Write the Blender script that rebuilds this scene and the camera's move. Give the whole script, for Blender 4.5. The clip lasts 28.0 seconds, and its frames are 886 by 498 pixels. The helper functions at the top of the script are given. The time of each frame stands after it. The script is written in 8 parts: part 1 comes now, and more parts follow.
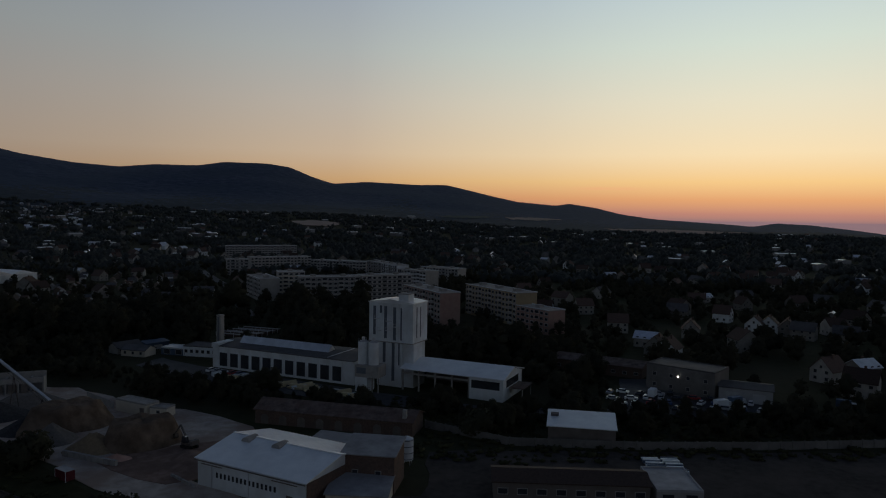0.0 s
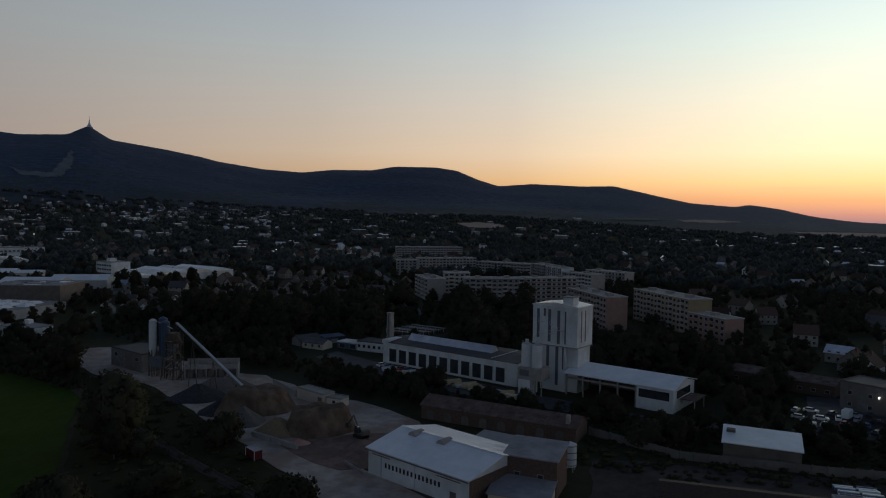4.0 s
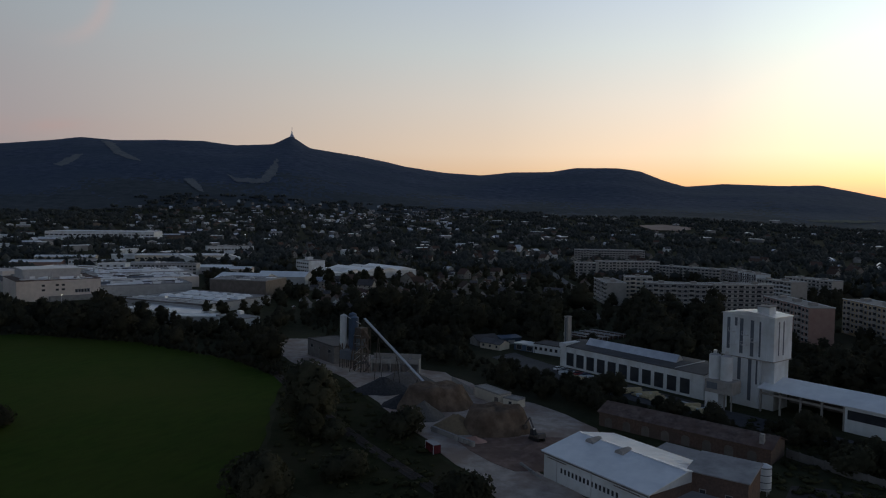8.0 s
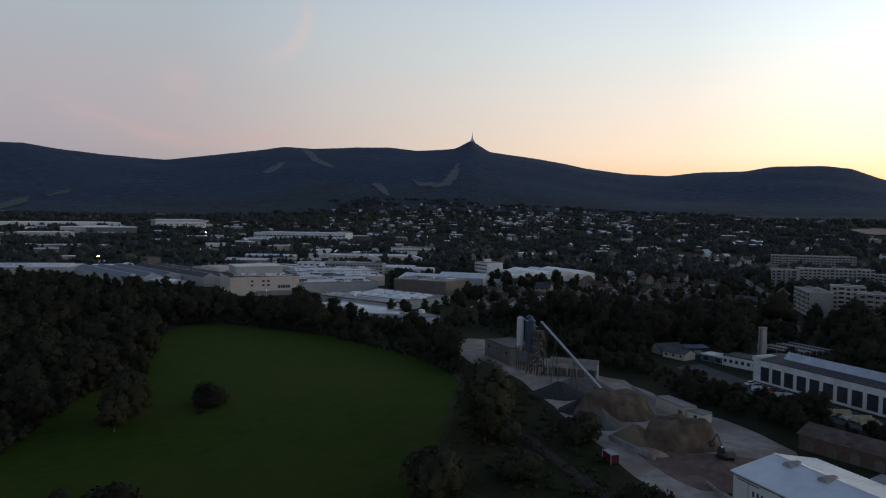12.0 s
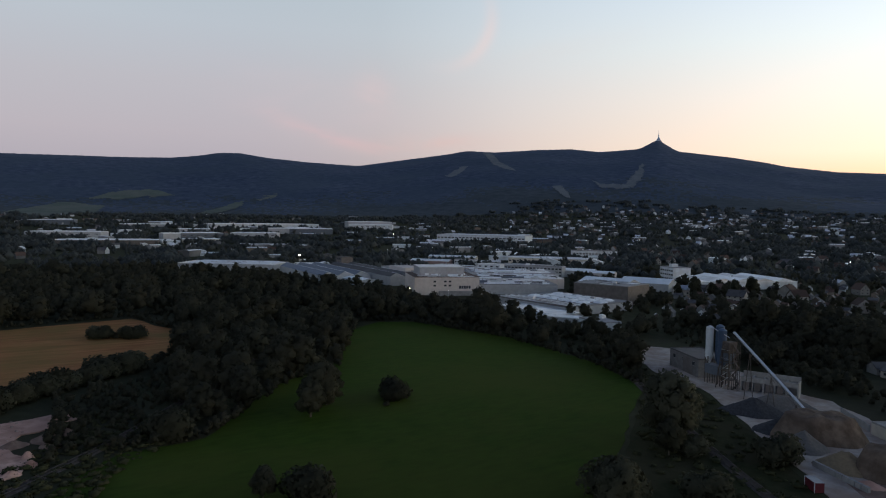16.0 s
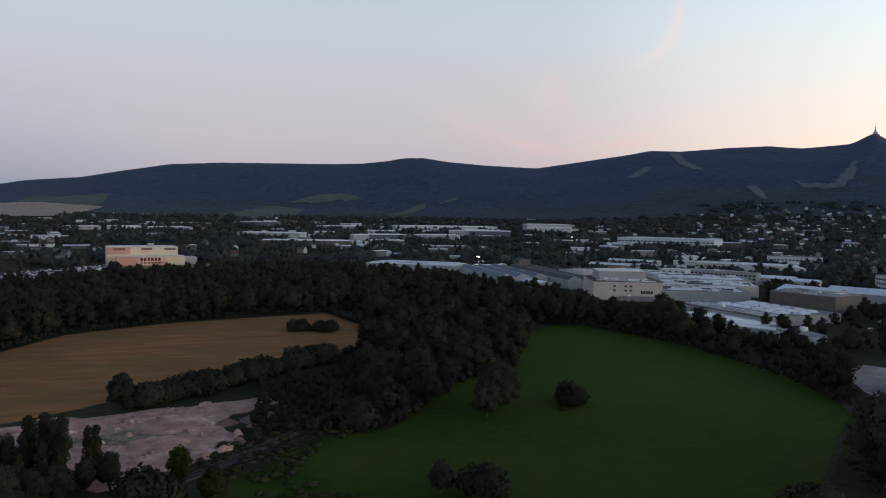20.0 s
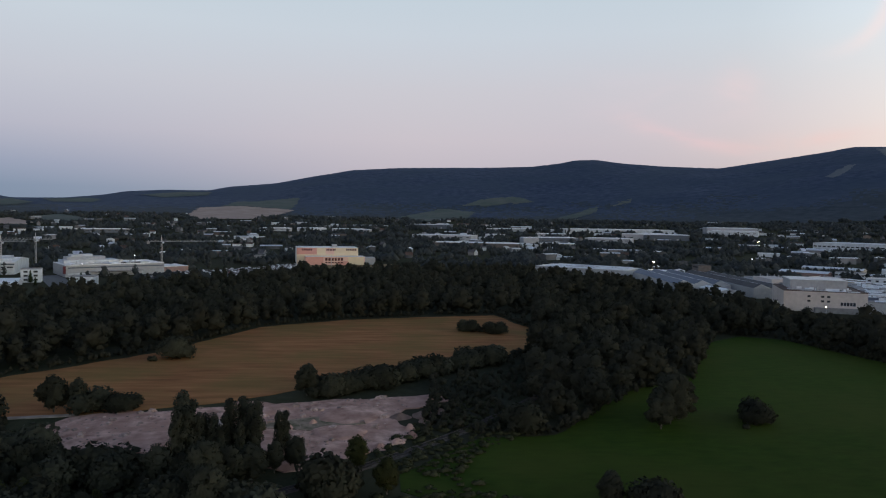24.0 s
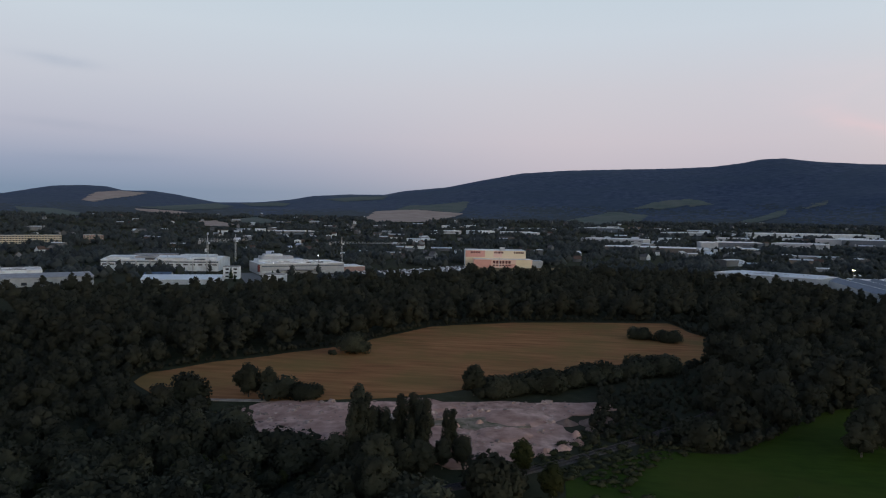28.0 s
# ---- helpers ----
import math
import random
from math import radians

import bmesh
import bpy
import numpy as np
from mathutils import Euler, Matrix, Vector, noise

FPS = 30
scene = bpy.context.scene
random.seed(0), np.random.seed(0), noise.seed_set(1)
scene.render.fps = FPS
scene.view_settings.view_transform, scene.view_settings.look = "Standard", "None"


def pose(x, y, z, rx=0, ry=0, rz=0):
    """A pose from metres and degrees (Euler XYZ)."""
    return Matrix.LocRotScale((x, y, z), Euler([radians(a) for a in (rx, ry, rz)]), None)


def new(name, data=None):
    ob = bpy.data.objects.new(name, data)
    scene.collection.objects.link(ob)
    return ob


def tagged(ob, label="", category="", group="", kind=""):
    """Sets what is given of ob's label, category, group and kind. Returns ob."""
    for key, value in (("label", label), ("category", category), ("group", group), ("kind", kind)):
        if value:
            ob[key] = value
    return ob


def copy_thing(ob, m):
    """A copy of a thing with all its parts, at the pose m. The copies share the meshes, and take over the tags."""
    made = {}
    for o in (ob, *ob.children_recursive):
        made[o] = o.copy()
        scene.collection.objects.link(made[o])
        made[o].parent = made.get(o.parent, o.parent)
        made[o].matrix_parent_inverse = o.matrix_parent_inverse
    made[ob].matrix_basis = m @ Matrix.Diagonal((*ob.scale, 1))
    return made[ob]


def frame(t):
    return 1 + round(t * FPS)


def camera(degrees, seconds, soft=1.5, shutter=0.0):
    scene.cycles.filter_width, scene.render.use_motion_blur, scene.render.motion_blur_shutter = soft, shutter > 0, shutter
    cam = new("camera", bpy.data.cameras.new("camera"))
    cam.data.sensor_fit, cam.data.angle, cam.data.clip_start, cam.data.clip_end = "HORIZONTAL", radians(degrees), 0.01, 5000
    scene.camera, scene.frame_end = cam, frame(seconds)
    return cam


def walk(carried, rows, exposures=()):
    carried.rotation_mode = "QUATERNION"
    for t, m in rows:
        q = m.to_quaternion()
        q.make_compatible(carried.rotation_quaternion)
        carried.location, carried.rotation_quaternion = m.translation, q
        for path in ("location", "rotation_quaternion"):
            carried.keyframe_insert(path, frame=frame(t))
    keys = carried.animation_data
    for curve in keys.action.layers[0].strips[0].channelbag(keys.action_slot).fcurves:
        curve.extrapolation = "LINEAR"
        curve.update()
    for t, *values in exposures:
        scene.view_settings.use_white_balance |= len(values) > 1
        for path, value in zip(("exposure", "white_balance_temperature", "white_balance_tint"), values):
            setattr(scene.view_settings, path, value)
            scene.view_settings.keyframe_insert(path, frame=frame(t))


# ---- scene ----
# The camera hovers at one place over the rail line and turns to its left.
EYE_HEIGHT = 58.0
cam = camera(65.08, 28.0, soft=1.1)
PATH = [
    (0, -0.00, -2.60, -0.88),
    (0.5, 1.42, -2.59, -0.88),
    (1, 2.95, -2.59, -0.88),
    (1.5, 4.67, -2.58, -0.88),
    (2, 6.44, -2.58, -0.87),
    (2.5, 8.20, -2.59, -0.87),
    (3, 9.98, -2.59, -0.86),
    (3.5, 11.73, -2.61, -0.85),
    (5.5, 19.03, -2.62, -0.85),
    (6, 20.85, -2.63, -0.85),
    (6.5, 22.67, -2.64, -0.85),
    (7, 24.49, -2.65, -0.84),
    (7.5, 26.31, -2.65, -0.84),
    (8, 28.14, -2.66, -0.84),
    (8.5, 29.97, -2.66, -0.84),
    (9, 31.82, -2.67, -0.84),
    (9.5, 33.64, -2.67, -0.84),
    (10, 35.47, -2.67, -0.84),
    (10.5, 37.30, -2.67, -0.84),
    (11, 39.10, -2.66, -0.83),
    (11.5, 40.91, -2.66, -0.83),
    (12, 42.74, -2.65, -0.83),
    (12.5, 44.58, -2.64, -0.82),
    (14.5, 51.96, -2.64, -0.83),
    (15, 53.79, -2.64, -0.83),
    (15.5, 55.64, -2.65, -0.84),
    (16, 57.49, -2.65, -0.84),
    (16.5, 59.32, -2.65, -0.85),
    (17, 61.18, -2.66, -0.85),
    (17.5, 63.01, -2.65, -0.85),
    (18, 64.85, -2.65, -0.86),
    (18.5, 66.70, -2.66, -0.85),
    (19, 68.54, -2.66, -0.85),
    (19.5, 70.33, -2.66, -0.85),
    (20, 72.10, -2.66, -0.85),
    (20.5, 73.87, -2.66, -0.85),
    (21, 75.64, -2.65, -0.86),
    (21.5, 77.41, -2.64, -0.86),
    (23.5, 84.36, -2.63, -0.87),
    (24, 86.06, -2.62, -0.88),
    (24.5, 87.81, -2.61, -0.89),
    (25, 89.54, -2.61, -0.89),
    (25.5, 91.29, -2.60, -0.89),
    (26, 93.00, -2.60, -0.89),
    (26.5, 94.73, -2.59, -0.89),
    (27, 96.47, -2.58, -0.89),
    (27.5, 98.19, -2.57, -0.90),
    (28, 99.84, -2.57, -0.90),
]
EXPOSURES = [(0, -1.82), (1, -1.76), (2, -1.63), (3, -1.47), (6, -1.06), (8, -0.88), (11, -0.52), (14, -0.28), (17, -0.08), (21, 0.05), (28, 0.1)]
walk(cam, [(t, pose(0, 0, EYE_HEIGHT, 90 + pitch, roll, yaw)) for t, yaw, pitch, roll in PATH], EXPOSURES)


# ---- world: a clear sky shortly after sunset ----
def srgb(r, g, b, gain=1.0):
    f = lambda c: (c / 255 / 12.92 if c <= 10 else ((c / 255 + 0.055) / 1.055) ** 2.4) * gain
    return (f(r), f(g), f(b), 1)


def nodes_of(tree):
    tree.nodes.clear()

    def make(kind, **inputs):
        n = tree.nodes.new(kind)
        for key, value in inputs.items():
            if key in n.inputs:
                sock = n.inputs[key]
                if isinstance(value, bpy.types.NodeSocket):
                    tree.links.new(value, sock)
                else:
                    sock.default_value = value
        return n

    return make


def math_node(make, tree, op, a, b=None, clamp=False):
    n = make("ShaderNodeMath")
    n.operation, n.use_clamp = op, clamp
    for i, v in enumerate((a, b)):
        if v is None:
            continue
        if isinstance(v, bpy.types.NodeSocket):
            tree.links.new(v, n.inputs[i])
        else:
            n.inputs[i].default_value = v
    return n.outputs[0]


def ramp(make, tree, fac, stops):
    n = make("ShaderNodeValToRGB")
    tree.links.new(fac, n.inputs[0])
    els = n.color_ramp.elements
    while len(els) > 1:
        els.remove(els[-1])
    els[0].position, els[0].color = stops[0]
    for p, c in stops[1:]:
        e = els.new(p)
        e.color = c
    return n.outputs[0]


def mix(make, tree, fac, a, b, blend="MIX"):
    n = make("ShaderNodeMix")
    n.data_type, n.blend_type = "RGBA", blend
    for sock, v in ((n.inputs[0], fac), (n.inputs[6], a), (n.inputs[7], b)):
        if isinstance(v, bpy.types.NodeSocket):
            tree.links.new(v, sock)
        else:
            sock.default_value = v
    return n.outputs[2]


SUN_AZ = -27.0  # degrees to the left of north, where the sun went down
world = bpy.data.worlds.new("dusk_sky")
scene.world = world
world.use_nodes = True
wt = world.node_tree
wn = nodes_of(wt)
coord = wn("ShaderNodeTexCoord").outputs["Generated"]
sep = wn("ShaderNodeSeparateXYZ", Vector=coord)
up = math_node(wn, wt, "MAXIMUM", sep.outputs[2], 0.0)
flat = wn("ShaderNodeVectorMath")
flat.operation = "MULTIPLY"
wt.links.new(coord, flat.inputs[0])
flat.inputs[1].default_value = (1, 1, 0)
unit = wn("ShaderNodeVectorMath")
unit.operation = "NORMALIZE"
wt.links.new(flat.outputs[0], unit.inputs[0])
dot = wn("ShaderNodeVectorMath")
dot.operation = "DOT_PRODUCT"
wt.links.new(unit.outputs[0], dot.inputs[0])
dot.inputs[1].default_value = (-math.sin(radians(SUN_AZ)), math.cos(radians(SUN_AZ)), 0)
height = math_node(wn, wt, "POWER", up, 0.5)
G0 = 1.34
sunward = ramp(wn, wt, height, [
    (0.0, srgb(136, 110, 118, G0)), (0.10, srgb(186, 130, 116, G0)), (0.17, srgb(224, 162, 114, G0)), (0.23, srgb(241, 198, 138, G0)),
    (0.30, srgb(242, 218, 180, G0)), (0.40, srgb(226, 219, 199, G0)), (0.48, srgb(206, 216, 209, G0)), (0.56, srgb(185, 201, 211, G0)),
    (0.68, srgb(108, 129, 154)), (1.0, srgb(44, 66, 114))])
rear = ramp(wn, wt, height, [
    (0.0, srgb(112, 131, 152)), (0.18, srgb(124, 142, 164)), (0.25, srgb(146, 157, 178)), (0.33, srgb(176, 179, 193)),
    (0.42, srgb(190, 195, 205)), (0.50, srgb(194, 205, 214)), (0.57, srgb(188, 204, 214)), (0.68, srgb(106, 128, 152)), (1.0, srgb(44, 66, 114))])
away = ramp(wn, wt, height, [
    (0.0, srgb(150, 156, 170)), (0.18, srgb(168, 168, 180)), (0.25, srgb(186, 180, 189)), (0.33, srgb(196, 190, 197)),
    (0.42, srgb(197, 197, 204)), (0.50, srgb(195, 205, 214)), (0.57, srgb(188, 204, 214)), (0.68, srgb(106, 128, 152)), (1.0, srgb(44, 66, 114))])
near = wn("ShaderNodeMapRange")
near.interpolation_type = "SMOOTHSTEP"
wt.links.new(dot.outputs["Value"], near.inputs[0])
near.inputs[1].default_value, near.inputs[2].default_value = -0.25, 1.0
behind = wn("ShaderNodeMapRange")
behind.interpolation_type = "SMOOTHSTEP"
wt.links.new(dot.outputs["Value"], behind.inputs[0])
behind.inputs[1].default_value, behind.inputs[2].default_value = -0.40, -0.93
sky = mix(wn, wt, near.outputs[0], mix(wn, wt, behind.outputs[0], away, rear), sunward)
# the sky over the set sun is several times as bright as the rest
facing = math_node(wn, wt, "MAXIMUM", dot.outputs["Value"], 0.0)
glare = ramp(wn, wt, facing, [(p, (v / 4 * warm, v / 4 / warm, v / 4 * blue, 1)) for p, v, warm, blue in ((0.0, 1.0, 1.008, 1.0), (0.2, 1.14, 1.012, 1.0), (0.39, 1.22, 1.014, 1.01), (0.63, 1.36, 1.018, 1.03), (0.82, 1.70, 1.02, 1.03), (0.945, 2.35, 1.005, 0.98), (1.0, 2.8, 1.0, 0.95))])
lowdown = ramp(wn, wt, height, [(0.55, (1, 1, 1, 1)), (0.75, (0, 0, 0, 1))])
glare = mix(wn, wt, lowdown, (0.25, 0.25, 0.25, 1), glare)
four = wn("ShaderNodeVectorMath")
four.operation = "SCALE"
wt.links.new(glare, four.inputs[0])
four.inputs["Scale"].default_value = 4.0
sky = mix(wn, wt, 1.0, sky, four.outputs[0], "MULTIPLY")
# thin cirrus: each veil lies about one bearing and height, torn into streaks
stretch = wn("ShaderNodeMapping", Vector=coord)
stretch.inputs["Scale"].default_value = (3.0, 3.0, 10.0)
stretch.inputs["Rotation"].default_value = (0.35, 0.2, 0.4)
cirrus = wn("ShaderNodeTexNoise", Vector=stretch.outputs[0], Scale=2.4, Detail=6.0, Roughness=0.55, Distortion=0.9).outputs[0]
torn = wn("ShaderNodeMapRange")
wt.links.new(cirrus, torn.inputs[0])
torn.inputs[1].default_value, torn.inputs[2].default_value, torn.inputs[3].default_value = 0.30, 0.66, 0.12


def bearing_dir(az, el):
    return Vector((-math.sin(radians(az)) * math.cos(radians(el)), math.cos(radians(az)) * math.cos(radians(el)), math.sin(radians(el))))


def away_from(c):
    n = wn("ShaderNodeVectorMath", Vector=coord)
    n.operation = "SUBTRACT"
    n.inputs[1].default_value = c
    return n.outputs[0]


def along(v, axis, reach):
    """The square of how far v goes along an axis, in units of reach."""
    n = wn("ShaderNodeVectorMath", Vector=v)
    n.operation = "DOT_PRODUCT"
    n.inputs[1].default_value = axis / reach
    return math_node(wn, wt, "POWER", math_node(wn, wt, "ABSOLUTE", n.outputs["Value"]), 2.0)


def bell(q):
    return math_node(wn, wt, "POWER", 2.718, math_node(wn, wt, "MULTIPLY", q, -1.0))


# each veil: bearing, height, half its length and breadth, its tilt, how dense, its colour
for az, el, long, broad, tilt, strength, tint in (
        (66.6, 6.3, 4.6, 0.55, -15.0, 0.42, srgb(236, 196, 198)), (70.6, 7.6, 1.6, 0.7, -20.0, 0.34, srgb(236, 200, 202)), (63.2, 10.2, 1.4, 1.6, 35.0, 0.36, srgb(240, 208, 208)),
        (59.0, 5.9, 5.5, 0.7, 4.0, 0.34, srgb(240, 196, 188)), (48.0, 13.5, 7.0, 0.8, 8.0, 0.12, srgb(240, 220, 214)), (68.0, 9.0, 8.0, 2.2, -8.0, 0.16, srgb(232, 204, 210)),
        (128.5, 10.7, 2.4, 0.4, -3.0, 0.40, srgb(150, 164, 184)), (127.6, 6.3, 4.0, 0.35, -2.0, 0.36, srgb(140, 154, 174)), (126.2, 4.0, 5.0, 0.35, 2.0, 0.30, srgb(132, 146, 168)), (-13.4, 2.5, 2.0, 0.12, 0.0, 0.55, srgb(235, 150, 120, 4.0))):
    c = bearing_dir(az, el)
    side = Vector((math.cos(radians(az)), math.sin(radians(az)), 0.0))
    top = side.cross(c) * -1 if side.cross(c).z < 0 else side.cross(c)
    e1, e2 = side * math.cos(radians(tilt)) + top * math.sin(radians(tilt)), top * math.cos(radians(tilt)) - side * math.sin(radians(tilt))
    v = away_from(c)
    q = math_node(wn, wt, "ADD", math_node(wn, wt, "ADD", along(v, e1, math.sin(radians(long))), along(v, e2, math.sin(radians(broad)))), along(v, c, 0.15))
    fac = math_node(wn, wt, "MULTIPLY", math_node(wn, wt, "MULTIPLY", bell(q), torn.outputs[0]), strength)
    sky = mix(wn, wt, fac, sky, tint)
# one veil curls in a thin crescent
ring = wn("ShaderNodeVectorMath", Vector=away_from(bearing_dir(57.9, 15.9)))
ring.operation = "LENGTH"
off_ring = math_node(wn, wt, "SUBTRACT", ring.outputs["Value"], math.sin(radians(4.0)))
thin_ring = bell(math_node(wn, wt, "POWER", math_node(wn, wt, "ABSOLUTE", math_node(wn, wt, "DIVIDE", off_ring, math.sin(radians(0.55)))), 2.0))
near_ring = wn("ShaderNodeVectorMath", Vector=away_from(bearing_dir(54.3, 14.0)))
near_ring.operation = "LENGTH"
window = bell(math_node(wn, wt, "POWER", math_node(wn, wt, "DIVIDE", near_ring.outputs["Value"], math.sin(radians(2.9))), 2.0))
sky = mix(wn, wt, math_node(wn, wt, "MULTIPLY", math_node(wn, wt, "MULTIPLY", thin_ring, window), 0.45), sky, srgb(248, 222, 218))
back = wn("ShaderNodeBackground", Color=sky, Strength=1.0)
wout = wn("ShaderNodeOutputWorld")
wt.links.new(back.outputs[0], wout.inputs[0])


# ---- materials ----
def material(name, a, b, scale=1.0, rough=0.8, metal=0.0, bump=0.0, stretch=(1, 1, 1), big=0.0, big_colour=None, big_scale=0.02, island=0.0, own=0.0, spec=0.3, detail=4.0, world_space=True, thin=0.0, sheen=0.0):
    """Two colours mixed by fine noise, a third by coarse patches, and variation per leaf (island) or per object (own)."""
    m = bpy.data.materials.new(name)
    m.use_nodes = True
    t = m.node_tree
    mk = nodes_of(t)
    pos = mk("ShaderNodeNewGeometry")
    tex = mk("ShaderNodeTexCoord").outputs["Object"] if not world_space else pos.outputs["Position"]
    mapped = mk("ShaderNodeMapping", Vector=tex)
    mapped.inputs["Scale"].default_value = stretch
    fine = mk("ShaderNodeTexNoise", Vector=mapped.outputs[0], Scale=scale, Detail=detail, Roughness=0.6)
    spread = mk("ShaderNodeMapRange")
    t.links.new(fine.outputs[0], spread.inputs[0])
    spread.inputs[1].default_value, spread.inputs[2].default_value = 0.32, 0.68
    colour = mix(mk, t, spread.outputs[0], (*a, 1), (*b, 1))
    if big_colour:
        coarse = mk("ShaderNodeTexNoise", Vector=tex, Scale=big_scale, Detail=5.0, Roughness=0.6)
        rr = mk("ShaderNodeMapRange")
        t.links.new(coarse.outputs[0], rr.inputs[0])
        rr.inputs[1].default_value, rr.inputs[2].default_value, rr.inputs[4].default_value = 0.42, 0.62, big
        colour = mix(mk, t, rr.outputs[0], colour, (*big_colour, 1))
    for amount, source in ((island, pos.outputs["Random Per Island"]), (own, None)):
        if amount:
            source = source or mk("ShaderNodeObjectInfo").outputs["Random"]
            rr = mk("ShaderNodeMapRange")
            t.links.new(source, rr.inputs[0])
            rr.inputs[3].default_value, rr.inputs[4].default_value = 1 - amount, 1 + amount
            vm = mk("ShaderNodeVectorMath")
            vm.operation = "SCALE"
            t.links.new(colour, vm.inputs[0])
            t.links.new(rr.outputs[0], vm.inputs["Scale"])
            colour = vm.outputs[0]
    shader = mk("ShaderNodeBsdfPrincipled", Roughness=rough, Metallic=metal)
    t.links.new(colour, shader.inputs["Base Color"])
    shader.inputs["Specular IOR Level"].default_value = spec
    if sheen:
        # upright blades catch the light where seen edge-on; far woods use it as haze
        shader.inputs["Sheen Weight"].default_value, shader.inputs["Sheen Roughness"].default_value = sheen, 0.45
        shader.inputs["Sheen Tint"].default_value = (*(min(1.0, c * 7) for c in b), 1)
    if bump:
        bn = mk("ShaderNodeBump", Strength=0.6, Distance=bump)
        t.links.new(fine.outputs[0], bn.inputs["Height"])
        t.links.new(bn.outputs[0], shader.inputs["Normal"])
    if thin:
        # leaves let part of the light through
        pass_on = mk("ShaderNodeBsdfTranslucent")
        t.links.new(colour, pass_on.inputs["Color"])
        both = mk("ShaderNodeMixShader", Fac=thin)
        t.links.new(shader.outputs[0], both.inputs[1])
        t.links.new(pass_on.outputs[0], both.inputs[2])
        shader = both
    out = mk("ShaderNodeOutputMaterial")
    t.links.new(shader.outputs[0], out.inputs[0])
    return m


def glow(name, colour, strength):
    m = bpy.data.materials.new(name)
    m.use_nodes = True
    mk = nodes_of(m.node_tree)
    e = mk("ShaderNodeEmission", Color=(*colour, 1), Strength=strength)
    m.node_tree.links.new(e.outputs[0], mk("ShaderNodeOutputMaterial").inputs[0])
    return m


M_GROUND = material("valley_ground", (0.034, 0.040, 0.020), (0.062, 0.062, 0.034), 0.25, 0.95, bump=0.3, big=0.8, big_colour=(0.050, 0.046, 0.030), big_scale=0.012, spec=0.05, detail=8)
# The haze of distance is put into the blue of these two forest colours.
M_FOREST = material("hazy_mountain_forest", (0.024, 0.042, 0.084), (0.074, 0.098, 0.146), 0.030, 0.85, bump=1.2, big=0.7, big_colour=(0.046, 0.070, 0.104), big_scale=0.0035, spec=0.06, detail=12.0, sheen=0.02)
M_FOOTHILL = material("hazy_foothill_woods", (0.024, 0.036, 0.050), (0.062, 0.078, 0.094), 0.030, 0.85, bump=1.2, big=0.6, big_colour=(0.042, 0.056, 0.066), big_scale=0.006, spec=0.06, detail=12.0, sheen=0.03)
M_MEADOW = material("mown_grass", (0.018, 0.036, 0.005), (0.033, 0.060, 0.008), 0.5, 0.9, stretch=(1.0, 0.3, 1.0), bump=0.06, big=0.7, big_colour=(0.050, 0.058, 0.012), big_scale=0.022, spec=0.04, detail=9, sheen=0.08)
M_FIELD = material("ripe_stubble", (0.235, 0.100, 0.042), (0.47, 0.215, 0.088), 0.26, 0.95, stretch=(1.0, 0.13, 1), big=0.8, big_colour=(0.235, 0.150, 0.052), big_scale=0.024, spec=0.05, detail=10)
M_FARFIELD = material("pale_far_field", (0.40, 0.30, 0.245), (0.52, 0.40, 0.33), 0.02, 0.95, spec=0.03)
# Greyed green: haze over the far slopes is put into the pasture colour.
M_HAZY_MEADOW = material("hill_pasture", (0.102, 0.126, 0.108), (0.148, 0.170, 0.142), 0.02, 0.95, spec=0.03, big=0.6, big_colour=(0.17, 0.172, 0.152), big_scale=0.008)
M_RUBBLE = material("crushed_rubble", (0.26, 0.136, 0.103), (0.78, 0.505, 0.405), 0.22, 0.95, bump=0.8, big=0.85, big_colour=(0.46, 0.265, 0.205), big_scale=0.07, spec=0.1, detail=12)
M_GRAVEL = material("dusty_gravel", (0.35, 0.295, 0.255), (0.57, 0.495, 0.435), 0.30, 0.95, bump=0.2, big=0.8, big_colour=(0.30, 0.215, 0.17), big_scale=0.07, spec=0.1, detail=9)
M_EARTH = material("bare_red_earth", (0.19, 0.125, 0.10), (0.32, 0.225, 0.185), 0.4, 0.95, bump=0.3, spec=0.05, detail=8, big=0.6, big_colour=(0.15, 0.10, 0.08), big_scale=0.12)
M_CINDER = material("dark_cinder_ground", (0.045, 0.04, 0.038), (0.085, 0.075, 0.068), 0.5, 0.95, bump=0.1, big=0.6, big_colour=(0.12, 0.10, 0.09), big_scale=0.07, spec=0.05, detail=8)
M_BALLAST = material("dark_old_ballast", (0.06, 0.05, 0.045), (0.11, 0.095, 0.085), 2.0, 0.95, bump=0.05, spec=0.05)
M_FAR_WALL = material("weathered_render", (0.15, 0.15, 0.155), (0.29, 0.29, 0.295), 0.05, 0.9, island=0.5)
M_HOUSE_WALL = material("sooty_house_render", (0.24, 0.23, 0.215), (0.36, 0.345, 0.325), 0.3, 0.9, big=0.4, big_colour=(0.2, 0.19, 0.18), big_scale=0.1, own=0.45)
M_HUT_WALL = material("stained_boards", (0.13, 0.105, 0.085), (0.24, 0.20, 0.17), 0.05, 0.9, island=0.5)
M_ASPHALT = material("worn_asphalt", (0.045, 0.045, 0.05), (0.075, 0.075, 0.08), 0.8, 0.8, big=0.5, big_colour=(0.1, 0.1, 0.1), big_scale=0.08)
M_ROAD = material("road_asphalt", (0.12, 0.12, 0.12), (0.17, 0.17, 0.17), 0.8, 0.8, big=0.5, big_colour=(0.1, 0.1, 0.1), big_scale=0.08)
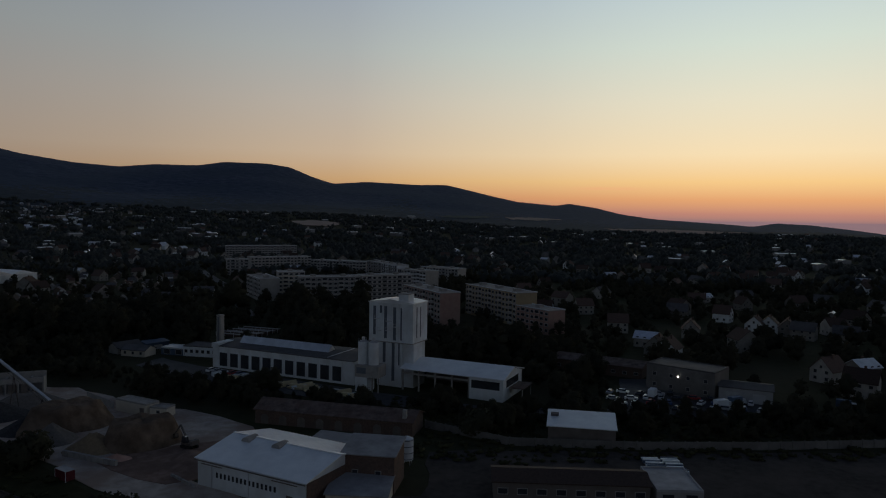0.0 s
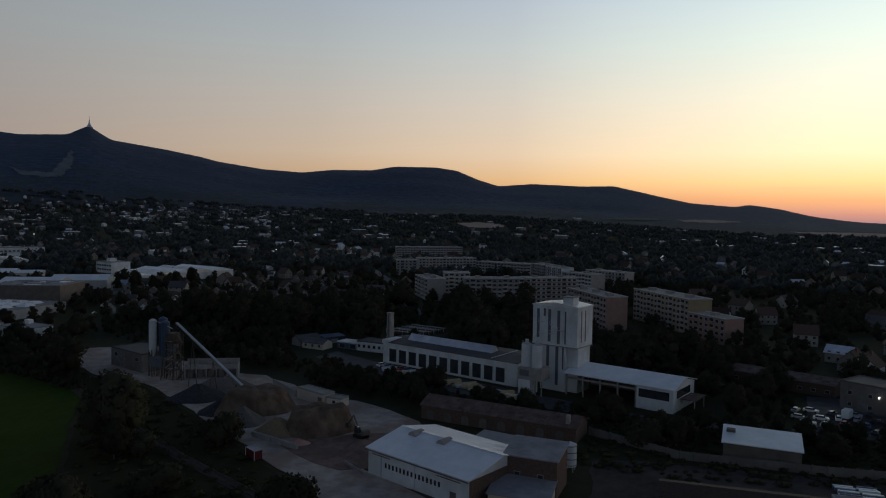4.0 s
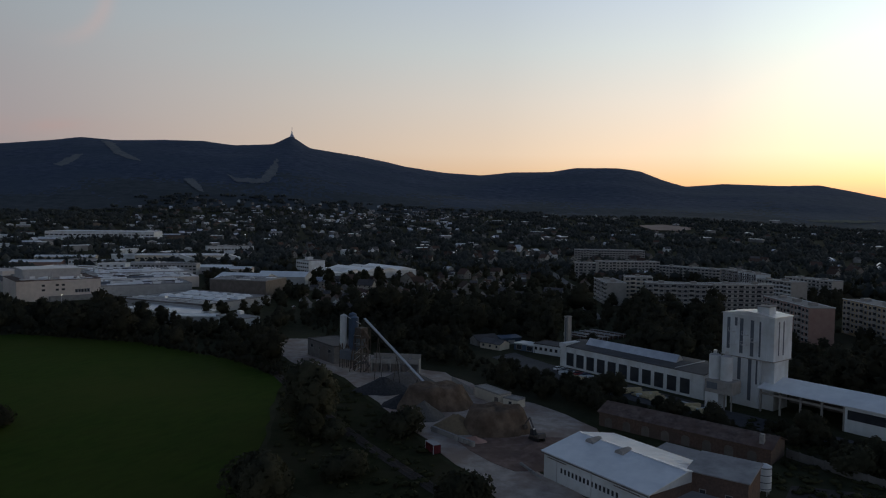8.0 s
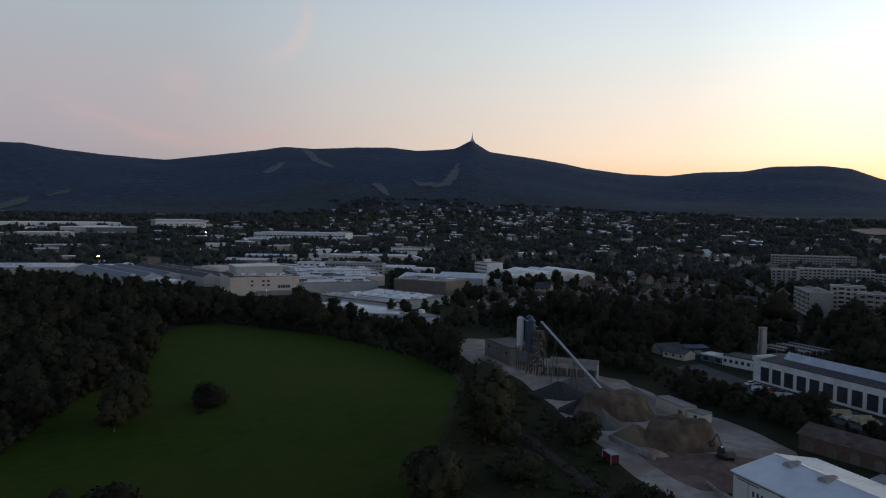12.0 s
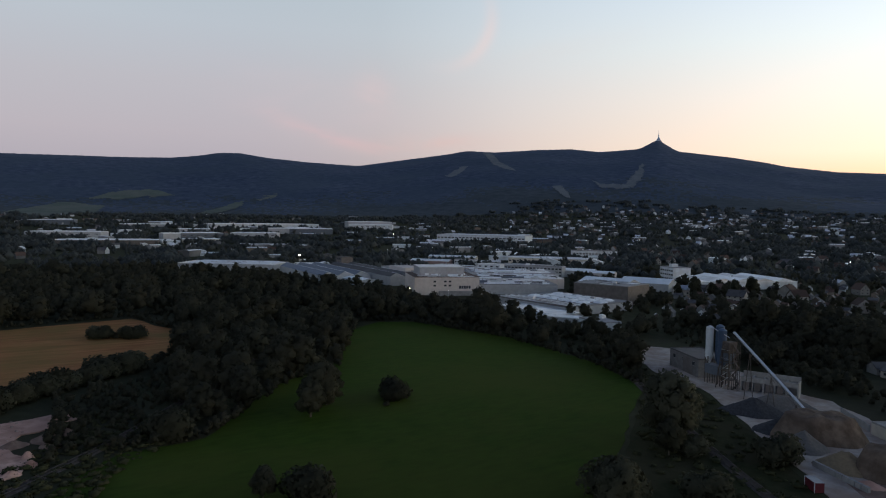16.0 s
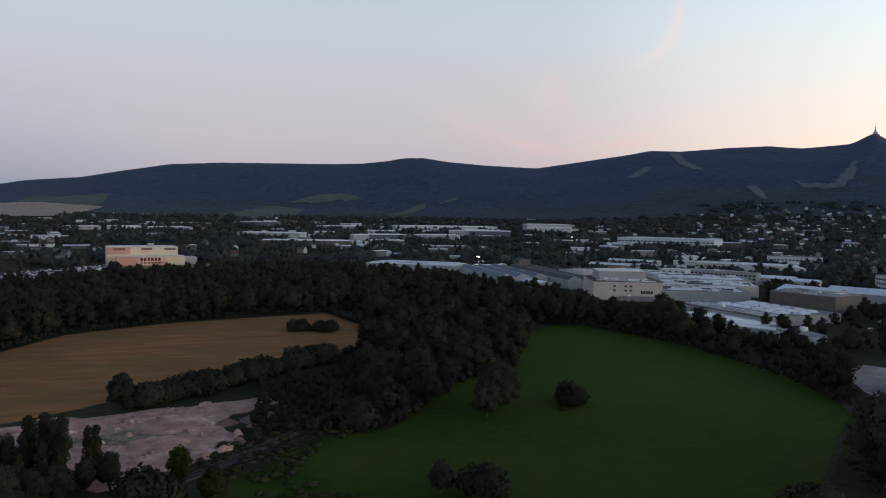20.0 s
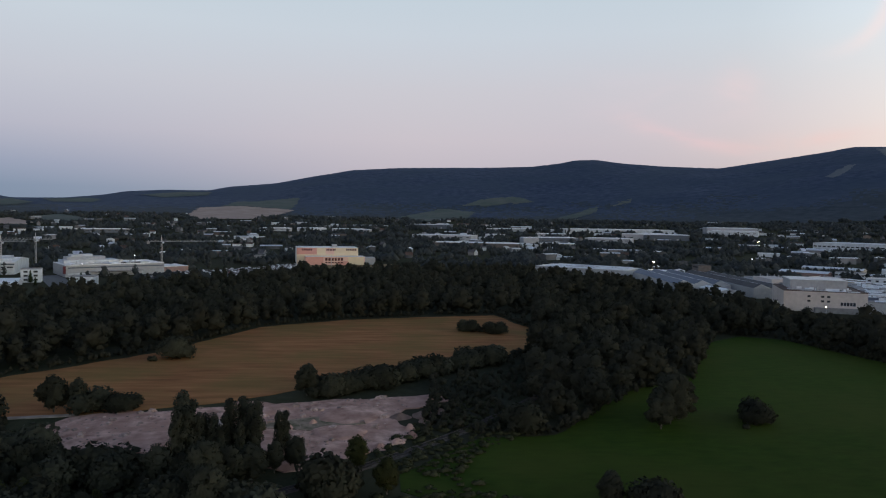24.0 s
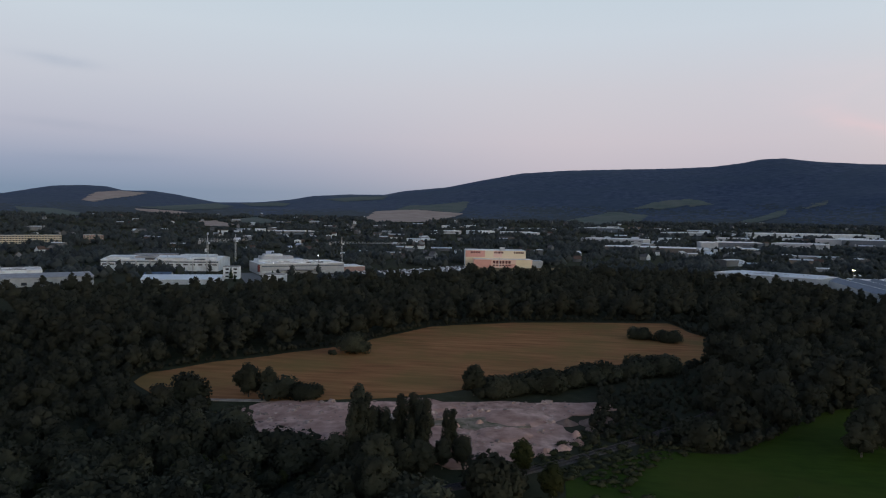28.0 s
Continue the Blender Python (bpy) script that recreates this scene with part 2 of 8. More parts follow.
M_SAND_GREY = material("grey_aggregate", (0.14, 0.128, 0.118), (0.205, 0.187, 0.17), 1.5, 0.95, bump=0.12, big=0.5, big_colour=(0.12, 0.115, 0.11), big_scale=0.15, spec=0.05, detail=8)
M_SAND_BROWN = material("brown_sand", (0.095, 0.070, 0.053), (0.245, 0.185, 0.142), 0.30, 0.95, bump=0.3, big=0.6, big_colour=(0.085, 0.066, 0.052), big_scale=0.16, spec=0.05, detail=10)
M_SAND_YELLOW = material("yellow_sand", (0.21, 0.16, 0.105), (0.29, 0.22, 0.14), 1.2, 0.95, bump=0.1, spec=0.05, detail=8)
M_SAND_DARK = material("dark_basalt_chips", (0.045, 0.045, 0.048), (0.080, 0.080, 0.084), 1.5, 0.95, bump=0.1, spec=0.1, detail=8)
M_LEAF = material("broad_leaves", (0.047, 0.049, 0.034), (0.096, 0.096, 0.064), 0.16, 0.8, thin=0.4, island=0.10, own=0.32, spec=0.05)
M_LEAF_PALE = material("willow_leaves", (0.055, 0.060, 0.022), (0.095, 0.10, 0.036), 0.2, 0.8, thin=0.35, island=0.25, own=0.3, spec=0.1)
M_NEEDLE = material("spruce_needles", (0.018, 0.032, 0.016), (0.035, 0.05, 0.024), 0.2, 0.8, island=0.3, own=0.2, spec=0.1)
M_WOOD_STUFF = material("woodland_leaves", (0.044, 0.046, 0.034), (0.094, 0.094, 0.068), 0.06, 0.85, thin=0.4, island=0.10, big=0.6, big_colour=(0.062, 0.058, 0.039), big_scale=0.03, spec=0.04)
# Pale blue-grey: valley haze is put into the leaf colour and its sheen.
M_FAR_LEAF = material("hazy_distant_leaves", (0.055, 0.066, 0.069), (0.083, 0.095, 0.095), 0.02, 0.75, island=0.06, big=0.6, big_colour=(0.070, 0.076, 0.068), big_scale=0.006, spec=0.12, thin=0.35, sheen=0.14)
M_BARK = material("grey_bark", (0.09, 0.075, 0.06), (0.17, 0.15, 0.12), 3, 0.9, bump=0.03)
M_WHITE_WALL = material("white_render", (0.60, 0.645, 0.68), (0.74, 0.78, 0.81), 0.35, 0.85, big=0.55, big_colour=(0.47, 0.475, 0.47), big_scale=0.16, own=0.06, detail=8, stretch=(1, 1, 0.35))
M_CREAM_WALL = material("cream_render", (0.55, 0.50, 0.42), (0.66, 0.60, 0.50), 0.5, 0.85, big=0.4, big_colour=(0.46, 0.42, 0.36), big_scale=0.1, own=0.12)
M_BEIGE_WALL = material("beige_panel", (0.54, 0.49, 0.465), (0.64, 0.58, 0.55), 0.4, 0.7, big=0.4, big_colour=(0.4, 0.36, 0.34), big_scale=0.06, own=0.08)
M_GREY_WALL = material("grey_cladding", (0.38, 0.39, 0.41), (0.48, 0.49, 0.51), 0.4, 0.6, big=0.3, big_colour=(0.26, 0.27, 0.28), big_scale=0.06, own=0.15)
M_DARK_WALL = material("dark_brown_cladding", (0.12, 0.105, 0.095), (0.17, 0.15, 0.14), 0.4, 0.7, own=0.1)
M_PINK_WALL = material("pink_panel_render", (0.30, 0.195, 0.175), (0.365, 0.245, 0.215), 0.4, 0.85, big=0.4, big_colour=(0.31, 0.23, 0.205), big_scale=0.1)
M_OCHRE_WALL = material("ochre_panel_render", (0.31, 0.25, 0.155), (0.38, 0.31, 0.20), 0.4, 0.85, big=0.4, big_colour=(0.32, 0.265, 0.18), big_scale=0.1)
M_PANEL_GREY = material("grey_panel_facade", (0.20, 0.20, 0.21), (0.28, 0.28, 0.29), 0.4, 0.85, big=0.4, big_colour=(0.17, 0.17, 0.18), big_scale=0.1, own=0.15)
M_PANEL_PALE = material("pale_panel_facade", (0.34, 0.33, 0.315), (0.43, 0.42, 0.40), 0.4, 0.85, big=0.4, big_colour=(0.34, 0.33, 0.32), big_scale=0.1, own=0.1)
M_WEED = material("rank_weeds", (0.040, 0.044, 0.022), (0.066, 0.066, 0.034), 0.2, 0.9, island=0.15, spec=0.05)
M_VERGE = material("rough_verge_grass", (0.019, 0.024, 0.010), (0.038, 0.040, 0.019), 0.35, 0.95, bump=0.25, big=0.7, big_colour=(0.048, 0.041, 0.025), big_scale=0.06, spec=0.04, detail=10, sheen=0.03)
M_CONCRETE = material("weathered_concrete", (0.26, 0.25, 0.24), (0.38, 0.37, 0.355), 0.6, 0.85, bump=0.02, big=0.6, big_colour=(0.28, 0.27, 0.26), big_scale=0.15)
M_OLD_CONCRETE = material("sooty_concrete", (0.14, 0.135, 0.13), (0.23, 0.222, 0.215), 0.6, 0.9, bump=0.02, big=0.6, big_colour=(0.11, 0.105, 0.10), big_scale=0.15)
M_BRICK = material("sooty_brick", (0.105, 0.068, 0.056), (0.170, 0.115, 0.094), 2.0, 0.9, bump=0.02, big=0.6, big_colour=(0.09, 0.075, 0.068), big_scale=0.2)
M_OLDROOF = material("mossy_felt_roof", (0.070, 0.050, 0.045), (0.215, 0.165, 0.145), 0.5, 0.9, bump=0.05, big=0.8, big_colour=(0.13, 0.085, 0.07), big_scale=0.16, detail=10)
M_WHITE_ROOF = material("white_painted_sheet", (0.76, 0.81, 0.85), (0.86, 0.90, 0.93), 0.4, 0.34, metal=0.0, big=0.45, big_colour=(0.60, 0.64, 0.68), big_scale=0.12, spec=0.5)
M_METAL_ROOF = material("galvanised_sheet", (0.66, 0.68, 0.70), (0.84, 0.86, 0.88), 0.4, 0.42, metal=0.5, big=0.6, big_colour=(0.45, 0.47, 0.5), big_scale=0.08, own=0.15)
M_GREY_ROOF = material("grey_membrane_roof", (0.24, 0.24, 0.25), (0.39, 0.39, 0.40), 0.3, 0.75, big=0.6, big_colour=(0.27, 0.27, 0.28), big_scale=0.06, own=0.25)
M_DARK_ROOF = material("dark_felt_roof", (0.06, 0.06, 0.065), (0.10, 0.10, 0.105), 0.5, 0.75, big=0.6, big_colour=(0.14, 0.13, 0.13), big_scale=0.1, own=0.2)
M_TILE_ROOF = material("red_brown_tiles", (0.062, 0.042, 0.036), (0.105, 0.068, 0.054), 2.0, 0.85, bump=0.03, own=0.45)
M_GLASS = material("dark_window_glass", (0.03, 0.034, 0.042), (0.055, 0.06, 0.07), 0.3, 0.12, spec=0.6)
M_STRIPE = material("dark_blue_grey_stripe", (0.10, 0.12, 0.15), (0.14, 0.16, 0.19), 0.5, 0.6)
M_BLUE = material("blue_painted_steel", (0.055, 0.09, 0.15), (0.08, 0.125, 0.20), 0.5, 0.5, own=0.2)
M_RUST = material("rusty_steel", (0.065, 0.055, 0.05), (0.12, 0.098, 0.085), 1.5, 0.8, bump=0.02)
M_STEEL = material("galvanised_steel", (0.5, 0.51, 0.53), (0.62, 0.63, 0.65), 1.0, 0.4, metal=0.6)
M_RED = material("red_painted_steel", (0.10, 0.016, 0.024), (0.14, 0.024, 0.034), 0.8, 0.5)
M_TIMBER = material("pale_sawn_timber", (0.55, 0.46, 0.28), (0.68, 0.58, 0.38), 1.5, 0.8, own=0.2)
M_BLACK = material("black_rubber", (0.02, 0.02, 0.02), (0.035, 0.035, 0.035), 2, 0.8)
M_LAMP = glow("sodium_lamp", (1.0, 0.78, 0.42), 30.0)
M_LAMP_WHITE = glow("white_lamp", (1.0, 0.95, 0.85), 9.0)


# ---- mesh helpers ----
def mesh_np(name, verts, faces, mats, slots=None, smooth=False, normals=None):
    """A mesh from arrays of vertices and of equal-sided faces."""
    me = bpy.data.meshes.new(name)
    verts, faces = np.asarray(verts, np.float32), np.asarray(faces, np.int32)
    n, k = faces.shape
    me.vertices.add(len(verts))
    me.vertices.foreach_set("co", verts.ravel())
    me.loops.add(n * k)
    me.loops.foreach_set("vertex_index", faces.ravel())
    me.polygons.add(n)
    me.polygons.foreach_set("loop_start", np.arange(0, n * k, k, dtype=np.int32))
    for m in mats:
        me.materials.append(m)
    if slots is not None:
        me.polygons.foreach_set("material_index", np.asarray(slots, np.int32))
    me.polygons.foreach_set("use_smooth", np.full(n, smooth))
    me.update(calc_edges=True)
    me.validate()
    if normals is not None and len(me.vertices) == len(normals):
        me.attributes.new("custom_normal", "FLOAT_VECTOR", "POINT").data.foreach_set("vector", np.asarray(normals, np.float32).ravel())
    return me


def bm_mesh(name, bm, mats, smooth=False):
    me = bpy.data.meshes.new(name)
    bm.normal_update()
    bm.to_mesh(me)
    bm.free()
    for m in mats if isinstance(mats, (list, tuple)) else [mats]:
        me.materials.append(m)
    if smooth:
        me.polygons.foreach_set("use_smooth", np.full(len(me.polygons), True))
    return me


def part(name, bm, mat, parent, label="", smooth=False):
    """One mesh object under a thing or a part, from a bmesh or a ready mesh."""
    me = bm if isinstance(bm, bpy.types.Mesh) else bm_mesh(name, bm, mat, smooth)
    ob = new(name, me)
    ob.parent = parent
    if label:
        tagged(ob, label)
    return ob


def thing(name, m, label, category, group="", kind=""):
    ob = new(name)
    ob.empty_display_size = 0.5
    ob.matrix_basis = m
    return tagged(ob, label, category, group, kind)


def add_box(bm, x0, y0, z0, x1, y1, z1, slot=0, taper=0.0):
    vs = []
    for z, t in ((z0, 0.0), (z1, taper)):
        vs += [bm.verts.new(p) for p in ((x0 + t, y0 + t, z), (x1 - t, y0 + t, z), (x1 - t, y1 - t, z), (x0 + t, y1 - t, z))]
    for q in ((3, 2, 1, 0), (4, 5, 6, 7), (0, 1, 5, 4), (1, 2, 6, 5), (2, 3, 7, 6), (3, 0, 4, 7)):
        bm.faces.new([vs[i] for i in q]).material_index = slot
    return bm


def box(*a, **k):
    return add_box(bmesh.new(), *a, **k)


def add_prism(bm, outline, y0, y1, slot=0):
    """An outline in x and z, drawn out along y."""
    a = [bm.verts.new((x, y0, z)) for x, z in outline]
    b = [bm.verts.new((x, y1, z)) for x, z in outline]
    n = len(outline)
    bm.faces.new(a).material_index = slot
    bm.faces.new(b[::-1]).material_index = slot
    for i in range(n):
        bm.faces.new((a[(i + 1) % n], a[i], b[i], b[(i + 1) % n])).material_index = slot
    return bm


def add_tube(bm, p, q, r0, r1, sides=10, slot=0):
    """A closed round bar from p to q, from radius r0 to r1."""
    p, q = Vector(p), Vector(q)
    turn = (q - p).to_track_quat("Z", "Y").to_matrix()
    rings = []
    for c, r in ((p, r0), (q, r1)):
        rings.append([bm.verts.new(c + turn @ Vector((r * math.cos(2 * math.pi * i / sides), r * math.sin(2 * math.pi * i / sides), 0))) for i in range(sides)])
    for i in range(sides):
        bm.faces.new((rings[0][i], rings[0][(i + 1) % sides], rings[1][(i + 1) % sides], rings[1][i])).material_index = slot
    bm.faces.new(rings[0][::-1]).material_index = slot
    bm.faces.new(rings[1]).material_index = slot
    return bm


def tube(*a, **k):
    return add_tube(bmesh.new(), *a, **k)


# ---- the land ----
def smooth01(t):
    t = np.clip(t, 0, 1)
    return t * t * (3 - 2 * t)


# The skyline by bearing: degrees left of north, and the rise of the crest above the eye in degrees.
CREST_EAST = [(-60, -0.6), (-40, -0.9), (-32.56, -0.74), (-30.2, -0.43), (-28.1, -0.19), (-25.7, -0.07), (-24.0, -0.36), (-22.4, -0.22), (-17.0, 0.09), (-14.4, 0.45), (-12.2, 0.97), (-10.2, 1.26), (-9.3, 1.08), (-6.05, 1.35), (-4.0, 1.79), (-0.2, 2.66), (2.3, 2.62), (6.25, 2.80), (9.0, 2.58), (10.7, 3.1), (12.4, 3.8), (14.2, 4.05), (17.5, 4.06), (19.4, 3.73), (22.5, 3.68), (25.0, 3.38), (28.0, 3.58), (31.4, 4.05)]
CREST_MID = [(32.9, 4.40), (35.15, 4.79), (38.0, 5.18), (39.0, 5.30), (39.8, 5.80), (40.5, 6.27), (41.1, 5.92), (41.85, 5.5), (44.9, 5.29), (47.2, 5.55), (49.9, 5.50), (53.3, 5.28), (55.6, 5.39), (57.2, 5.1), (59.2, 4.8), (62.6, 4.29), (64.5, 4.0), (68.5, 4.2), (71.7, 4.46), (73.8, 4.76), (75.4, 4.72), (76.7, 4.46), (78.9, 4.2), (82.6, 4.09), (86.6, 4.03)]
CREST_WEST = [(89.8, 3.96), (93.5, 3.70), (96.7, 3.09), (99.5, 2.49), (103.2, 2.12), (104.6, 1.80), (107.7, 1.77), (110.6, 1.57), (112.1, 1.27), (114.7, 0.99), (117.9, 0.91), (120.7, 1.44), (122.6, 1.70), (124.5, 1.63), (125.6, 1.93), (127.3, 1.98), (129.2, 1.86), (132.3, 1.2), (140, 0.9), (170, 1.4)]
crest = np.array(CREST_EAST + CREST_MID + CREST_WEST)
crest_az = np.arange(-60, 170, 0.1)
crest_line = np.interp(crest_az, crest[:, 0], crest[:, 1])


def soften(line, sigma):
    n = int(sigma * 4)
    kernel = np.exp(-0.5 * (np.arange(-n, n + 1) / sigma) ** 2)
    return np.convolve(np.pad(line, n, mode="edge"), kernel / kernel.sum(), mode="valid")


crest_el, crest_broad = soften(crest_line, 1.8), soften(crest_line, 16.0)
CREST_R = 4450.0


WAVES = {}


def rough_noise(x, y, scale, seed):
    """Cheap smooth noise of many waves, about -1 to 1."""
    if seed not in WAVES:
        rng = np.random.RandomState(seed)
        WAVES[seed] = [(octave, *rng.uniform(0, 2 * math.pi, 2), rng.uniform(0.7, 1.3)) for octave in range(3) for _ in range(4)]
    total = 0
    for octave, a, ph, u in WAVES[seed]:
        k = 2 * math.pi / scale * 2 ** octave * u
        total = total + np.sin((x * math.cos(a) + y * math.sin(a)) * k + ph) * 0.35 / 1.7 ** octave
    return total


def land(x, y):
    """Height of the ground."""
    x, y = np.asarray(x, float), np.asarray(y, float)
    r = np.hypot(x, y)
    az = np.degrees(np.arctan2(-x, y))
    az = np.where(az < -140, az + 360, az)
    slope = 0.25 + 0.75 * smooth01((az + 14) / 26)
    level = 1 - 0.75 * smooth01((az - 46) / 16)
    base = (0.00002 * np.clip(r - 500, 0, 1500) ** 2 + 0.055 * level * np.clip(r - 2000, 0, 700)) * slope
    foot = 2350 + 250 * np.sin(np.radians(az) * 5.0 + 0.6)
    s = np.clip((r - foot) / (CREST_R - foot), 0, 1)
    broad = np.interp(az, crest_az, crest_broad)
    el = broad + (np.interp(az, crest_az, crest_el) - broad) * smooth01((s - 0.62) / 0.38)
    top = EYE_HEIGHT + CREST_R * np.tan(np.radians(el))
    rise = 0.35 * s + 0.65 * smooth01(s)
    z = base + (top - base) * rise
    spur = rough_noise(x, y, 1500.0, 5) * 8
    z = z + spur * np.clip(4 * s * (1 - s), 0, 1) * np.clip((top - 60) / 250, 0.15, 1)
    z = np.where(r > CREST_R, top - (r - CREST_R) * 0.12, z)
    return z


def on(x, y):
    return 0.0 if math.hypot(x, y) < 500 else float(land(x, y))


def polar(az, r):
    return (-r * math.sin(radians(az)), r * math.cos(radians(az)))


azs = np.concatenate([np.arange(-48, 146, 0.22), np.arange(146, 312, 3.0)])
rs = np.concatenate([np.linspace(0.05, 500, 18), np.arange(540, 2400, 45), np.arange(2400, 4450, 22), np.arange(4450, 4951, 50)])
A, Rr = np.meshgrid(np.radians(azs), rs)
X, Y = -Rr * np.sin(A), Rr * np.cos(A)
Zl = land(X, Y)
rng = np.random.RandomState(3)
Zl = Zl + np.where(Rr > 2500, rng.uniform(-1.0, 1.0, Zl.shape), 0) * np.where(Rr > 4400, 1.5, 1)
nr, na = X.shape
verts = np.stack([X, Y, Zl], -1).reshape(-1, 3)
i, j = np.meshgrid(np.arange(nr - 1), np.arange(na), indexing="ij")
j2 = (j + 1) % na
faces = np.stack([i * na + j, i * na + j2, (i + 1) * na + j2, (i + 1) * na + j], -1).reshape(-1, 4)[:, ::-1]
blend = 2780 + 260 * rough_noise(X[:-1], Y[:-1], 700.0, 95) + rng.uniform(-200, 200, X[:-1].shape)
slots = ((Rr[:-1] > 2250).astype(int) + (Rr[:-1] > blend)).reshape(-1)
# Blue-grey, paler than the forest round it.
M_SKI = material("blue_grey_ski_run", (0.125, 0.140, 0.155), (0.180, 0.195, 0.205), 0.03, 0.95, spec=0.03, sheen=0.02)


def reach(az, el):
    """How far off the land first rises to a height in degrees, at a bearing."""
    r = np.arange(1300.0, CREST_R, 8.0)
    x, y = -r * math.sin(radians(az)), r * math.cos(radians(az))
    up = np.degrees(np.arctan2(land(x, y) - EYE_HEIGHT, r))
    hit = np.nonzero(up >= el)[0]
    return float(r[hit[0]]) if len(hit) else CREST_R - 30


def in_outline(poly, x, y):
    hit = np.zeros(x.shape, bool)
    for k in range(len(poly)):
        (x0, y0), (x1, y1) = poly[k], poly[(k + 1) % len(poly)]
        if y0 != y1:
            hit ^= ((y0 > y) != (y1 > y)) & (x < (x1 - x0) * (y - y0) / (y1 - y0) + x0)
    return hit


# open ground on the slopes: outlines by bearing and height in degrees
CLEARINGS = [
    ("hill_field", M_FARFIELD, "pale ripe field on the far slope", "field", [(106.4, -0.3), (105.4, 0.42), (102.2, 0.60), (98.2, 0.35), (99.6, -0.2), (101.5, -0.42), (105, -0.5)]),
    ("hill_pasture", M_HAZY_MEADOW, "green pasture above the far field", "pasture", [(103.9, 0.50), (102.6, 0.95), (101.0, 0.98), (97.7, 1.38), (98.0, 0.75), (98.5, 0.40), (102.2, 0.64)]),
    ("hill_pasture", M_HAZY_MEADOW, "green pasture at the mountain's foot", "pasture", [(89.8, -0.1), (86.0, 0.66), (84.5, 0.5), (83.4, 0.42), (84.1, -0.15), (87.7, -0.45)]),
    ("hill_pasture", M_HAZY_MEADOW, "upper pasture among the forest", "pasture", [(84.6, 0.95), (82.3, 1.60), (79.8, 1.70), (78.6, 1.30), (80.5, 1.15), (82.3, 0.90)]),
    ("hill_field", M_HAZY_MEADOW, "narrow pale field at the forest edge", "field", [(77.0, -0.05), (74.9, 0.56), (73.5, 1.0), (73.6, 0.62), (74.6, 0.2), (76.2, -0.1)]),
    ("hill_field", M_HAZY_MEADOW, "thin clearing in the lower forest", "field", [(72.8, 1.0), (70.9, 1.66), (71.1, 1.30), (72.2, 1.06)]),
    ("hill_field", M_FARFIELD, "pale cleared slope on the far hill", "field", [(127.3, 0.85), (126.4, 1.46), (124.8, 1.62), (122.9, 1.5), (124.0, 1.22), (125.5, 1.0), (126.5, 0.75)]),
    ("hill_pasture", M_HAZY_MEADOW, "dull pasture low on the far hill", "pasture", [(123.4, 0.42), (120.6, 0.62), (117.9, 0.84), (116.6, 0.62), (117.6, 0.40), (121.0, 0.22)]),
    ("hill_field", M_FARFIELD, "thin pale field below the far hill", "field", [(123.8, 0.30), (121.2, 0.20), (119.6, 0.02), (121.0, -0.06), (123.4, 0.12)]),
    ("hill_pasture", M_HAZY_MEADOW, "pasture along the low saddle", "pasture", [(116.0, 0.86), (113.2, 1.0), (112.2, 0.92), (112.8, 0.7), (115.4, 0.66)]),
    ("hill_pasture", M_HAZY_MEADOW, "pasture on the ridge among woods", "pasture", [(109.6, 1.32), (106.8, 1.6), (104.4, 1.66), (104.8, 1.4), (108.0, 1.16)]),
    ("hill_pasture", M_HAZY_MEADOW, "small bright green field in the valley", "pasture", [(116.4, -0.4), (114.9, -0.22), (113.2, -0.5), (114.0, -0.75), (116.0, -0.7)]),
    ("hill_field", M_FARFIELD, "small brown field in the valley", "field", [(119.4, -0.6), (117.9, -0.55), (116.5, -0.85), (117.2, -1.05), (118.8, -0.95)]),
    ("hill_pasture", M_HAZY_MEADOW, "dull pasture on the valley side", "pasture", [(131.5, 0.3), (129.0, 0.2), (126.8, -0.2), (128.0, -0.4), (131, -0.1)]),
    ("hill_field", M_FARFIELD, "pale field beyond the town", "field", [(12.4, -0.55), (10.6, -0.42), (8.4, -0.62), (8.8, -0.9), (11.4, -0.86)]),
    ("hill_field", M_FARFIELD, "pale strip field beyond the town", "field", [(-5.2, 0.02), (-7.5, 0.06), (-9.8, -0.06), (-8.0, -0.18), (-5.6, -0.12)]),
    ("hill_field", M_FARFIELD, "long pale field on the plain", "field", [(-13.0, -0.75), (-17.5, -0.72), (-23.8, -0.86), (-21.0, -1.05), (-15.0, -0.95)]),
    ("hill_field", M_HAZY_MEADOW, "dull meadow strip at the forest edge", "pasture", [(0.6, 0.08), (-2.0, 0.14), (-4.2, 0.06), (-3.0, -0.06), (-0.2, -0.04)]),
    ("ski_run", M_SKI, "blue-grey grassy ski run in the forest", "ski run", [(54.3, 5.22), (53.6, 5.18), (52.9, 4.5), (51.7, 3.95), (51.6, 3.80), (52.6, 4.0), (53.4, 4.3)]),
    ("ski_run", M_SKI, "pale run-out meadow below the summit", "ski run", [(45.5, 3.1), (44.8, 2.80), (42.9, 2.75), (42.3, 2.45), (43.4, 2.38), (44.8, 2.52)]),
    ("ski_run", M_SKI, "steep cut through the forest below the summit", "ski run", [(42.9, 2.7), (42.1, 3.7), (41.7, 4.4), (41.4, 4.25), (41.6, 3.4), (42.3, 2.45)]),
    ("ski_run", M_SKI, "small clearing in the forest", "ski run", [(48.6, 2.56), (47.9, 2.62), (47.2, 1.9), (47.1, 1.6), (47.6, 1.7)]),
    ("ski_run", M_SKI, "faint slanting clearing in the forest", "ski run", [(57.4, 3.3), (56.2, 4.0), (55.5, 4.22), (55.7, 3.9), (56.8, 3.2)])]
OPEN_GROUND = []
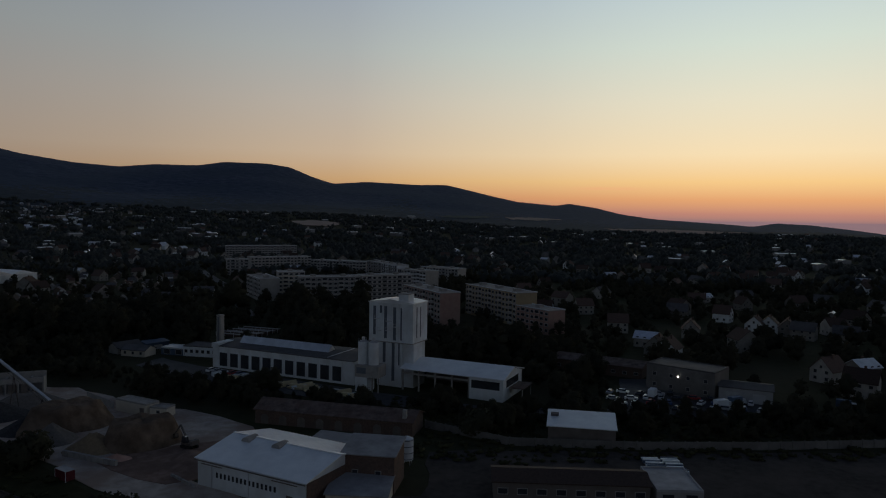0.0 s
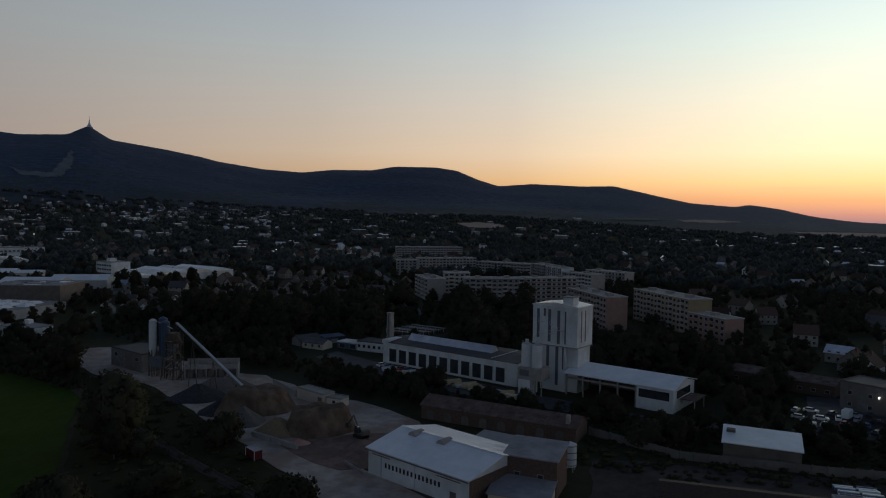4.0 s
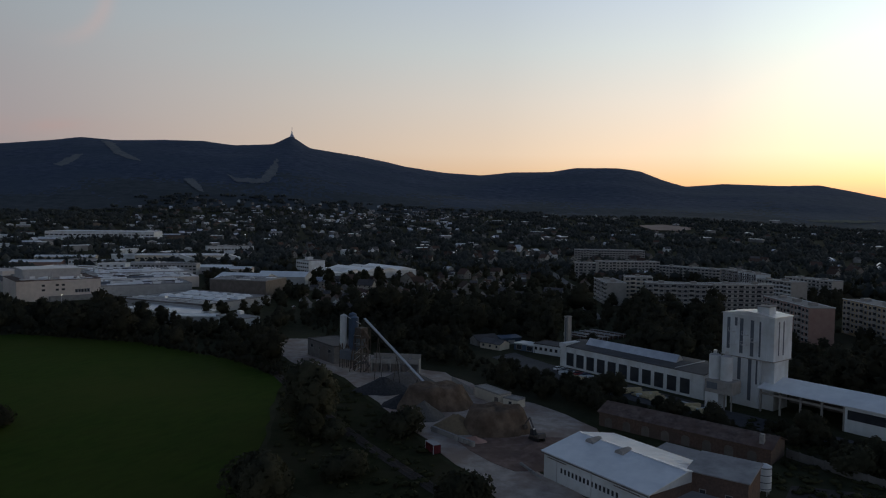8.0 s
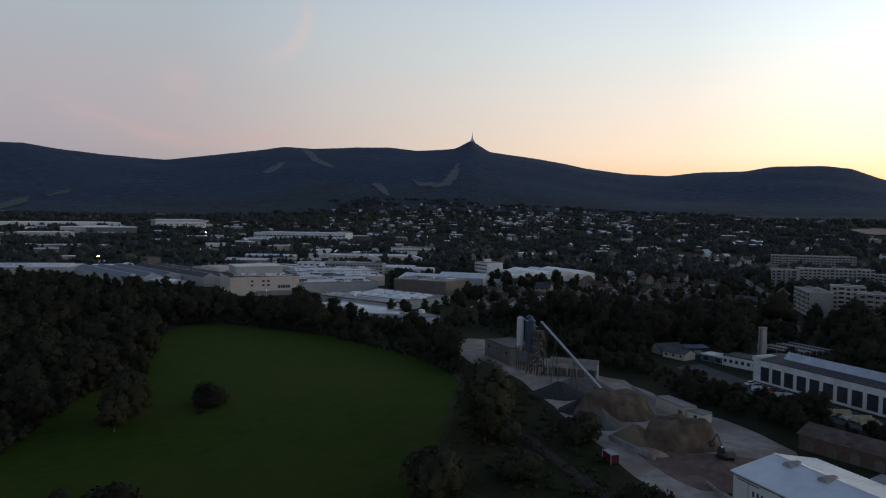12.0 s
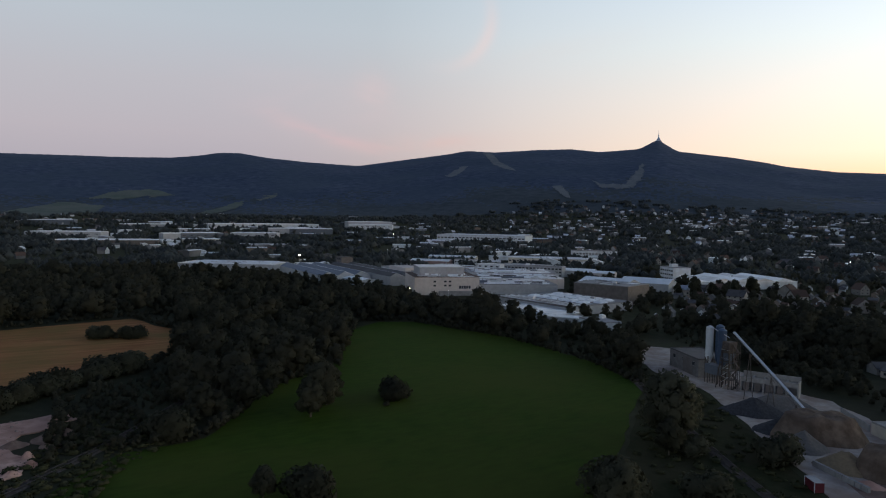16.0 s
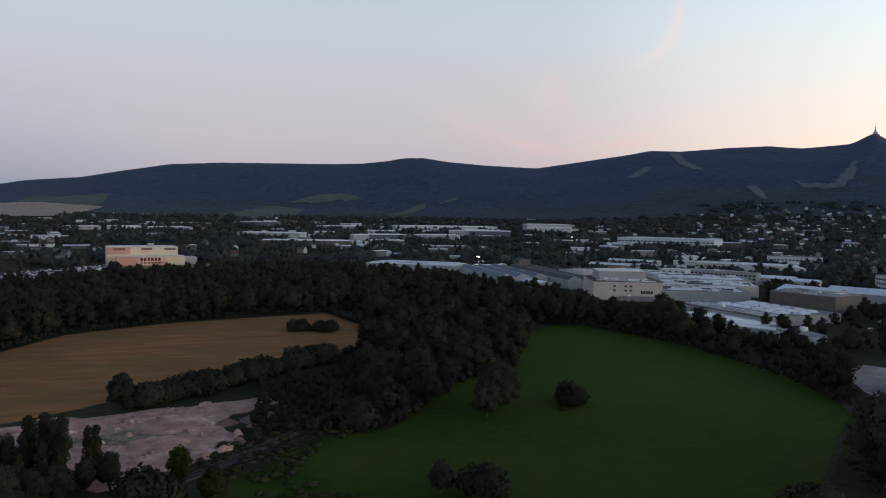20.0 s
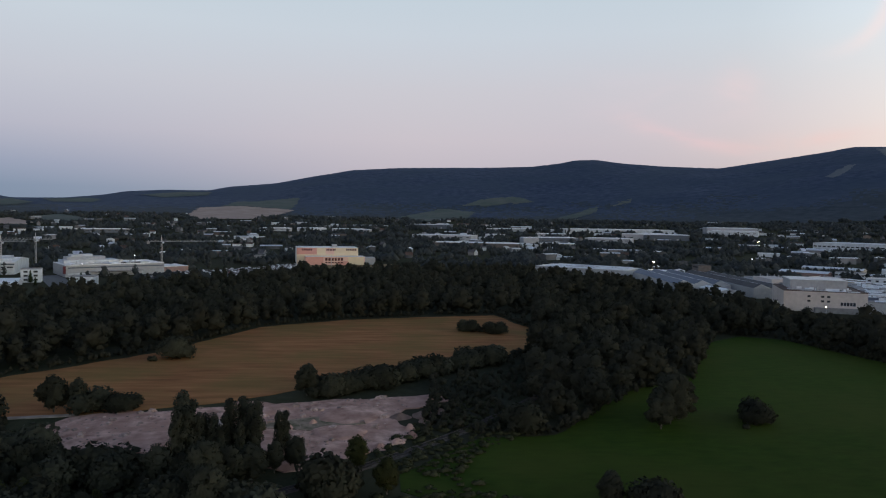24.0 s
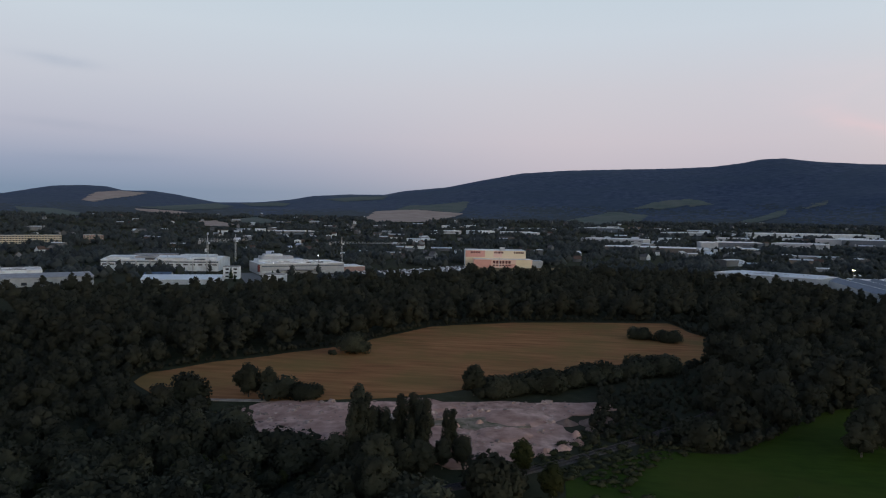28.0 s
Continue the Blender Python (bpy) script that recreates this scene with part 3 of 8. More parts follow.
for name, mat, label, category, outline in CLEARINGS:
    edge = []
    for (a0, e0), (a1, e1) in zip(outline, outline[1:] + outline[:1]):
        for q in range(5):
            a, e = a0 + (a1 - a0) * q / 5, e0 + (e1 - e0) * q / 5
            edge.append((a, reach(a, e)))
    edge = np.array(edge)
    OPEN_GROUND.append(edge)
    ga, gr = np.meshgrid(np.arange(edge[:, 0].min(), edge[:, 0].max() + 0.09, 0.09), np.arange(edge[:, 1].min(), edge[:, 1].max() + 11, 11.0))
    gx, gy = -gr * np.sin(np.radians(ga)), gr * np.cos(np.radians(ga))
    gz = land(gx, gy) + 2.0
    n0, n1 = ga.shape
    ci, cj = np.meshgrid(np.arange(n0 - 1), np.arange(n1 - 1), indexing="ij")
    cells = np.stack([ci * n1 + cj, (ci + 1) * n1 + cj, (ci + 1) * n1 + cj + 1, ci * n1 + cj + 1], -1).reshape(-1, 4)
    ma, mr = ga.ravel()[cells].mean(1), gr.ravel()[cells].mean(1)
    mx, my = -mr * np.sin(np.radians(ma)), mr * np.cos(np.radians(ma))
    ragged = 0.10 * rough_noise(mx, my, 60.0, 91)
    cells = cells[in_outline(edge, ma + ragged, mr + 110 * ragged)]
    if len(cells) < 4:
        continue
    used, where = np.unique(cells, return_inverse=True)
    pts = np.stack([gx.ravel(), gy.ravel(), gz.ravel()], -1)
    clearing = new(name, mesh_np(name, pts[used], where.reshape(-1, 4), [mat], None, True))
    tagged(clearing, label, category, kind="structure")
base = len(verts)
verts = np.concatenate([verts, [(-0.4, -0.4, 0), (0.4, -0.4, 0), (0.4, 0.4, 0), (-0.4, 0.4, 0)] + np.array((0, 0, on(0, 0) + 0.004))])
faces, slots = np.concatenate([faces, [[base, base + 1, base + 2, base + 3]]]), np.append(slots, 0)
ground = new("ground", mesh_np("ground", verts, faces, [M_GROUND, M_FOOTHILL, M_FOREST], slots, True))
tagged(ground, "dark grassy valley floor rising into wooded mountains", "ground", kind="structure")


def patch(name, outline, mat, label, category, lift=0.12, wobble=0.0, seed=0):
    """A flat piece of ground cover with a thin edge, its outline roughened a little."""
    rng = random.Random(seed)
    pts = []
    n = len(outline)
    for k in range(n):
        a, b = Vector(outline[k]), Vector(outline[(k + 1) % n])
        m = max(1, int((b - a).length / 6))
        for s in range(m):
            p = a.lerp(b, s / m)
            pts.append((p.x + rng.uniform(-wobble, wobble), p.y + rng.uniform(-wobble, wobble)))
    bm = bmesh.new()
    top = [bm.verts.new((x, y, on(x, y) + lift)) for x, y in pts]
    low = [bm.verts.new((x, y, on(x, y) - 0.3)) for x, y in pts]
    f = bm.faces.new(top)
    for k in range(len(pts)):
        bm.faces.new((top[k], low[k], low[(k + 1) % len(pts)], top[(k + 1) % len(pts)]))
    bmesh.ops.triangulate(bm, faces=[f])
    bmesh.ops.recalc_face_normals(bm, faces=bm.faces[:])
    ob = new(name, bm_mesh(name, bm, mat))
    return tagged(ob, label, category, kind="structure")


patch("meadow", [(-100, 66), (-126, 30), (-144, 2), (-153, 2), (-166, 12), (-180, 24), (-181, 44), (-206, 62), (-230, 82), (-244, 106), (-318, 147), (-337, 174), (-328, 191), (-262, 208), (-202, 202), (-163, 187), (-142, 158), (-118, 127), (-100, 100)],
      M_MEADOW, "mown green meadow with faint tracks", "meadow", 0.10, wobble=0.6, seed=1)
patch("stubble_field", [(-199, -126), (-215, -144.4), (-228.9, -146.9), (-250.7, -133.2), (-267.9, -118.1), (-297.9, -94.6), (-311.9, -89.6), (-361.1, -68.4), (-386.3, -28.2), (-398, 10), (-404, 42), (-408, 60), (-372, 68), (-349.8, 81.5), (-305.9, 66.8), (-275.8, 40), (-263, 17.5), (-248, -8), (-228.4, -33.4), (-215.5, -50), (-203.5, -83.8), (-196, -112.5)],
      M_FIELD, "ripe brown stubble field in faint rows", "field", 0.12, wobble=0.8, seed=2)
patch("rubble_lot", [(-183.8, -94), (-190.8, -93.5), (-200.4, -88.3), (-204.5, -75.6), (-207.2, -63.9), (-210.5, -48.6), (-211.7, -38), (-215.8, -26), (-217, -15), (-221, -3), (-223, 11), (-218, 18), (-209.5, 9.9), (-200.8, 0.6), (-191.3, 3), (-185.9, 6), (-175.9, 2.8), (-170.1, -6.3), (-160.9, -15.1), (-156.5, -22.6), (-160.2, -30), (-164.6, -40.7), (-170, -54.2), (-167.8, -69.4), (-171.9, -84.3)],
      M_RUBBLE, "pinkish crushed rubble spread on a cleared lot", "rubble lot", 0.35, wobble=2.4, seed=3)
patch("gravel_yard", [(-222, 246), (-205, 256), (-190, 246), (-165, 240), (-148, 236), (-134, 228), (-120, 226), (-104, 216), (-92, 206), (-76, 204), (-62, 196), (-52, 188), (-46, 178), (-50, 166), (-58, 152), (-40, 140), (-24, 128), (-40, 118), (-60, 134), (-72, 144), (-86, 155), (-100, 166), (-118, 180), (-135, 192), (-152, 204), (-176, 210), (-200, 224)],
      M_GRAVEL, "pale dusty gravel yard of the quarry works", "yard", 0.14, wobble=0.9, seed=4)
patch("earth_ground", [(-80, 158), (-72, 166), (-66, 170), (-54, 176), (-47, 172), (-48, 160), (-51, 150), (-58, 145), (-66, 149), (-74, 154)], M_EARTH, "reddish churned earth beside the yard", "earth", 0.24, wobble=0.9, seed=5)
patch("yard_verge", [(-206, 222), (-176, 207), (-152, 201), (-134, 189), (-118, 177), (-100, 163), (-86, 152), (-72, 141), (-50, 122), (-56, 104), (-76, 108), (-98, 112), (-116, 127), (-140, 158), (-164, 187), (-196, 204)], M_VERGE, "rough dark grass bank along the yard road", "verge", 0.06, wobble=0.8, seed=41)
patch("factory_yard", [(-112, 276), (-92, 262), (-60, 246), (-30, 231), (-20, 226), (18, 209), (30, 214), (34, 205), (10, 202), (-22, 212), (-48, 222), (-70, 232), (-96, 246), (-116, 262)], M_ASPHALT, "worn asphalt yard before the long hall", "yard", 0.14, wobble=0.4, seed=6)
patch("works_ground", [(-24, 128), (-40, 140), (-22, 138), (-4, 142), (-2, 168), (10, 172), (60, 171), (120, 174), (150, 150), (110, 118), (60, 104), (10, 104)], M_CINDER, "dark trampled earth with weeds along the works", "earth", 0.10, wobble=1.2, seed=7)
patch("scrap_ground", [(50, 205), (62, 236), (66, 252), (92, 250), (110, 232), (104, 212), (84, 202)], M_ASPHALT, "dark car park before the grey building", "car park", 0.12, wobble=0.8, seed=8)
patch("street", [(-112, 392), (-106, 396), (-174, 566), (-240, 700), (-246, 698), (-181, 564)], M_ROAD, "grey street lined with parked cars", "street", 0.2, seed=9)
patch("retail_road", [(-490, -240), (-500, -222), (-560, -252), (-612, -280), (-640, -300), (-632, -310), (-600, -294), (-546, -262)], M_ROAD, "pale asphalt road between shops", "road", 0.3, seed=10)
patch("retail_car_park", [(-640, -232), (-690, -208), (-740, -150), (-790, -128), (-796, -105), (-700, -100), (-640, -150), (-610, -200)], M_ROAD, "asphalt car park full of cars", "car park", 0.3, seed=11)
patch("store_lawn", [(-740, -96), (-784, -104), (-800, -30), (-815, -5), (-770, 10), (-735, -30)], material("dry_lawn", (0.2, 0.14, 0.06), (0.28, 0.2, 0.09), 0.1, 0.95), "dry brownish lawn before the store", "lawn", 0.3, wobble=1.0, seed=12)


# ---- buildings ----
FOOT = []  # plan of all buildings: x, y, turn, width, depth


def window_mesh(w, h, frame_mat=None):
    """A window: a frame standing a little proud with a dark recessed pane."""
    bm = bmesh.new()
    f = min(0.14, w * 0.12)
    add_box(bm, 0, -0.06, 0, w, 0.05, f, 0)
    add_box(bm, 0, -0.06, h - f, w, 0.05, h, 0)
    add_box(bm, 0, -0.06, f, f, 0.05, h - f, 0)
    add_box(bm, w - f, -0.06, f, w, 0.05, h - f, 0)
    add_box(bm, f, -0.02, f, w - f, 0.05, h - f, 1)
    return bm_mesh("window", bm, [frame_mat or M_CONCRETE, M_GLASS])


WINDOWS = {}


def put_window(parent, x, y, z, w, h, side=0, name="window", frame_mat=None):
    """A window on the front (side 0), right (1), back (2) or left (3) of a building."""
    key = (round(w, 2), round(h, 2), frame_mat.name if frame_mat else "")
    if key not in WINDOWS:
        WINDOWS[key] = window_mesh(w, h, frame_mat)
    ob = new(name, WINDOWS[key])
    ob.parent = parent
    ob.matrix_basis = pose(x, y, z, 0, 0, 90 * side)
    return ob


def building(name, label, category, x, y, turn, w, d, h, wall, roof, form="flat", rise=0.0, windows=(), skylights=0, doors=0, extras=0, group="", base=None, overhang=0.4, roof_label=""):
    """A hall or house: its front-left corner, the turn of its front, width, depth and eaves height.
    windows: rows of (count, z, width, height) along the front; form: flat, gable (ridge along the front), cross (ridge front to back), shed."""
    z = on(x, y) if base is None else base
    c, s = math.cos(radians(turn)), math.sin(radians(turn))
    low = min(on(x + c * a - s * b, y + s * a + c * b) for a in (0, w) for b in (0, d)) if base is None else base
    ob = thing(name, pose(x, y, z, 0, 0, turn), label, category, group)
    FOOT.append((x, y, turn, w, d))
    sink = min(0.0, low - z) - 0.4
    bm = bmesh.new()
    o = overhang
    if form == "flat":
        add_box(bm, 0, 0, sink, w, d, h - 0.35)
        part("wall", bm, wall, ob)
        rb = box(0.25, 0.25, h - 0.35, w - 0.25, d - 0.25, h - 0.12)
        for q in ((0, 0, w, 0.25), (0, d - 0.25, w, d), (0, 0.25, 0.25, d - 0.25), (w - 0.25, 0.25, w, d - 0.25)):
            add_box(rb, q[0], q[1], h - 0.35, q[2], q[3], h + 0.15)
        roof_ob = part("roof", rb, roof, ob, roof_label)
    elif form == "shed":
        verts = [(0, 0, h), (w, 0, h), (w, d, h + rise), (0, d, h + rise)]
        lo = [bm.verts.new((p[0], p[1], sink)) for p in verts]
        hi = [bm.verts.new(p) for p in verts]
        for k in range(4):
            bm.faces.new((lo[k], lo[(k + 1) % 4], hi[(k + 1) % 4], hi[k]))
        bm.faces.new(hi)
        part("wall", bm, wall, ob)
        rb = bmesh.new()
        m = rise / d
        vs = [rb.verts.new(p) for zz in (0.02, 0.25) for p in ((-o, -o, h - o * m + zz), (w + o, -o, h - o * m + zz), (w + o, d + o, h + rise + o * m + zz), (-o, d + o, h + rise + o * m + zz))]
        for q in ((3, 2, 1, 0), (4, 5, 6, 7), (0, 1, 5, 4), (1, 2, 6, 5), (2, 3, 7, 6), (3, 0, 4, 7)):
            rb.faces.new([vs[k] for k in q])
        roof_ob = part("roof", rb, roof, ob, roof_label)
    else:
        if form == "gable":
            add_prism(bm, [(0, sink), (d, sink), (d, h), (d / 2, h + rise), (0, h)], 0, w)
            bm.transform(Matrix(((0, 1, 0, 0), (1, 0, 0, 0), (0, 0, 1, 0), (0, 0, 0, 1))))
            span, length = d, w
        else:
            add_prism(bm, [(0, sink), (w, sink), (w, h), (w / 2, h + rise), (0, h)], 0, d)
            span, length = w, d
        bmesh.ops.recalc_face_normals(bm, faces=bm.faces[:])
        part("wall", bm, wall, ob)
        m = rise / (span / 2)
        t = 0.22
        rb = add_prism(bmesh.new(), [(-o, h - o * m + 0.02), (span / 2, h + rise + 0.02), (span + o, h - o * m + 0.02), (span + o, h - o * m + t), (span / 2, h + rise + t), (-o, h - o * m + t)], -o, length + o)
        if form == "gable":
            rb.transform(Matrix(((0, 1, 0, 0), (1, 0, 0, 0), (0, 0, 1, 0), (0, 0, 0, 1))))
        bmesh.ops.recalc_face_normals(rb, faces=rb.faces[:])
        roof_ob = part("roof", rb, roof, ob, roof_label)
    for count, wz, ww, wh in windows:
        gap = w / count
        for k in range(count):
            put_window(ob, gap * (k + 0.5) - ww / 2, 0, wz, ww, wh)
    for k in range(doors):
        x0 = w * (k + 0.5) / doors - 1.8
        part("loading_door", box(x0, -0.08, 0, x0 + 3.6, 0.02, min(4.0, h * 0.7)), M_GREY_WALL, ob)
    for k in range(skylights):
        if form == "flat":
            y0 = d * (k + 0.6) / skylights
            sb = bmesh.new()
            add_prism(sb, [(0, h - 0.14), (2.0, h - 0.14), (1.0, h + 0.8)], w * 0.08, w * 0.92)
            sb.transform(Matrix(((0, 1, 0, 0), (1, 0, 0, min(y0, d - 3)), (0, 0, 1, 0), (0, 0, 0, 1))))
            bmesh.ops.recalc_face_normals(sb, faces=sb.faces[:])
            part("skylight", sb, M_WHITE_ROOF, ob)
    rng = random.Random(int(abs(x) * 7 + abs(y) * 13))
    for k in range(extras):
        ex, ey, es = rng.uniform(0.1, 0.85) * w, rng.uniform(0.15, 0.8) * d, rng.uniform(1.2, 2.6)
        part("roof_unit", box(ex, ey, h - 0.14, ex + es * 1.4, ey + es, h + es * 0.7, taper=0.08), M_METAL_ROOF, ob)
    if form == "flat" and w >= 40 and math.hypot(x, y) < 960:
        # mended strips, ducts and vents that break up a broad roof
        for k in range(8):
            pw, pd = rng.uniform(0.12, 0.45) * w, rng.uniform(0.05, 0.16) * d
            px, py = rng.uniform(0.3, w - pw - 0.3), rng.uniform(0.4, d - pd - 0.4)
            part("roof_panel", box(px, py, h - 0.13, px + pw, py + pd, h - 0.05 + 0.03 * k), rng.choice((M_WHITE_ROOF, M_GREY_ROOF, M_DARK_ROOF, M_METAL_ROOF, M_OLDROOF)), ob)
        for k in range(3):
            px, py, length = rng.uniform(0.05, 0.5) * w, rng.uniform(0.1, 0.9) * d, rng.uniform(0.15, 0.4) * w
            part("duct", tube((px, py, h + 0.5), (px + length, py, h + 0.5), 0.4, 0.4, 8), M_STEEL, ob)
        for k in range(3):
            px, py = rng.uniform(0.1, 0.9) * w, rng.uniform(0.1, 0.9) * d
            part("vent", tube((px, py, h - 0.2), (px, py, h + rng.uniform(1.2, 2.4)), 0.45, 0.4, 8), M_GREY_WALL, ob)
    return ob

# ---- the works beside the yard ----
hall = building("white_hall", "long white workshop hall with a pale sheet-metal roof", "hall", -51.6, 146.2, -27.7, 29.0, 22.5, 6.0, M_WHITE_WALL, M_WHITE_ROOF, "gable", 2.2, overhang=0.5)
for k in range(15):
    put_window(hall, 5.2 + k * 1.12, 0, 2.5, 0.82, 1.35, frame_mat=M_WHITE_WALL)
part("door", box(24.2, -0.07, 0, 25.8, 0.02, 2.6), M_DARK_WALL, hall, "dark steel door")
for x0 in (4.2, 14.4):
    part("downpipe", tube((x0, -0.12, 0), (x0, -0.12, 5.8), 0.08, 0.08, 8), M_GREY_WALL, hall)
part("gutter", tube((-0.4, -0.62, 5.72), (29.4, -0.62, 5.72), 0.11, 0.11, 8), M_DARK_WALL, hall, "dark gutter along the eaves")
for x0, x1 in ((1.2, 7.0), (20.5, 27.0)):
    part("cable_tray", box(x0, -0.22, 4.9, x1, -0.01, 5.02), M_DARK_WALL, hall)
seams = bmesh.new()
for k in range(30):
    for y0, y1, z0, z1 in ((-0.45, 11.2, 6.06, 8.26), (22.95, 11.3, 6.06, 8.26)):
        a, b = Vector((k * 1.0, y0, z0)), Vector((k * 1.0, y1, z1))
        add_tube(seams, a, b, 0.075 if y0 < 0 else 0.2, 0.075 if y0 < 0 else 0.2, 4)
part("roof_seams", seams, M_WHITE_ROOF, hall, "raised seams of the sheet roof")
part("ridge_cap", box(-0.5, 10.9, 8.38, 29.5, 11.6, 8.5), M_METAL_ROOF, hall)
for x0 in (4.2, 12.8):
    vent = bmesh.new()
    add_prism(vent, [(0, 0), (0.3, 0.7), (0.9, 1.1), (1.6, 1.1), (2.2, 0.7), (2.5, 0)], 0, 3.4)
    vent.transform(pose(x0, 8.4, 7.7))
    bmesh.ops.recalc_face_normals(vent, faces=vent.faces[:])
    part("roof_vent", vent, M_CONCRETE, hall, "curved grey roof ventilator")
part("end_wall", add_prism(bmesh.new(), [(29.02, -0.4), (29.14, -0.4), (29.14, 5.7), (29.02, 5.7)], 0.3, 22.2), M_BRICK, hall, "dark brick end wall")

box_hall = building("brick_annex", "dark brick annex with a pale pitched sheet roof", "annex", -20.6, 144.4, -9.1, 11.4, 9.6, 7.9, M_BRICK, M_GREY_ROOF, "shed", 1.1)
put_window(box_hall, 2.2, 0, 3.6, 1.4, 1.2, frame_mat=M_CONCRETE)
put_window(box_hall, 7.2, 0, 3.6, 1.4, 1.2, frame_mat=M_CONCRETE)
building("lean_to", "low lean-to with a dull grey sheet roof", "shed", -22.4, 135.0, -4.0, 12.2, 9.0, 2.9, M_CREAM_WALL, M_GREY_ROOF, "shed", 0.8, windows=[(3, 1.0, 1.6, 1.0)])
building("link_shed", "low link shed with a grey sheet roof", "shed", -32.0, 165.5, -18.0, 10.5, 7.5, 3.2, M_CONCRETE, M_GREY_ROOF, "shed", 0.5)

tank = thing("storage_tank", pose(-7.6, 160.5, 0), "white upright storage tank on short steel legs", "tank")
part("shell", tube((0, 0, 1.2), (0, 0, 6.2), 1.5, 1.5, 28), M_WHITE_WALL, tank)
part("lid", tube((0, 0, 6.2), (0, 0, 6.7), 1.5, 0.4, 28), M_WHITE_WALL, tank)
for z in (1.5, 2.9, 4.4, 5.9):
    part("hoop", tube((0, 0, z), (0, 0, z + 0.16), 1.56, 1.56, 28), M_STRIPE, tank)
for a in range(4):
    c, s = math.cos(a * math.pi / 2 + 0.6) * 1.25, math.sin(a * math.pi / 2 + 0.6) * 1.25
    part("leg", tube((c, s, -0.2), (c, s, 1.3), 0.12, 0.12, 8), M_STEEL, tank)

old = building("old_brick_store", "derelict long brick store with a mossy felt roof", "store", -51.5, 191.2, -14.3, 45.7, 10.5, 4.0, M_BRICK, M_OLDROOF, "gable", 1.9, overhang=0.5)
# Thin dark panels on the wall stand for the shade inside arched openings.
for k in range(8):
    ar = bmesh.new()
    add_prism(ar, [(0, 0), (2.2, 0), (2.2, 2.0), (1.8, 2.5), (1.1, 2.7), (0.4, 2.5), (0, 2.0)], -0.06, 0.02)
    ar.transform(pose(1.8 + k * 5.5, 0, 0.1))
    part("arched_gate", ar, M_DARK_WALL, old, "dark arched panel in place of a shaded opening")
part("gable_render", add_prism(bmesh.new(), [(-0.07, 0), (-0.07, 3.9), (-0.01, 3.9), (-0.01, 0)], 0.1, 10.4), M_CONCRETE, old, "pale rendered gable end")
part("vent_shaft", box(42.6, 1.0, 4.2, 43.7, 2.2, 6.9, taper=0.05), M_CONCRETE, old, "white vent shaft on the roof")

small = building("white_roofed_shed", "dark shed with a bright white sheet roof", "shed", 28.2, 178.6, -10.6, 17.2, 10.5, 4.2, M_DARK_WALL, M_WHITE_ROOF, "shed", 1.3)
part("roof_hatch", box(0.5, 6.0, 5.15, 2.6, 7.6, 5.9), M_DARK_ROOF, small)
red = building("tile_roofed_store", "long low store with a dark red-brown roof", "store", 11.2, 140.8, -2.7, 32.0, 9.0, 3.8, M_DARK_WALL, M_TILE_ROOF, "gable", 1.2, windows=[(8, 1.2, 2.2, 1.4)])
building("flat_garage", "flat-roofed grey garage beside the long store", "garage", 44.4, 139.0, -2.0, 9.5, 13.5, 3.2, M_CONCRETE, M_GREY_ROOF, windows=[(2, 0.2, 2.6, 2.3)])
for k in range(6):
    st = thing("panel_stack", pose(48.6 + (k % 2) * 4.6, 156.6 + (k // 2) * 3.4, 0.1, 0, 0, -3), "stack of blue and white wrapped panels on the ground", "stack", "wrapped panel stacks")
    for q in range(4):
        x0 = 0.12 * ((q * 7 + k) % 3)
        part("panel", box(x0, 0.7 * q, 0.0, 4.0 + x0, 0.7 * q + 0.6, 0.5 + 0.12 * ((q + k) % 3)), M_WHITE_ROOF if (k + q) % 2 else M_BLUE, st)

# boundary wall along the works
fence = thing("boundary_wall", pose(0, 0, 0), "long concrete panel wall with a pale coping", "wall")
line = [(-4, 189), (18, 175.2), (50, 173.2), (84, 174.5), (116, 178), (150, 186)]
box_me = bm_mesh("wall_panel", box(0, -0.08, -0.3, 3.0, 0.08, 2.1), M_OLD_CONCRETE)
post_me = bm_mesh("post", box(-0.14, -0.16, -0.3, 0.14, 0.16, 2.3), M_OLD_CONCRETE)
for a, b in zip(line, line[1:]):
    d = math.hypot(b[0] - a[0], b[1] - a[1])
    turn = math.degrees(math.atan2(b[1] - a[1], b[0] - a[0]))
    n = int(d / 3.0)
    for k in range(n):
        for name, me in (("wall_panel", box_me), ("post", post_me)):
            ob = new(name, me)
            ob.parent = fence
            ob.matrix_basis = pose(a[0] + (b[0] - a[0]) * k / n, a[1] + (b[1] - a[1]) * k / n, 0, 0, 0, turn)

# ---- the concrete works with its tower ----
TURN = -24.6
long_hall = building("precast_hall", "long white production hall with tall dark windows", "hall", -86.6, 261.6, TURN, 62.6, 21.0, 8.1, M_WHITE_WALL, M_DARK_ROOF, "gable", 1.1, overhang=0.25)
for k in range(11):
    put_window(long_hall, 3.35 + k * 5.05, 0, 0.8, 3.7, 5.1, frame_mat=M_STRIPE)
for k in range(12):
    part("pilaster", box(2.3 + k * 5.05, -0.16, -0.2, 2.9 + k * 5.05, 0.01, 7.9), M_WHITE_WALL, long_hall)
mon = bmesh.new()
add_prism(mon, [(0, 0), (5.0, 0), (2.5, 2.6)], 0, 40.5)
mon.transform(Matrix(((0, 1, 0, 7.5), (1, 0, 0, 6.0), (0, 0, 1, 8.75), (0, 0, 0, 1))))
bmesh.ops.recalc_face_normals(mon, faces=mon.faces[:])
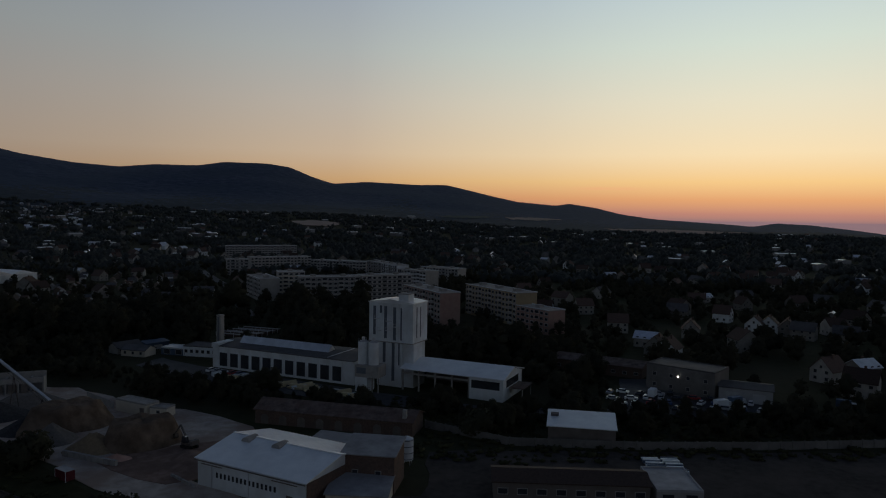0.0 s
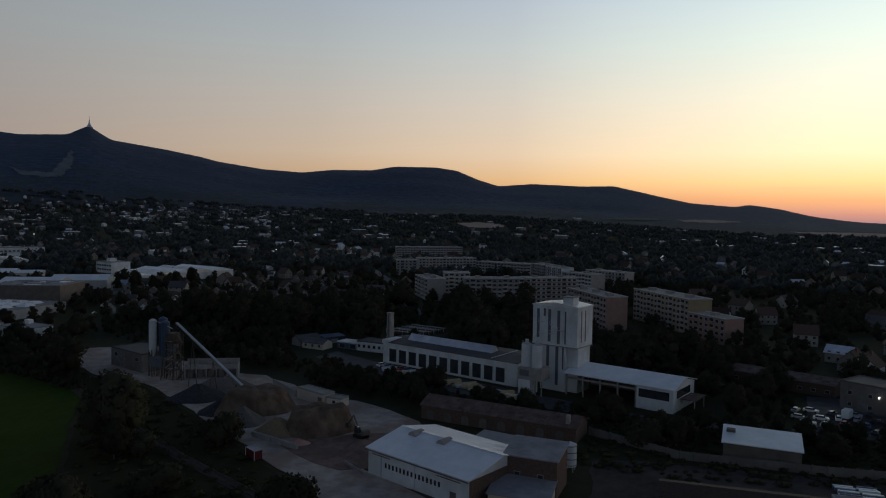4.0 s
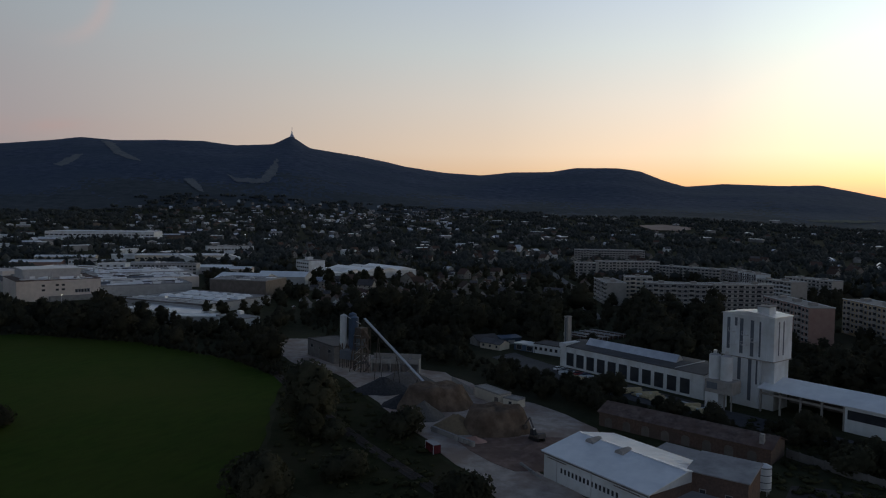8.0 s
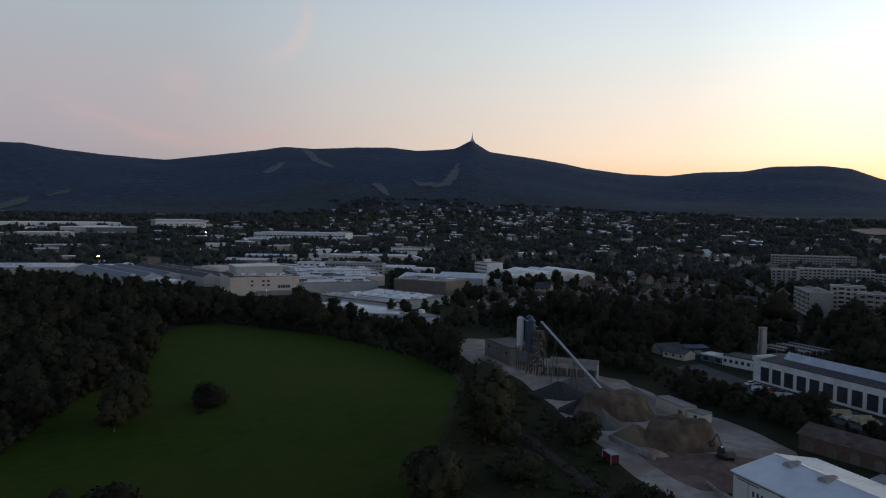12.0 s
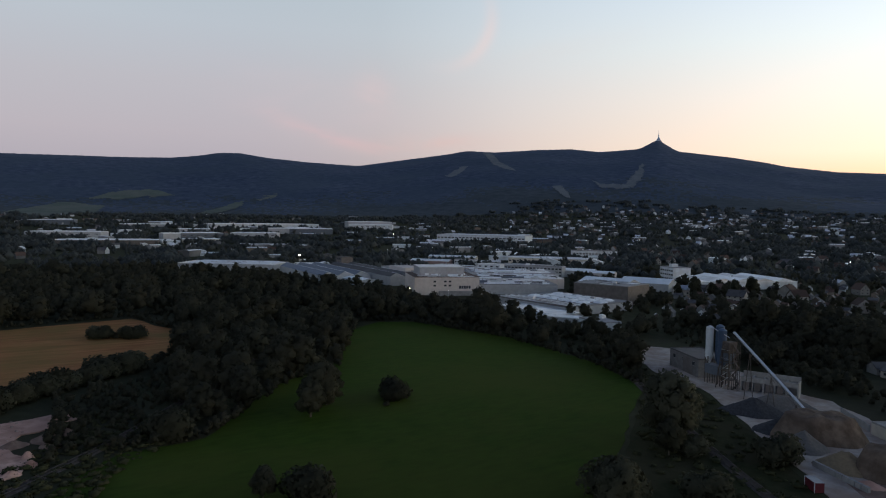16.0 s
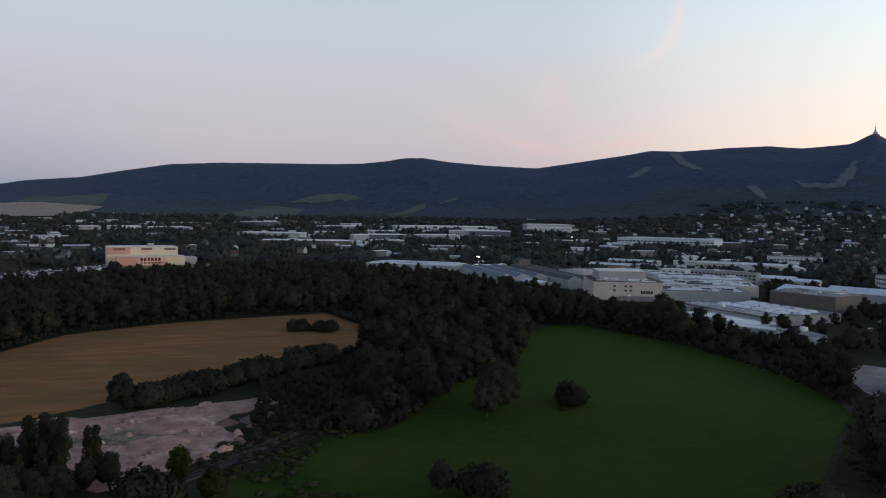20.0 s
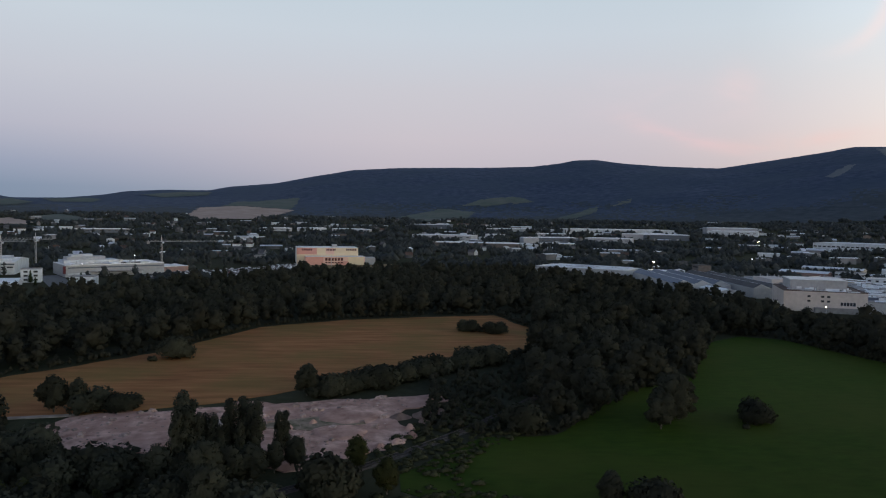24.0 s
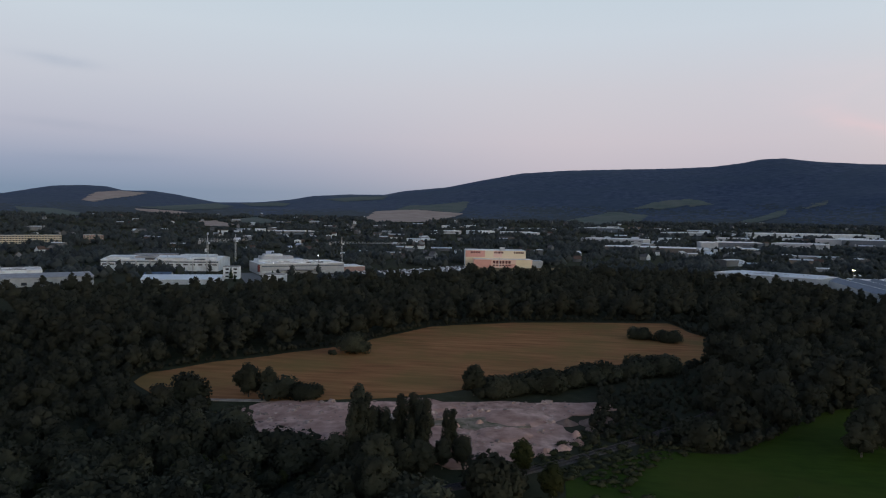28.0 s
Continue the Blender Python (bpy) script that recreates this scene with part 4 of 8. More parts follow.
part("roof_lantern", mon, M_METAL_ROOF, long_hall, "long pale glazed roof lantern")
part("parapet", box(-0.3, -0.3, 7.6, 3.0, 10, 9.2), M_WHITE_WALL, long_hall)
part("roof_pipe", tube((51.5, 0.5, 8.6), (54.0, 14.0, 9.7), 0.14, 0.14, 8), M_STEEL, long_hall)
building("office_annex", "low white office annex with small windows", "annex", -105.1, 281.0, -12.0, 15.0, 10.0, 4.2, M_WHITE_WALL, M_DARK_ROOF, windows=[(6, 1.4, 1.4, 1.4)])
cx, cy = polar(17.75, 290)
ch = thing("chimney_stack", pose(cx, cy, 0, 0, 0, TURN), "square pale concrete chimney stack", "chimney")
part("shaft", box(-1.15, -1.15, -0.3, 1.15, 1.15, 17.4, taper=0.12), M_CONCRETE, ch)
part("cap", box(-1.2, -1.2, 17.4, 1.2, 1.2, 17.8), M_CONCRETE, ch)
part("ladder", box(-0.25, -1.35, 1, 0.25, -1.2, 17), M_STRIPE, ch)

tower = thing("mixing_tower", pose(-24.9, 238.4, 0, 0, 0, TURN), "tall white concrete mixing tower with dark vertical strips", "tower")
part("lower_shaft", box(3.0, 0.5, -0.4, 12.4, 10, 15.4), M_WHITE_WALL, tower)
part("recessed_shaft", box(12.4, 1.8, -0.4, 16.4, 10.4, 15.4), M_WHITE_WALL, tower)
part("upper_block", box(0, 0, 15.4, 16.9, 11.0, 28.6), M_WHITE_WALL, tower)
cap = add_prism(bmesh.new(), [(-0.25, 28.6), (17.15, 28.6), (17.15, 28.9), (8.5, 30.0), (-0.25, 28.9)], -0.25, 11.25)
bmesh.ops.recalc_face_normals(cap, faces=cap.faces[:])
part("roof", cap, M_METAL_ROOF, tower)
part("penthouse", box(10.2, 2.2, 29.2, 14.0, 6.2, 31.6), M_WHITE_WALL, tower)
part("penthouse_roof", box(9.9, 1.9, 31.6, 14.3, 6.5, 31.9), M_CONCRETE, tower)
for x0, w, z0, z1 in ((1.6, 0.75, 17.5, 27.4), (4.2, 0.6, 25.0, 27.6), (5.9, 0.8, 16.5, 27.5), (9.4, 0.8, 16.0, 27.3), (12.2, 0.4, 16.2, 27.2), (5.2, 0.8, 8.0, 15.0), (8.7, 0.8, 2.0, 15.0), (11.2, 0.4, 7.5, 15.0)):
    y0 = 0.0 if z0 > 15 else 0.5
    part("window_strip", box(x0, y0 - 0.07, z0, x0 + w * 1.35, y0 + 0.02, z1), M_STRIPE, tower, "dark glazed vertical strip")
for y0 in (2.6, 5.4):
    part("window_strip", box(16.88, y0, 17.0, 16.97, y0 + 0.6, 27.4), M_STRIPE, tower, "dark glazed vertical strip")
for x0 in (3.2, 8.0, 11.4, 14.4):
    part("pilaster", box(x0, -0.14, 15.4, x0 + 0.4, 0.01, 28.5), M_WHITE_WALL, tower)
for x0, z0 in ((2.6, 23.0), (2.9, 19.0), (7.0, 22.4), (6.8, 19.2), (10.0, 20.6)):
    bal = part("platform", box(x0, -1.1, z0, x0 + 2.0, 0.0, z0 + 0.12), M_STEEL, tower, "small steel service platform")
    for q in (0.05, 1.0, 1.9):
        part("rail_post", box(x0 + q, -1.08, z0 + 0.12, x0 + q + 0.06, -1.02, z0 + 1.1), M_STEEL, bal)
    part("handrail", box(x0, -1.1, z0 + 1.1, x0 + 2.0, -1.02, z0 + 1.18), M_STEEL, bal)
part("ledge", box(-0.15, -0.15, 15.1, 17.05, 11.15, 15.4), M_CONCRETE, tower)

hop = thing("hopper_house", pose(-28.4, 227.6, 0, 0, 0, -20), "white hopper house under twin silos", "hopper house")
part("house", box(0, 0, 5.0, 8.6, 6.0, 8.9), M_CONCRETE, hop)
part("leg_wall", box(0.1, 0.1, -0.3, 4.4, 5.8, 5.0), M_WHITE_WALL, hop, "white lower wall")
for q in (6.0, 8.2):
    part("column", box(q, 0.3, -0.3, q + 0.35, 0.65, 5.0), M_CONCRETE, hop)
part("window_strip", box(0.6, -0.07, 6.2, 4.0, 0.02, 8.2), M_STRIPE, hop)
for k in range(2):
    silo = thing("cement_silo", pose(-25.9 + k * 3.55, 230.2 - k * 1.5, 8.9), "slim white cement silo on the hopper house", "silo", "twin silos")
    part("shell", tube((0, 0, 0.0), (0, 0, 7.4), 1.75, 1.75, 24), M_WHITE_WALL, silo, smooth=False)
    part("top", tube((0, 0, 7.4), (0, 0, 7.9), 1.75, 0.6, 24), M_GREY_WALL, silo)
    part("filter", box(-0.5, -0.5, 7.8, 0.5, 0.5, 8.9), M_STEEL, silo)
    for a in range(6):
        c, s = 1.6 * math.cos(a), 1.6 * math.sin(a)
        part("rail_post", tube((c, s, 7.4), (c, s, 8.5), 0.04, 0.04, 5), M_STEEL, silo)

shed = thing("open_store_hall", pose(-13.0, 231.2, 0, 0, 0, TURN), "open-sided store hall with a pale pitched roof", "hall")
sr = add_prism(bmesh.new(), [(-0.8, 7.1), (9.5, 9.5), (20.0, 7.1), (20.0, 7.4), (9.5, 9.8), (-0.8, 7.4)], -0.5, 36.6)
sr.transform(Matrix(((0, 1, 0, 0), (1, 0, 0, 0), (0, 0, 1, 0), (0, 0, 0, 1))))
bmesh.ops.recalc_face_normals(sr, faces=sr.faces[:])
part("roof", sr, M_WHITE_ROOF, shed, "pale sheet roof")
part("back_wall", box(0, 18.6, -0.3, 36, 19, 7.1), M_DARK_WALL, shed)
gw = add_prism(bmesh.new(), [(0.0, -0.3), (19.0, -0.3), (19.0, 7.1), (9.5, 9.4), (0, 7.1)], 35.6, 36)
gw.transform(Matrix(((0, 1, 0, 0), (1, 0, 0, 0), (0, 0, 1, 0), (0, 0, 0, 1))))
bmesh.ops.recalc_face_normals(gw, faces=gw.faces[:])
part("gable_wall", gw, M_WHITE_WALL, shed)
part("front_wall", box(24.5, 0, -0.3, 35.6, 0.4, 7.1), M_WHITE_WALL, shed)
part("front_glazing", box(25.2, -0.06, 3.6, 34.8, 0.02, 6.2), M_GLASS, shed)
gl = part("gable_glazing", box(35.98, 3.0, 4.0, 36.06, 15.0, 6.4), M_GLASS, shed)
for k in range(5):
    part("column", box(k * 6.0, 0, -0.3, k * 6.0 + 0.5, 0.5, 7.1), M_CONCRETE, shed)
part("crane_beam", box(0, 0.1, 5.4, 24.5, 0.5, 6.0), M_CONCRETE, shed)
part("canopy", box(36.2, 5, 3.6, 41.0, 15, 3.8), M_OLDROOF, shed, "low rusty canopy against the gable")
for q in (5.4, 14.2):
    part("canopy_post", box(40.4, q, -0.2, 40.7, q + 0.3, 3.6), M_CONCRETE, shed)

# stacks of pale precast beams and timber in the yard
rng = random.Random(21)
for k in range(26):
    u = k / 25
    px, py = -80 + u * 52 + rng.uniform(-1, 1), 243.5 - u * 24 + rng.uniform(-2.5, 2.0)
    st = thing("beam_stack", pose(px, py, 0.14, 0, 0, TURN + rng.choice((0, 0, 62)) + rng.uniform(-4, 4)), "stack of pale precast beams on timber bearers", "stack", "beam stacks in the yard")
    L = rng.uniform(3.2, 6.5)
    for q in range(rng.randint(2, 4)):
        part("beam", box(0, q * 0.8, 0.15, L, q * 0.8 + 0.62, 0.15 + rng.choice((0.5, 0.9, 1.2))), M_TIMBER if k % 3 else M_WHITE_WALL, st)
    for q in (0.5, L - 0.7):
        part("bearer", box(q, -0.1, 0, q + 0.2, 3.2, 0.15), M_BARK, st)

grey = building("grey_flat_building", "plain grey three-storey building with a wall lamp", "building", 71.6, 239.2, -41.5, 23.5, 13.0, 8.8, M_OLD_CONCRETE, M_DARK_ROOF, windows=[(4, 1.2, 1.4, 1.4), (4, 4.8, 1.4, 1.4)])
lamp = part("wall_lamp", tube((11.4, -0.5, 5.6), (11.4, -0.15, 5.75), 0.28, 0.2, 10), M_LAMP_WHITE, grey, "lit white wall lamp")
building("low_workshop", "low dark workshop with a shallow roof", "workshop", 90.5, 223.4, -24.0, 16.0, 11.0, 4.5, M_GREY_WALL, M_DARK_ROOF, "gable", 1.0, doors=2)
building("old_works_shed", "long old shed with a dark sagging roof", "shed", 44.0, 268.0, -30.0, 34.0, 12.0, 4.0, M_BRICK, M_OLDROOF, "gable", 1.6, windows=[(8, 1.2, 1.6, 1.2)])

bx, by = polar(24.9, 308)
building("white_bungalow", "low white bungalow with a dark roof", "bungalow", bx, by, -14.0, 11.0, 7.0, 2.6, M_CREAM_WALL, M_DARK_ROOF, "gable", 1.5, windows=[(3, 0.9, 1.2, 1.2)])
bx, by = polar(22.1, 306)
building("blue_fronted_garage", "low garage with a pale blue front", "garage", bx, by, -14.0, 11.0, 7.0, 3.0, M_BLUE, M_METAL_ROOF, windows=[(2, 0.3, 3.0, 2.2)])
for k in range(6):
    rk = thing("storage_rack", pose(-107.0 + k * 1.6, 328.0 + k * 3.6, 0, 0, 0, -20), "long low rack of stacked pipes and boards", "rack", "storage racks")
    part("load", box(0, 0, 0.3, 20, 1.6, 1.4 + 0.3 * (k % 2)), M_BRICK, rk)
    part("cover", box(-0.2, -0.2, 1.45 + 0.3 * (k % 2), 20.2, 1.8, 1.6 + 0.3 * (k % 2)), M_CONCRETE, rk)
    for q in range(5):
        part("upright", box(q * 4.9, -0.15, -0.2, q * 4.9 + 0.2, 0.0, 2.2), M_STEEL, rk)
FOOT.append((-112, 320, -20, 34, 28))

# ---- the gravel plant ----
plant = thing("batching_plant", pose(-152.0, 212.0, 0, 0, 0, -8), "steel batching plant with blue and white silos", "plant")
for x0, y0, r, z0, z1, mat, lab in ((-4.6, 1.0, 1.35, 9.5, 20.0, M_WHITE_WALL, "white silo"), (-2.2, 3.4, 1.5, 8.5, 20.6, M_BLUE, "blue silo"), (1.0, 1.2, 1.5, 8.0, 19.8, M_BLUE, "blue silo")):
    s1 = part("silo", tube((x0, y0, z0), (x0, y0, z1), r, r, 20), mat, plant, lab)
    part("cone", tube((x0, y0, z0 - 2.4), (x0, y0, z0), 0.3, r, 20), mat, s1)
    part("cap", tube((x0, y0, z1), (x0, y0, z1 + 0.6), r, 0.4, 20), mat, s1)
    for a in range(4):
        c, s = r * math.cos(a * 1.57 + 0.5), r * math.sin(a * 1.57 + 0.5)
        part("leg", box(x0 + c - 0.14, y0 + s - 0.14, -0.2, x0 + c + 0.14, y0 + s + 0.14, z0 + 0.3), M_RUST, s1)
tw = part("screen_deck", box(3.2, -1.2, 13.4, 6.4, 2.6, 16.4, taper=0.1), M_RUST, plant, "rusty clad screening deck")
for q in ((3.2, -1.2), (6.1, -1.2), (3.2, 2.3), (6.1, 2.3)):
    part("tower_leg", box(q[0], q[1], -0.2, q[0] + 0.3, q[1] + 0.3, 13.4), M_RUST, tw)
for z in (3.2, 6.4, 9.6, 12.6):
    part("floor_frame", box(3.0, -1.4, z, 6.6, 2.8, z + 0.2), M_RUST, tw)
    part("handrail", box(3.0, -1.42, z + 1.05, 6.6, -1.36, z + 1.12), M_STEEL, tw)
    part("brace", tube((3.3, -1.25, z), (6.2, -1.25, z + 3.0), 0.08, 0.08, 5), M_RUST, tw)
    part("brace", tube((6.3, -1.1, z + 3.0), (6.3, 2.5, z), 0.08, 0.08, 5), M_RUST, tw)
part("hopper", add_prism(bmesh.new(), [(3.6, 9.0), (6.0, 9.0), (6.2, 12.4), (3.4, 12.4)], -0.8, 2.0), M_STRIPE, tw, "dark feed hopper")
for q in range(6):
    part("stair_flight", add_prism(bmesh.new(), [(6.8 + (q % 2) * 2.4, q * 2.6), (9.2 - (q % 2) * 2.4, q * 2.6 + 2.6), (9.2 - (q % 2) * 2.4, q * 2.6 + 2.8), (6.8 + (q % 2) * 2.4, q * 2.6 + 0.2)], 0.0, 0.8), M_RUST, plant)
for q in ((6.8, 0.0), (9.2, 0.0), (6.8, 0.9), (9.2, 0.9)):
    part("stair_post", box(q[0] - 0.07, q[1] - 0.07, -0.2, q[0] + 0.07, q[1] + 0.07, 15.8), M_RUST, plant)
part("mixer_house", box(-3.0, -2.6, 4.4, 2.6, 1.2, 7.6), M_STRIPE, plant, "clad mixer house")
for q in range(4):
    part("brace", tube((3.3, -1.3, q * 2.2), (6.3, -1.3, q * 2.2 + 2.2), 0.09, 0.09, 5), M_STEEL, plant)
part("pipe", tube((-4.6, 1.0, 20.4), (4.6, 0.6, 17.8), 0.14, 0.14, 8), M_STEEL, plant)
part("skip_rail", tube((2.4, -2.8, 0.2), (3.4, -1.0, 15.5), 0.16, 0.16, 6), M_RUST, plant)

conv = thing("conveyor_belt", pose(0, 0, 0), "long slanting galvanised conveyor from heap to plant", "conveyor")
top_p, low_p = Vector((-145.0, 211.0, 20.0)), Vector((-102.6, 184.0, 5.7))
cb = bmesh.new()
d = (low_p - top_p)
L = d.length
add_box(cb, 0, -0.42, -0.10, L, 0.42, 0.30)
turn_m = Matrix.Translation(top_p) @ d.to_track_quat("X", "Z").to_matrix().to_4x4()
cb.transform(turn_m)
part("trough", cb, M_STEEL, conv, "pale covered trough")
tr = bmesh.new()
n = 22
for k in range(n):
    a0, a1 = L * k / n, L * (k + 1) / n
    for s in (-0.5, 0.5):
        add_tube(tr, (a0, s, -1.1), (a1, s, -1.1), 0.06, 0.06, 4)
        add_tube(tr, (a0, s, -1.1 if k % 2 else -0.1), (a1, s, -0.1 if k % 2 else -1.1), 0.05, 0.05, 4)
tr.transform(turn_m)
part("lattice", tr, M_RUST, conv, "rusty steel lattice")
for u in (0.25, 0.55, 0.85):
    p = top_p.lerp(low_p, u)
    leg = bmesh.new()
    for s in (-1.1, 1.1):
        add_tube(leg, (p.x + s * 0.8, p.y + s, 0), (p.x, p.y, p.z - 1.1), 0.13, 0.1, 6)
    part("trestle", leg, M_RUST, conv)

pshed = building("plant_shed", "grey concrete plant shed with a dark flat roof", "shed", -183.6, 226.0, -25.0, 23.0, 13.0, 7.0, M_OLD_CONCRETE, M_DARK_ROOF, windows=[(3, 3.8, 2.4, 1.6)])
# The bay is no hole: a dark panel imitates its shaded inside.
part("bay_opening", box(11.0, -0.08, 0, 18.0, 0.02, 6.2), M_DARK_WALL, pshed, "flat dark panel in place of a shaded open bay")
bins = thing("aggregate_bins", pose(-143.6, 213.5, 0, 0, 0, 22), "concrete aggregate bins with arched outlets", "bins")
part("back_wall", box(0, 4.5, -0.3, 18, 5.0, 6.2), M_CONCRETE, bins)
for k in range(6):
    part("partition", box(k * 3.5, 0, -0.3, k * 3.5 + 0.5, 4.5, 5.0), M_CONCRETE, bins)
part("front_beam", box(0, -0.2, 3.4, 18, 0.4, 5.0), M_CONCRETE, bins)
# Dark sheets across the gaps take the place of the shade within.
for k in range(4):
    part("outlet", box(1.0 + k * 3.5, -0.28, 0.6, 2.9 + k * 3.5, -0.19, 3.2), M_DARK_WALL, bins)


def heap(name, label, x, y, rx, ry, h, mat, flat=0.0, turn=0.0, seed=0):
    """A heap of loose material, conical or with a flat top, its flanks slumped unevenly."""
    rng = random.Random(seed)
    na, nb = 44, 12
    ph = [rng.uniform(0, 6.28) for _ in range(4)]
    vs, fs = [(0, 0, h)], []
    for b in range(1, nb + 1):
        t = b / nb
        for a in range(na):
            an = 2 * math.pi * a / na
            wob = 1 + 0.06 * math.sin(2 * an + ph[0]) + 0.05 * math.sin(3 * an + ph[1]) + 0.03 * math.sin(7 * an + ph[2])
            slope = 1.0 if t < flat else 1 - ((t - flat) / (1 - flat)) ** 0.92
            z = h * slope * (1 + 0.05 * math.sin(5 * an + ph[3]) * (t > 0.1)) - (0.35 if b == nb else 0) + rng.uniform(-0.05, 0.05)
            vs.append((rx * t * wob * math.cos(an), ry * t * wob * math.sin(an), z))
    tri = [(0, 1 + a, 1 + (a + 1) % na) for a in range(na)]
    for b in range(nb - 1):
        for a in range(na):
            p, q = 1 + b * na + a, 1 + b * na + (a + 1) % na
            tri += [(p, p + na, q + na), (p, q + na, q)]
    ob = new(name, mesh_np(name, vs, tri, [mat], None, True))
    ob.matrix_basis = pose(x, y, 0.12, 0, 0, turn)
    return tagged(ob, label, "heap", "heaps in the yard")


heap("dark_mound", "low heap of dark basalt chippings", -124.0, 191.5, 9.5, 6.5, 4.6, M_SAND_DARK, 0.1, 30, 1)
heap("grey_mound", "low grey mound behind the dark heap", -121.0, 201.5, 13.0, 6.0, 4.4, M_SAND_GREY, 0.3, 20, 2)
heap("sand_mound", "large flat-topped mound of brown sand", -100.5, 184.5, 11.5, 8.5, 6.6, M_SAND_BROWN, 0.66, 40, 3)
# Dark heap set against the left flank of the sand mound.
heap("fines_mound", "low dark heap against the left of the sand mound", -109.0, 180.0, 7.0, 5.0, 3.6, M_SAND_DARK, 0.1, 30, 4)
heap("grit_cone", "smooth grey cone of fine grit", -98.0, 173.5, 6.6, 6.0, 4.6, M_SAND_GREY, 0.0, 0, 5)
heap("sand_mound", "rounded heap of yellow sand", -84.5, 167.5, 7.5, 5.5, 3.8, M_SAND_YELLOW, 0.15, 20, 6)
heap("soil_mound", "flat-topped mound of grey-brown soil", -74.5, 171.5, 9.5, 7.0, 6.6, M_SAND_BROWN, 0.72, 35, 7)
heap("rubble_mound", "small heap of broken brick rubble", -75.6, 160.5, 3.4, 2.6, 1.4, M_RUBBLE, 0.0, 0, 8)
heap("ash_mound", "long low heap of dark soil by the road", -58.0, 160.0, 5.0, 9.0, 1.6, M_EARTH, 0.3, 20, 9)
rng = random.Random(5)
for k in range(9):
    x, y = -88.5 + k * 1.75, 162.2 - k * 0.72
    bl = new("concrete_block", bm_mesh("concrete_block", box(-0.85, -0.4, -0.1, 0.85, 0.4, 1.35, taper=0.04), M_CONCRETE))
    bl.matrix_basis = pose(x, y, 0.12, 0, 0, -22 + rng.uniform(-3, 3))
    tagged(bl, "weathered concrete retaining block in a row", "block", "retaining blocks")
for k in range(7):
    bl = new("kerb_block", bm_mesh("kerb_block", box(-0.55, -0.3, -0.1, 0.55, 0.3, 0.6, taper=0.05), M_CONCRETE))
    bl.matrix_basis = pose(-58.5 + k * 1.1, 150.2 - k * 0.95, 0.14, 0, 0, -41 + rng.uniform(-4, 4))
    tagged(bl, "pale concrete kerb block beside the road", "block", "kerb blocks")
store = building("site_store", "plain cream site store with a flat roof", "store", -95.0, 201.0, -28.0, 13.0, 4.6, 3.6, M_CREAM_WALL, M_CONCRETE)
part("door", box(10.4, -0.07, 0, 12.2, 0.02, 2.4), M_DARK_WALL, store)
building("site_hut", "small cream site hut with a flat roof", "hut", -82.6, 195.2, -12.0, 5.4, 4.2, 2.9, M_CREAM_WALL, M_CONCRETE, windows=[(1, 1.1, 1.2, 1.0)])
wl = thing("yard_wall", pose(-110.0, 214.0, 0, 0, 0, -40), "pale concrete yard wall behind the heaps", "wall")
for k in range(7):
    part("wall_panel", box(k * 2.6, -0.1, -0.3, k * 2.6 + 2.5, 0.1, 2.2), M_CONCRETE, wl)

cont = thing("shipping_container", pose(-83.4, 148.4, 0.12, 0, 0, -33) @ Matrix.Scale(0.82, 4), "red steel container with a pale roof", "container")
part("body", box(0, 0, 0.15, 5.2, 2.5, 2.7), M_RED, cont)
part("roof", box(-0.05, -0.05, 2.7, 5.25, 2.55, 2.8), M_GREY_ROOF, cont)
for k in range(13):
    part("rib", box(0.2 + k * 0.38, -0.06, 0.3, 0.36 + k * 0.38, 0.0, 2.6), M_RED, cont)
for q in (0.0, 5.05):
    part("corner_post", box(q, -0.08, 0, q + 0.15, 0.06, 2.72), M_WHITE_WALL, cont, "white corner post")
part("end_door", box(5.2, 0.15, 0.2, 5.27, 2.35, 2.6), M_RED, cont)
part("skid", box(0, 0.3, 0, 5.2, 0.6, 0.15), M_RUST, cont)

exc = thing("excavator", pose(-61.8, 169.2, 0.2, 0, 0, 150), "dark parked crawler excavator with its boom raised", "excavator")
for q in (-1.2, 0.7):
    part("track", add_prism(bmesh.new(), [(-1.9, 0.1), (-1.5, 0.0), (1.5, 0.0), (1.9, 0.1), (2.0, 0.5), (1.6, 0.9), (-1.6, 0.9), (-2.0, 0.5)], q, q + 0.55), M_BLACK, exc)
part("deck", box(-1.6, -1.2, 0.95, 1.6, 1.2, 1.4), M_RUST, exc)
part("counterweight", box(-2.3, -1.2, 1.1, -1.0, 1.2, 2.2, taper=0.15), M_DARK_WALL, exc)
part("cab", box(0.0, 0.1, 1.4, 1.5, 1.2, 2.9, taper=0.12), M_GLASS, exc)
part("boom", tube((1.2, -0.4, 1.6), (3.6, -0.4, 5.0), 0.3, 0.24, 6), M_DARK_WALL, exc)
part("stick", tube((3.6, -0.4, 5.0), (5.6, -0.4, 2.6), 0.22, 0.16, 6), M_DARK_WALL, exc)
part("ram", tube((1.9, -0.4, 1.7), (3.0, -0.4, 3.9), 0.09, 0.09, 8), M_STEEL, exc)
part("bucket", add_prism(bmesh.new(), [(5.2, 2.6), (6.0, 2.5), (6.1, 1.7), (5.4, 1.3), (4.9, 1.8)], -0.9, 0.1), M_RUST, exc)


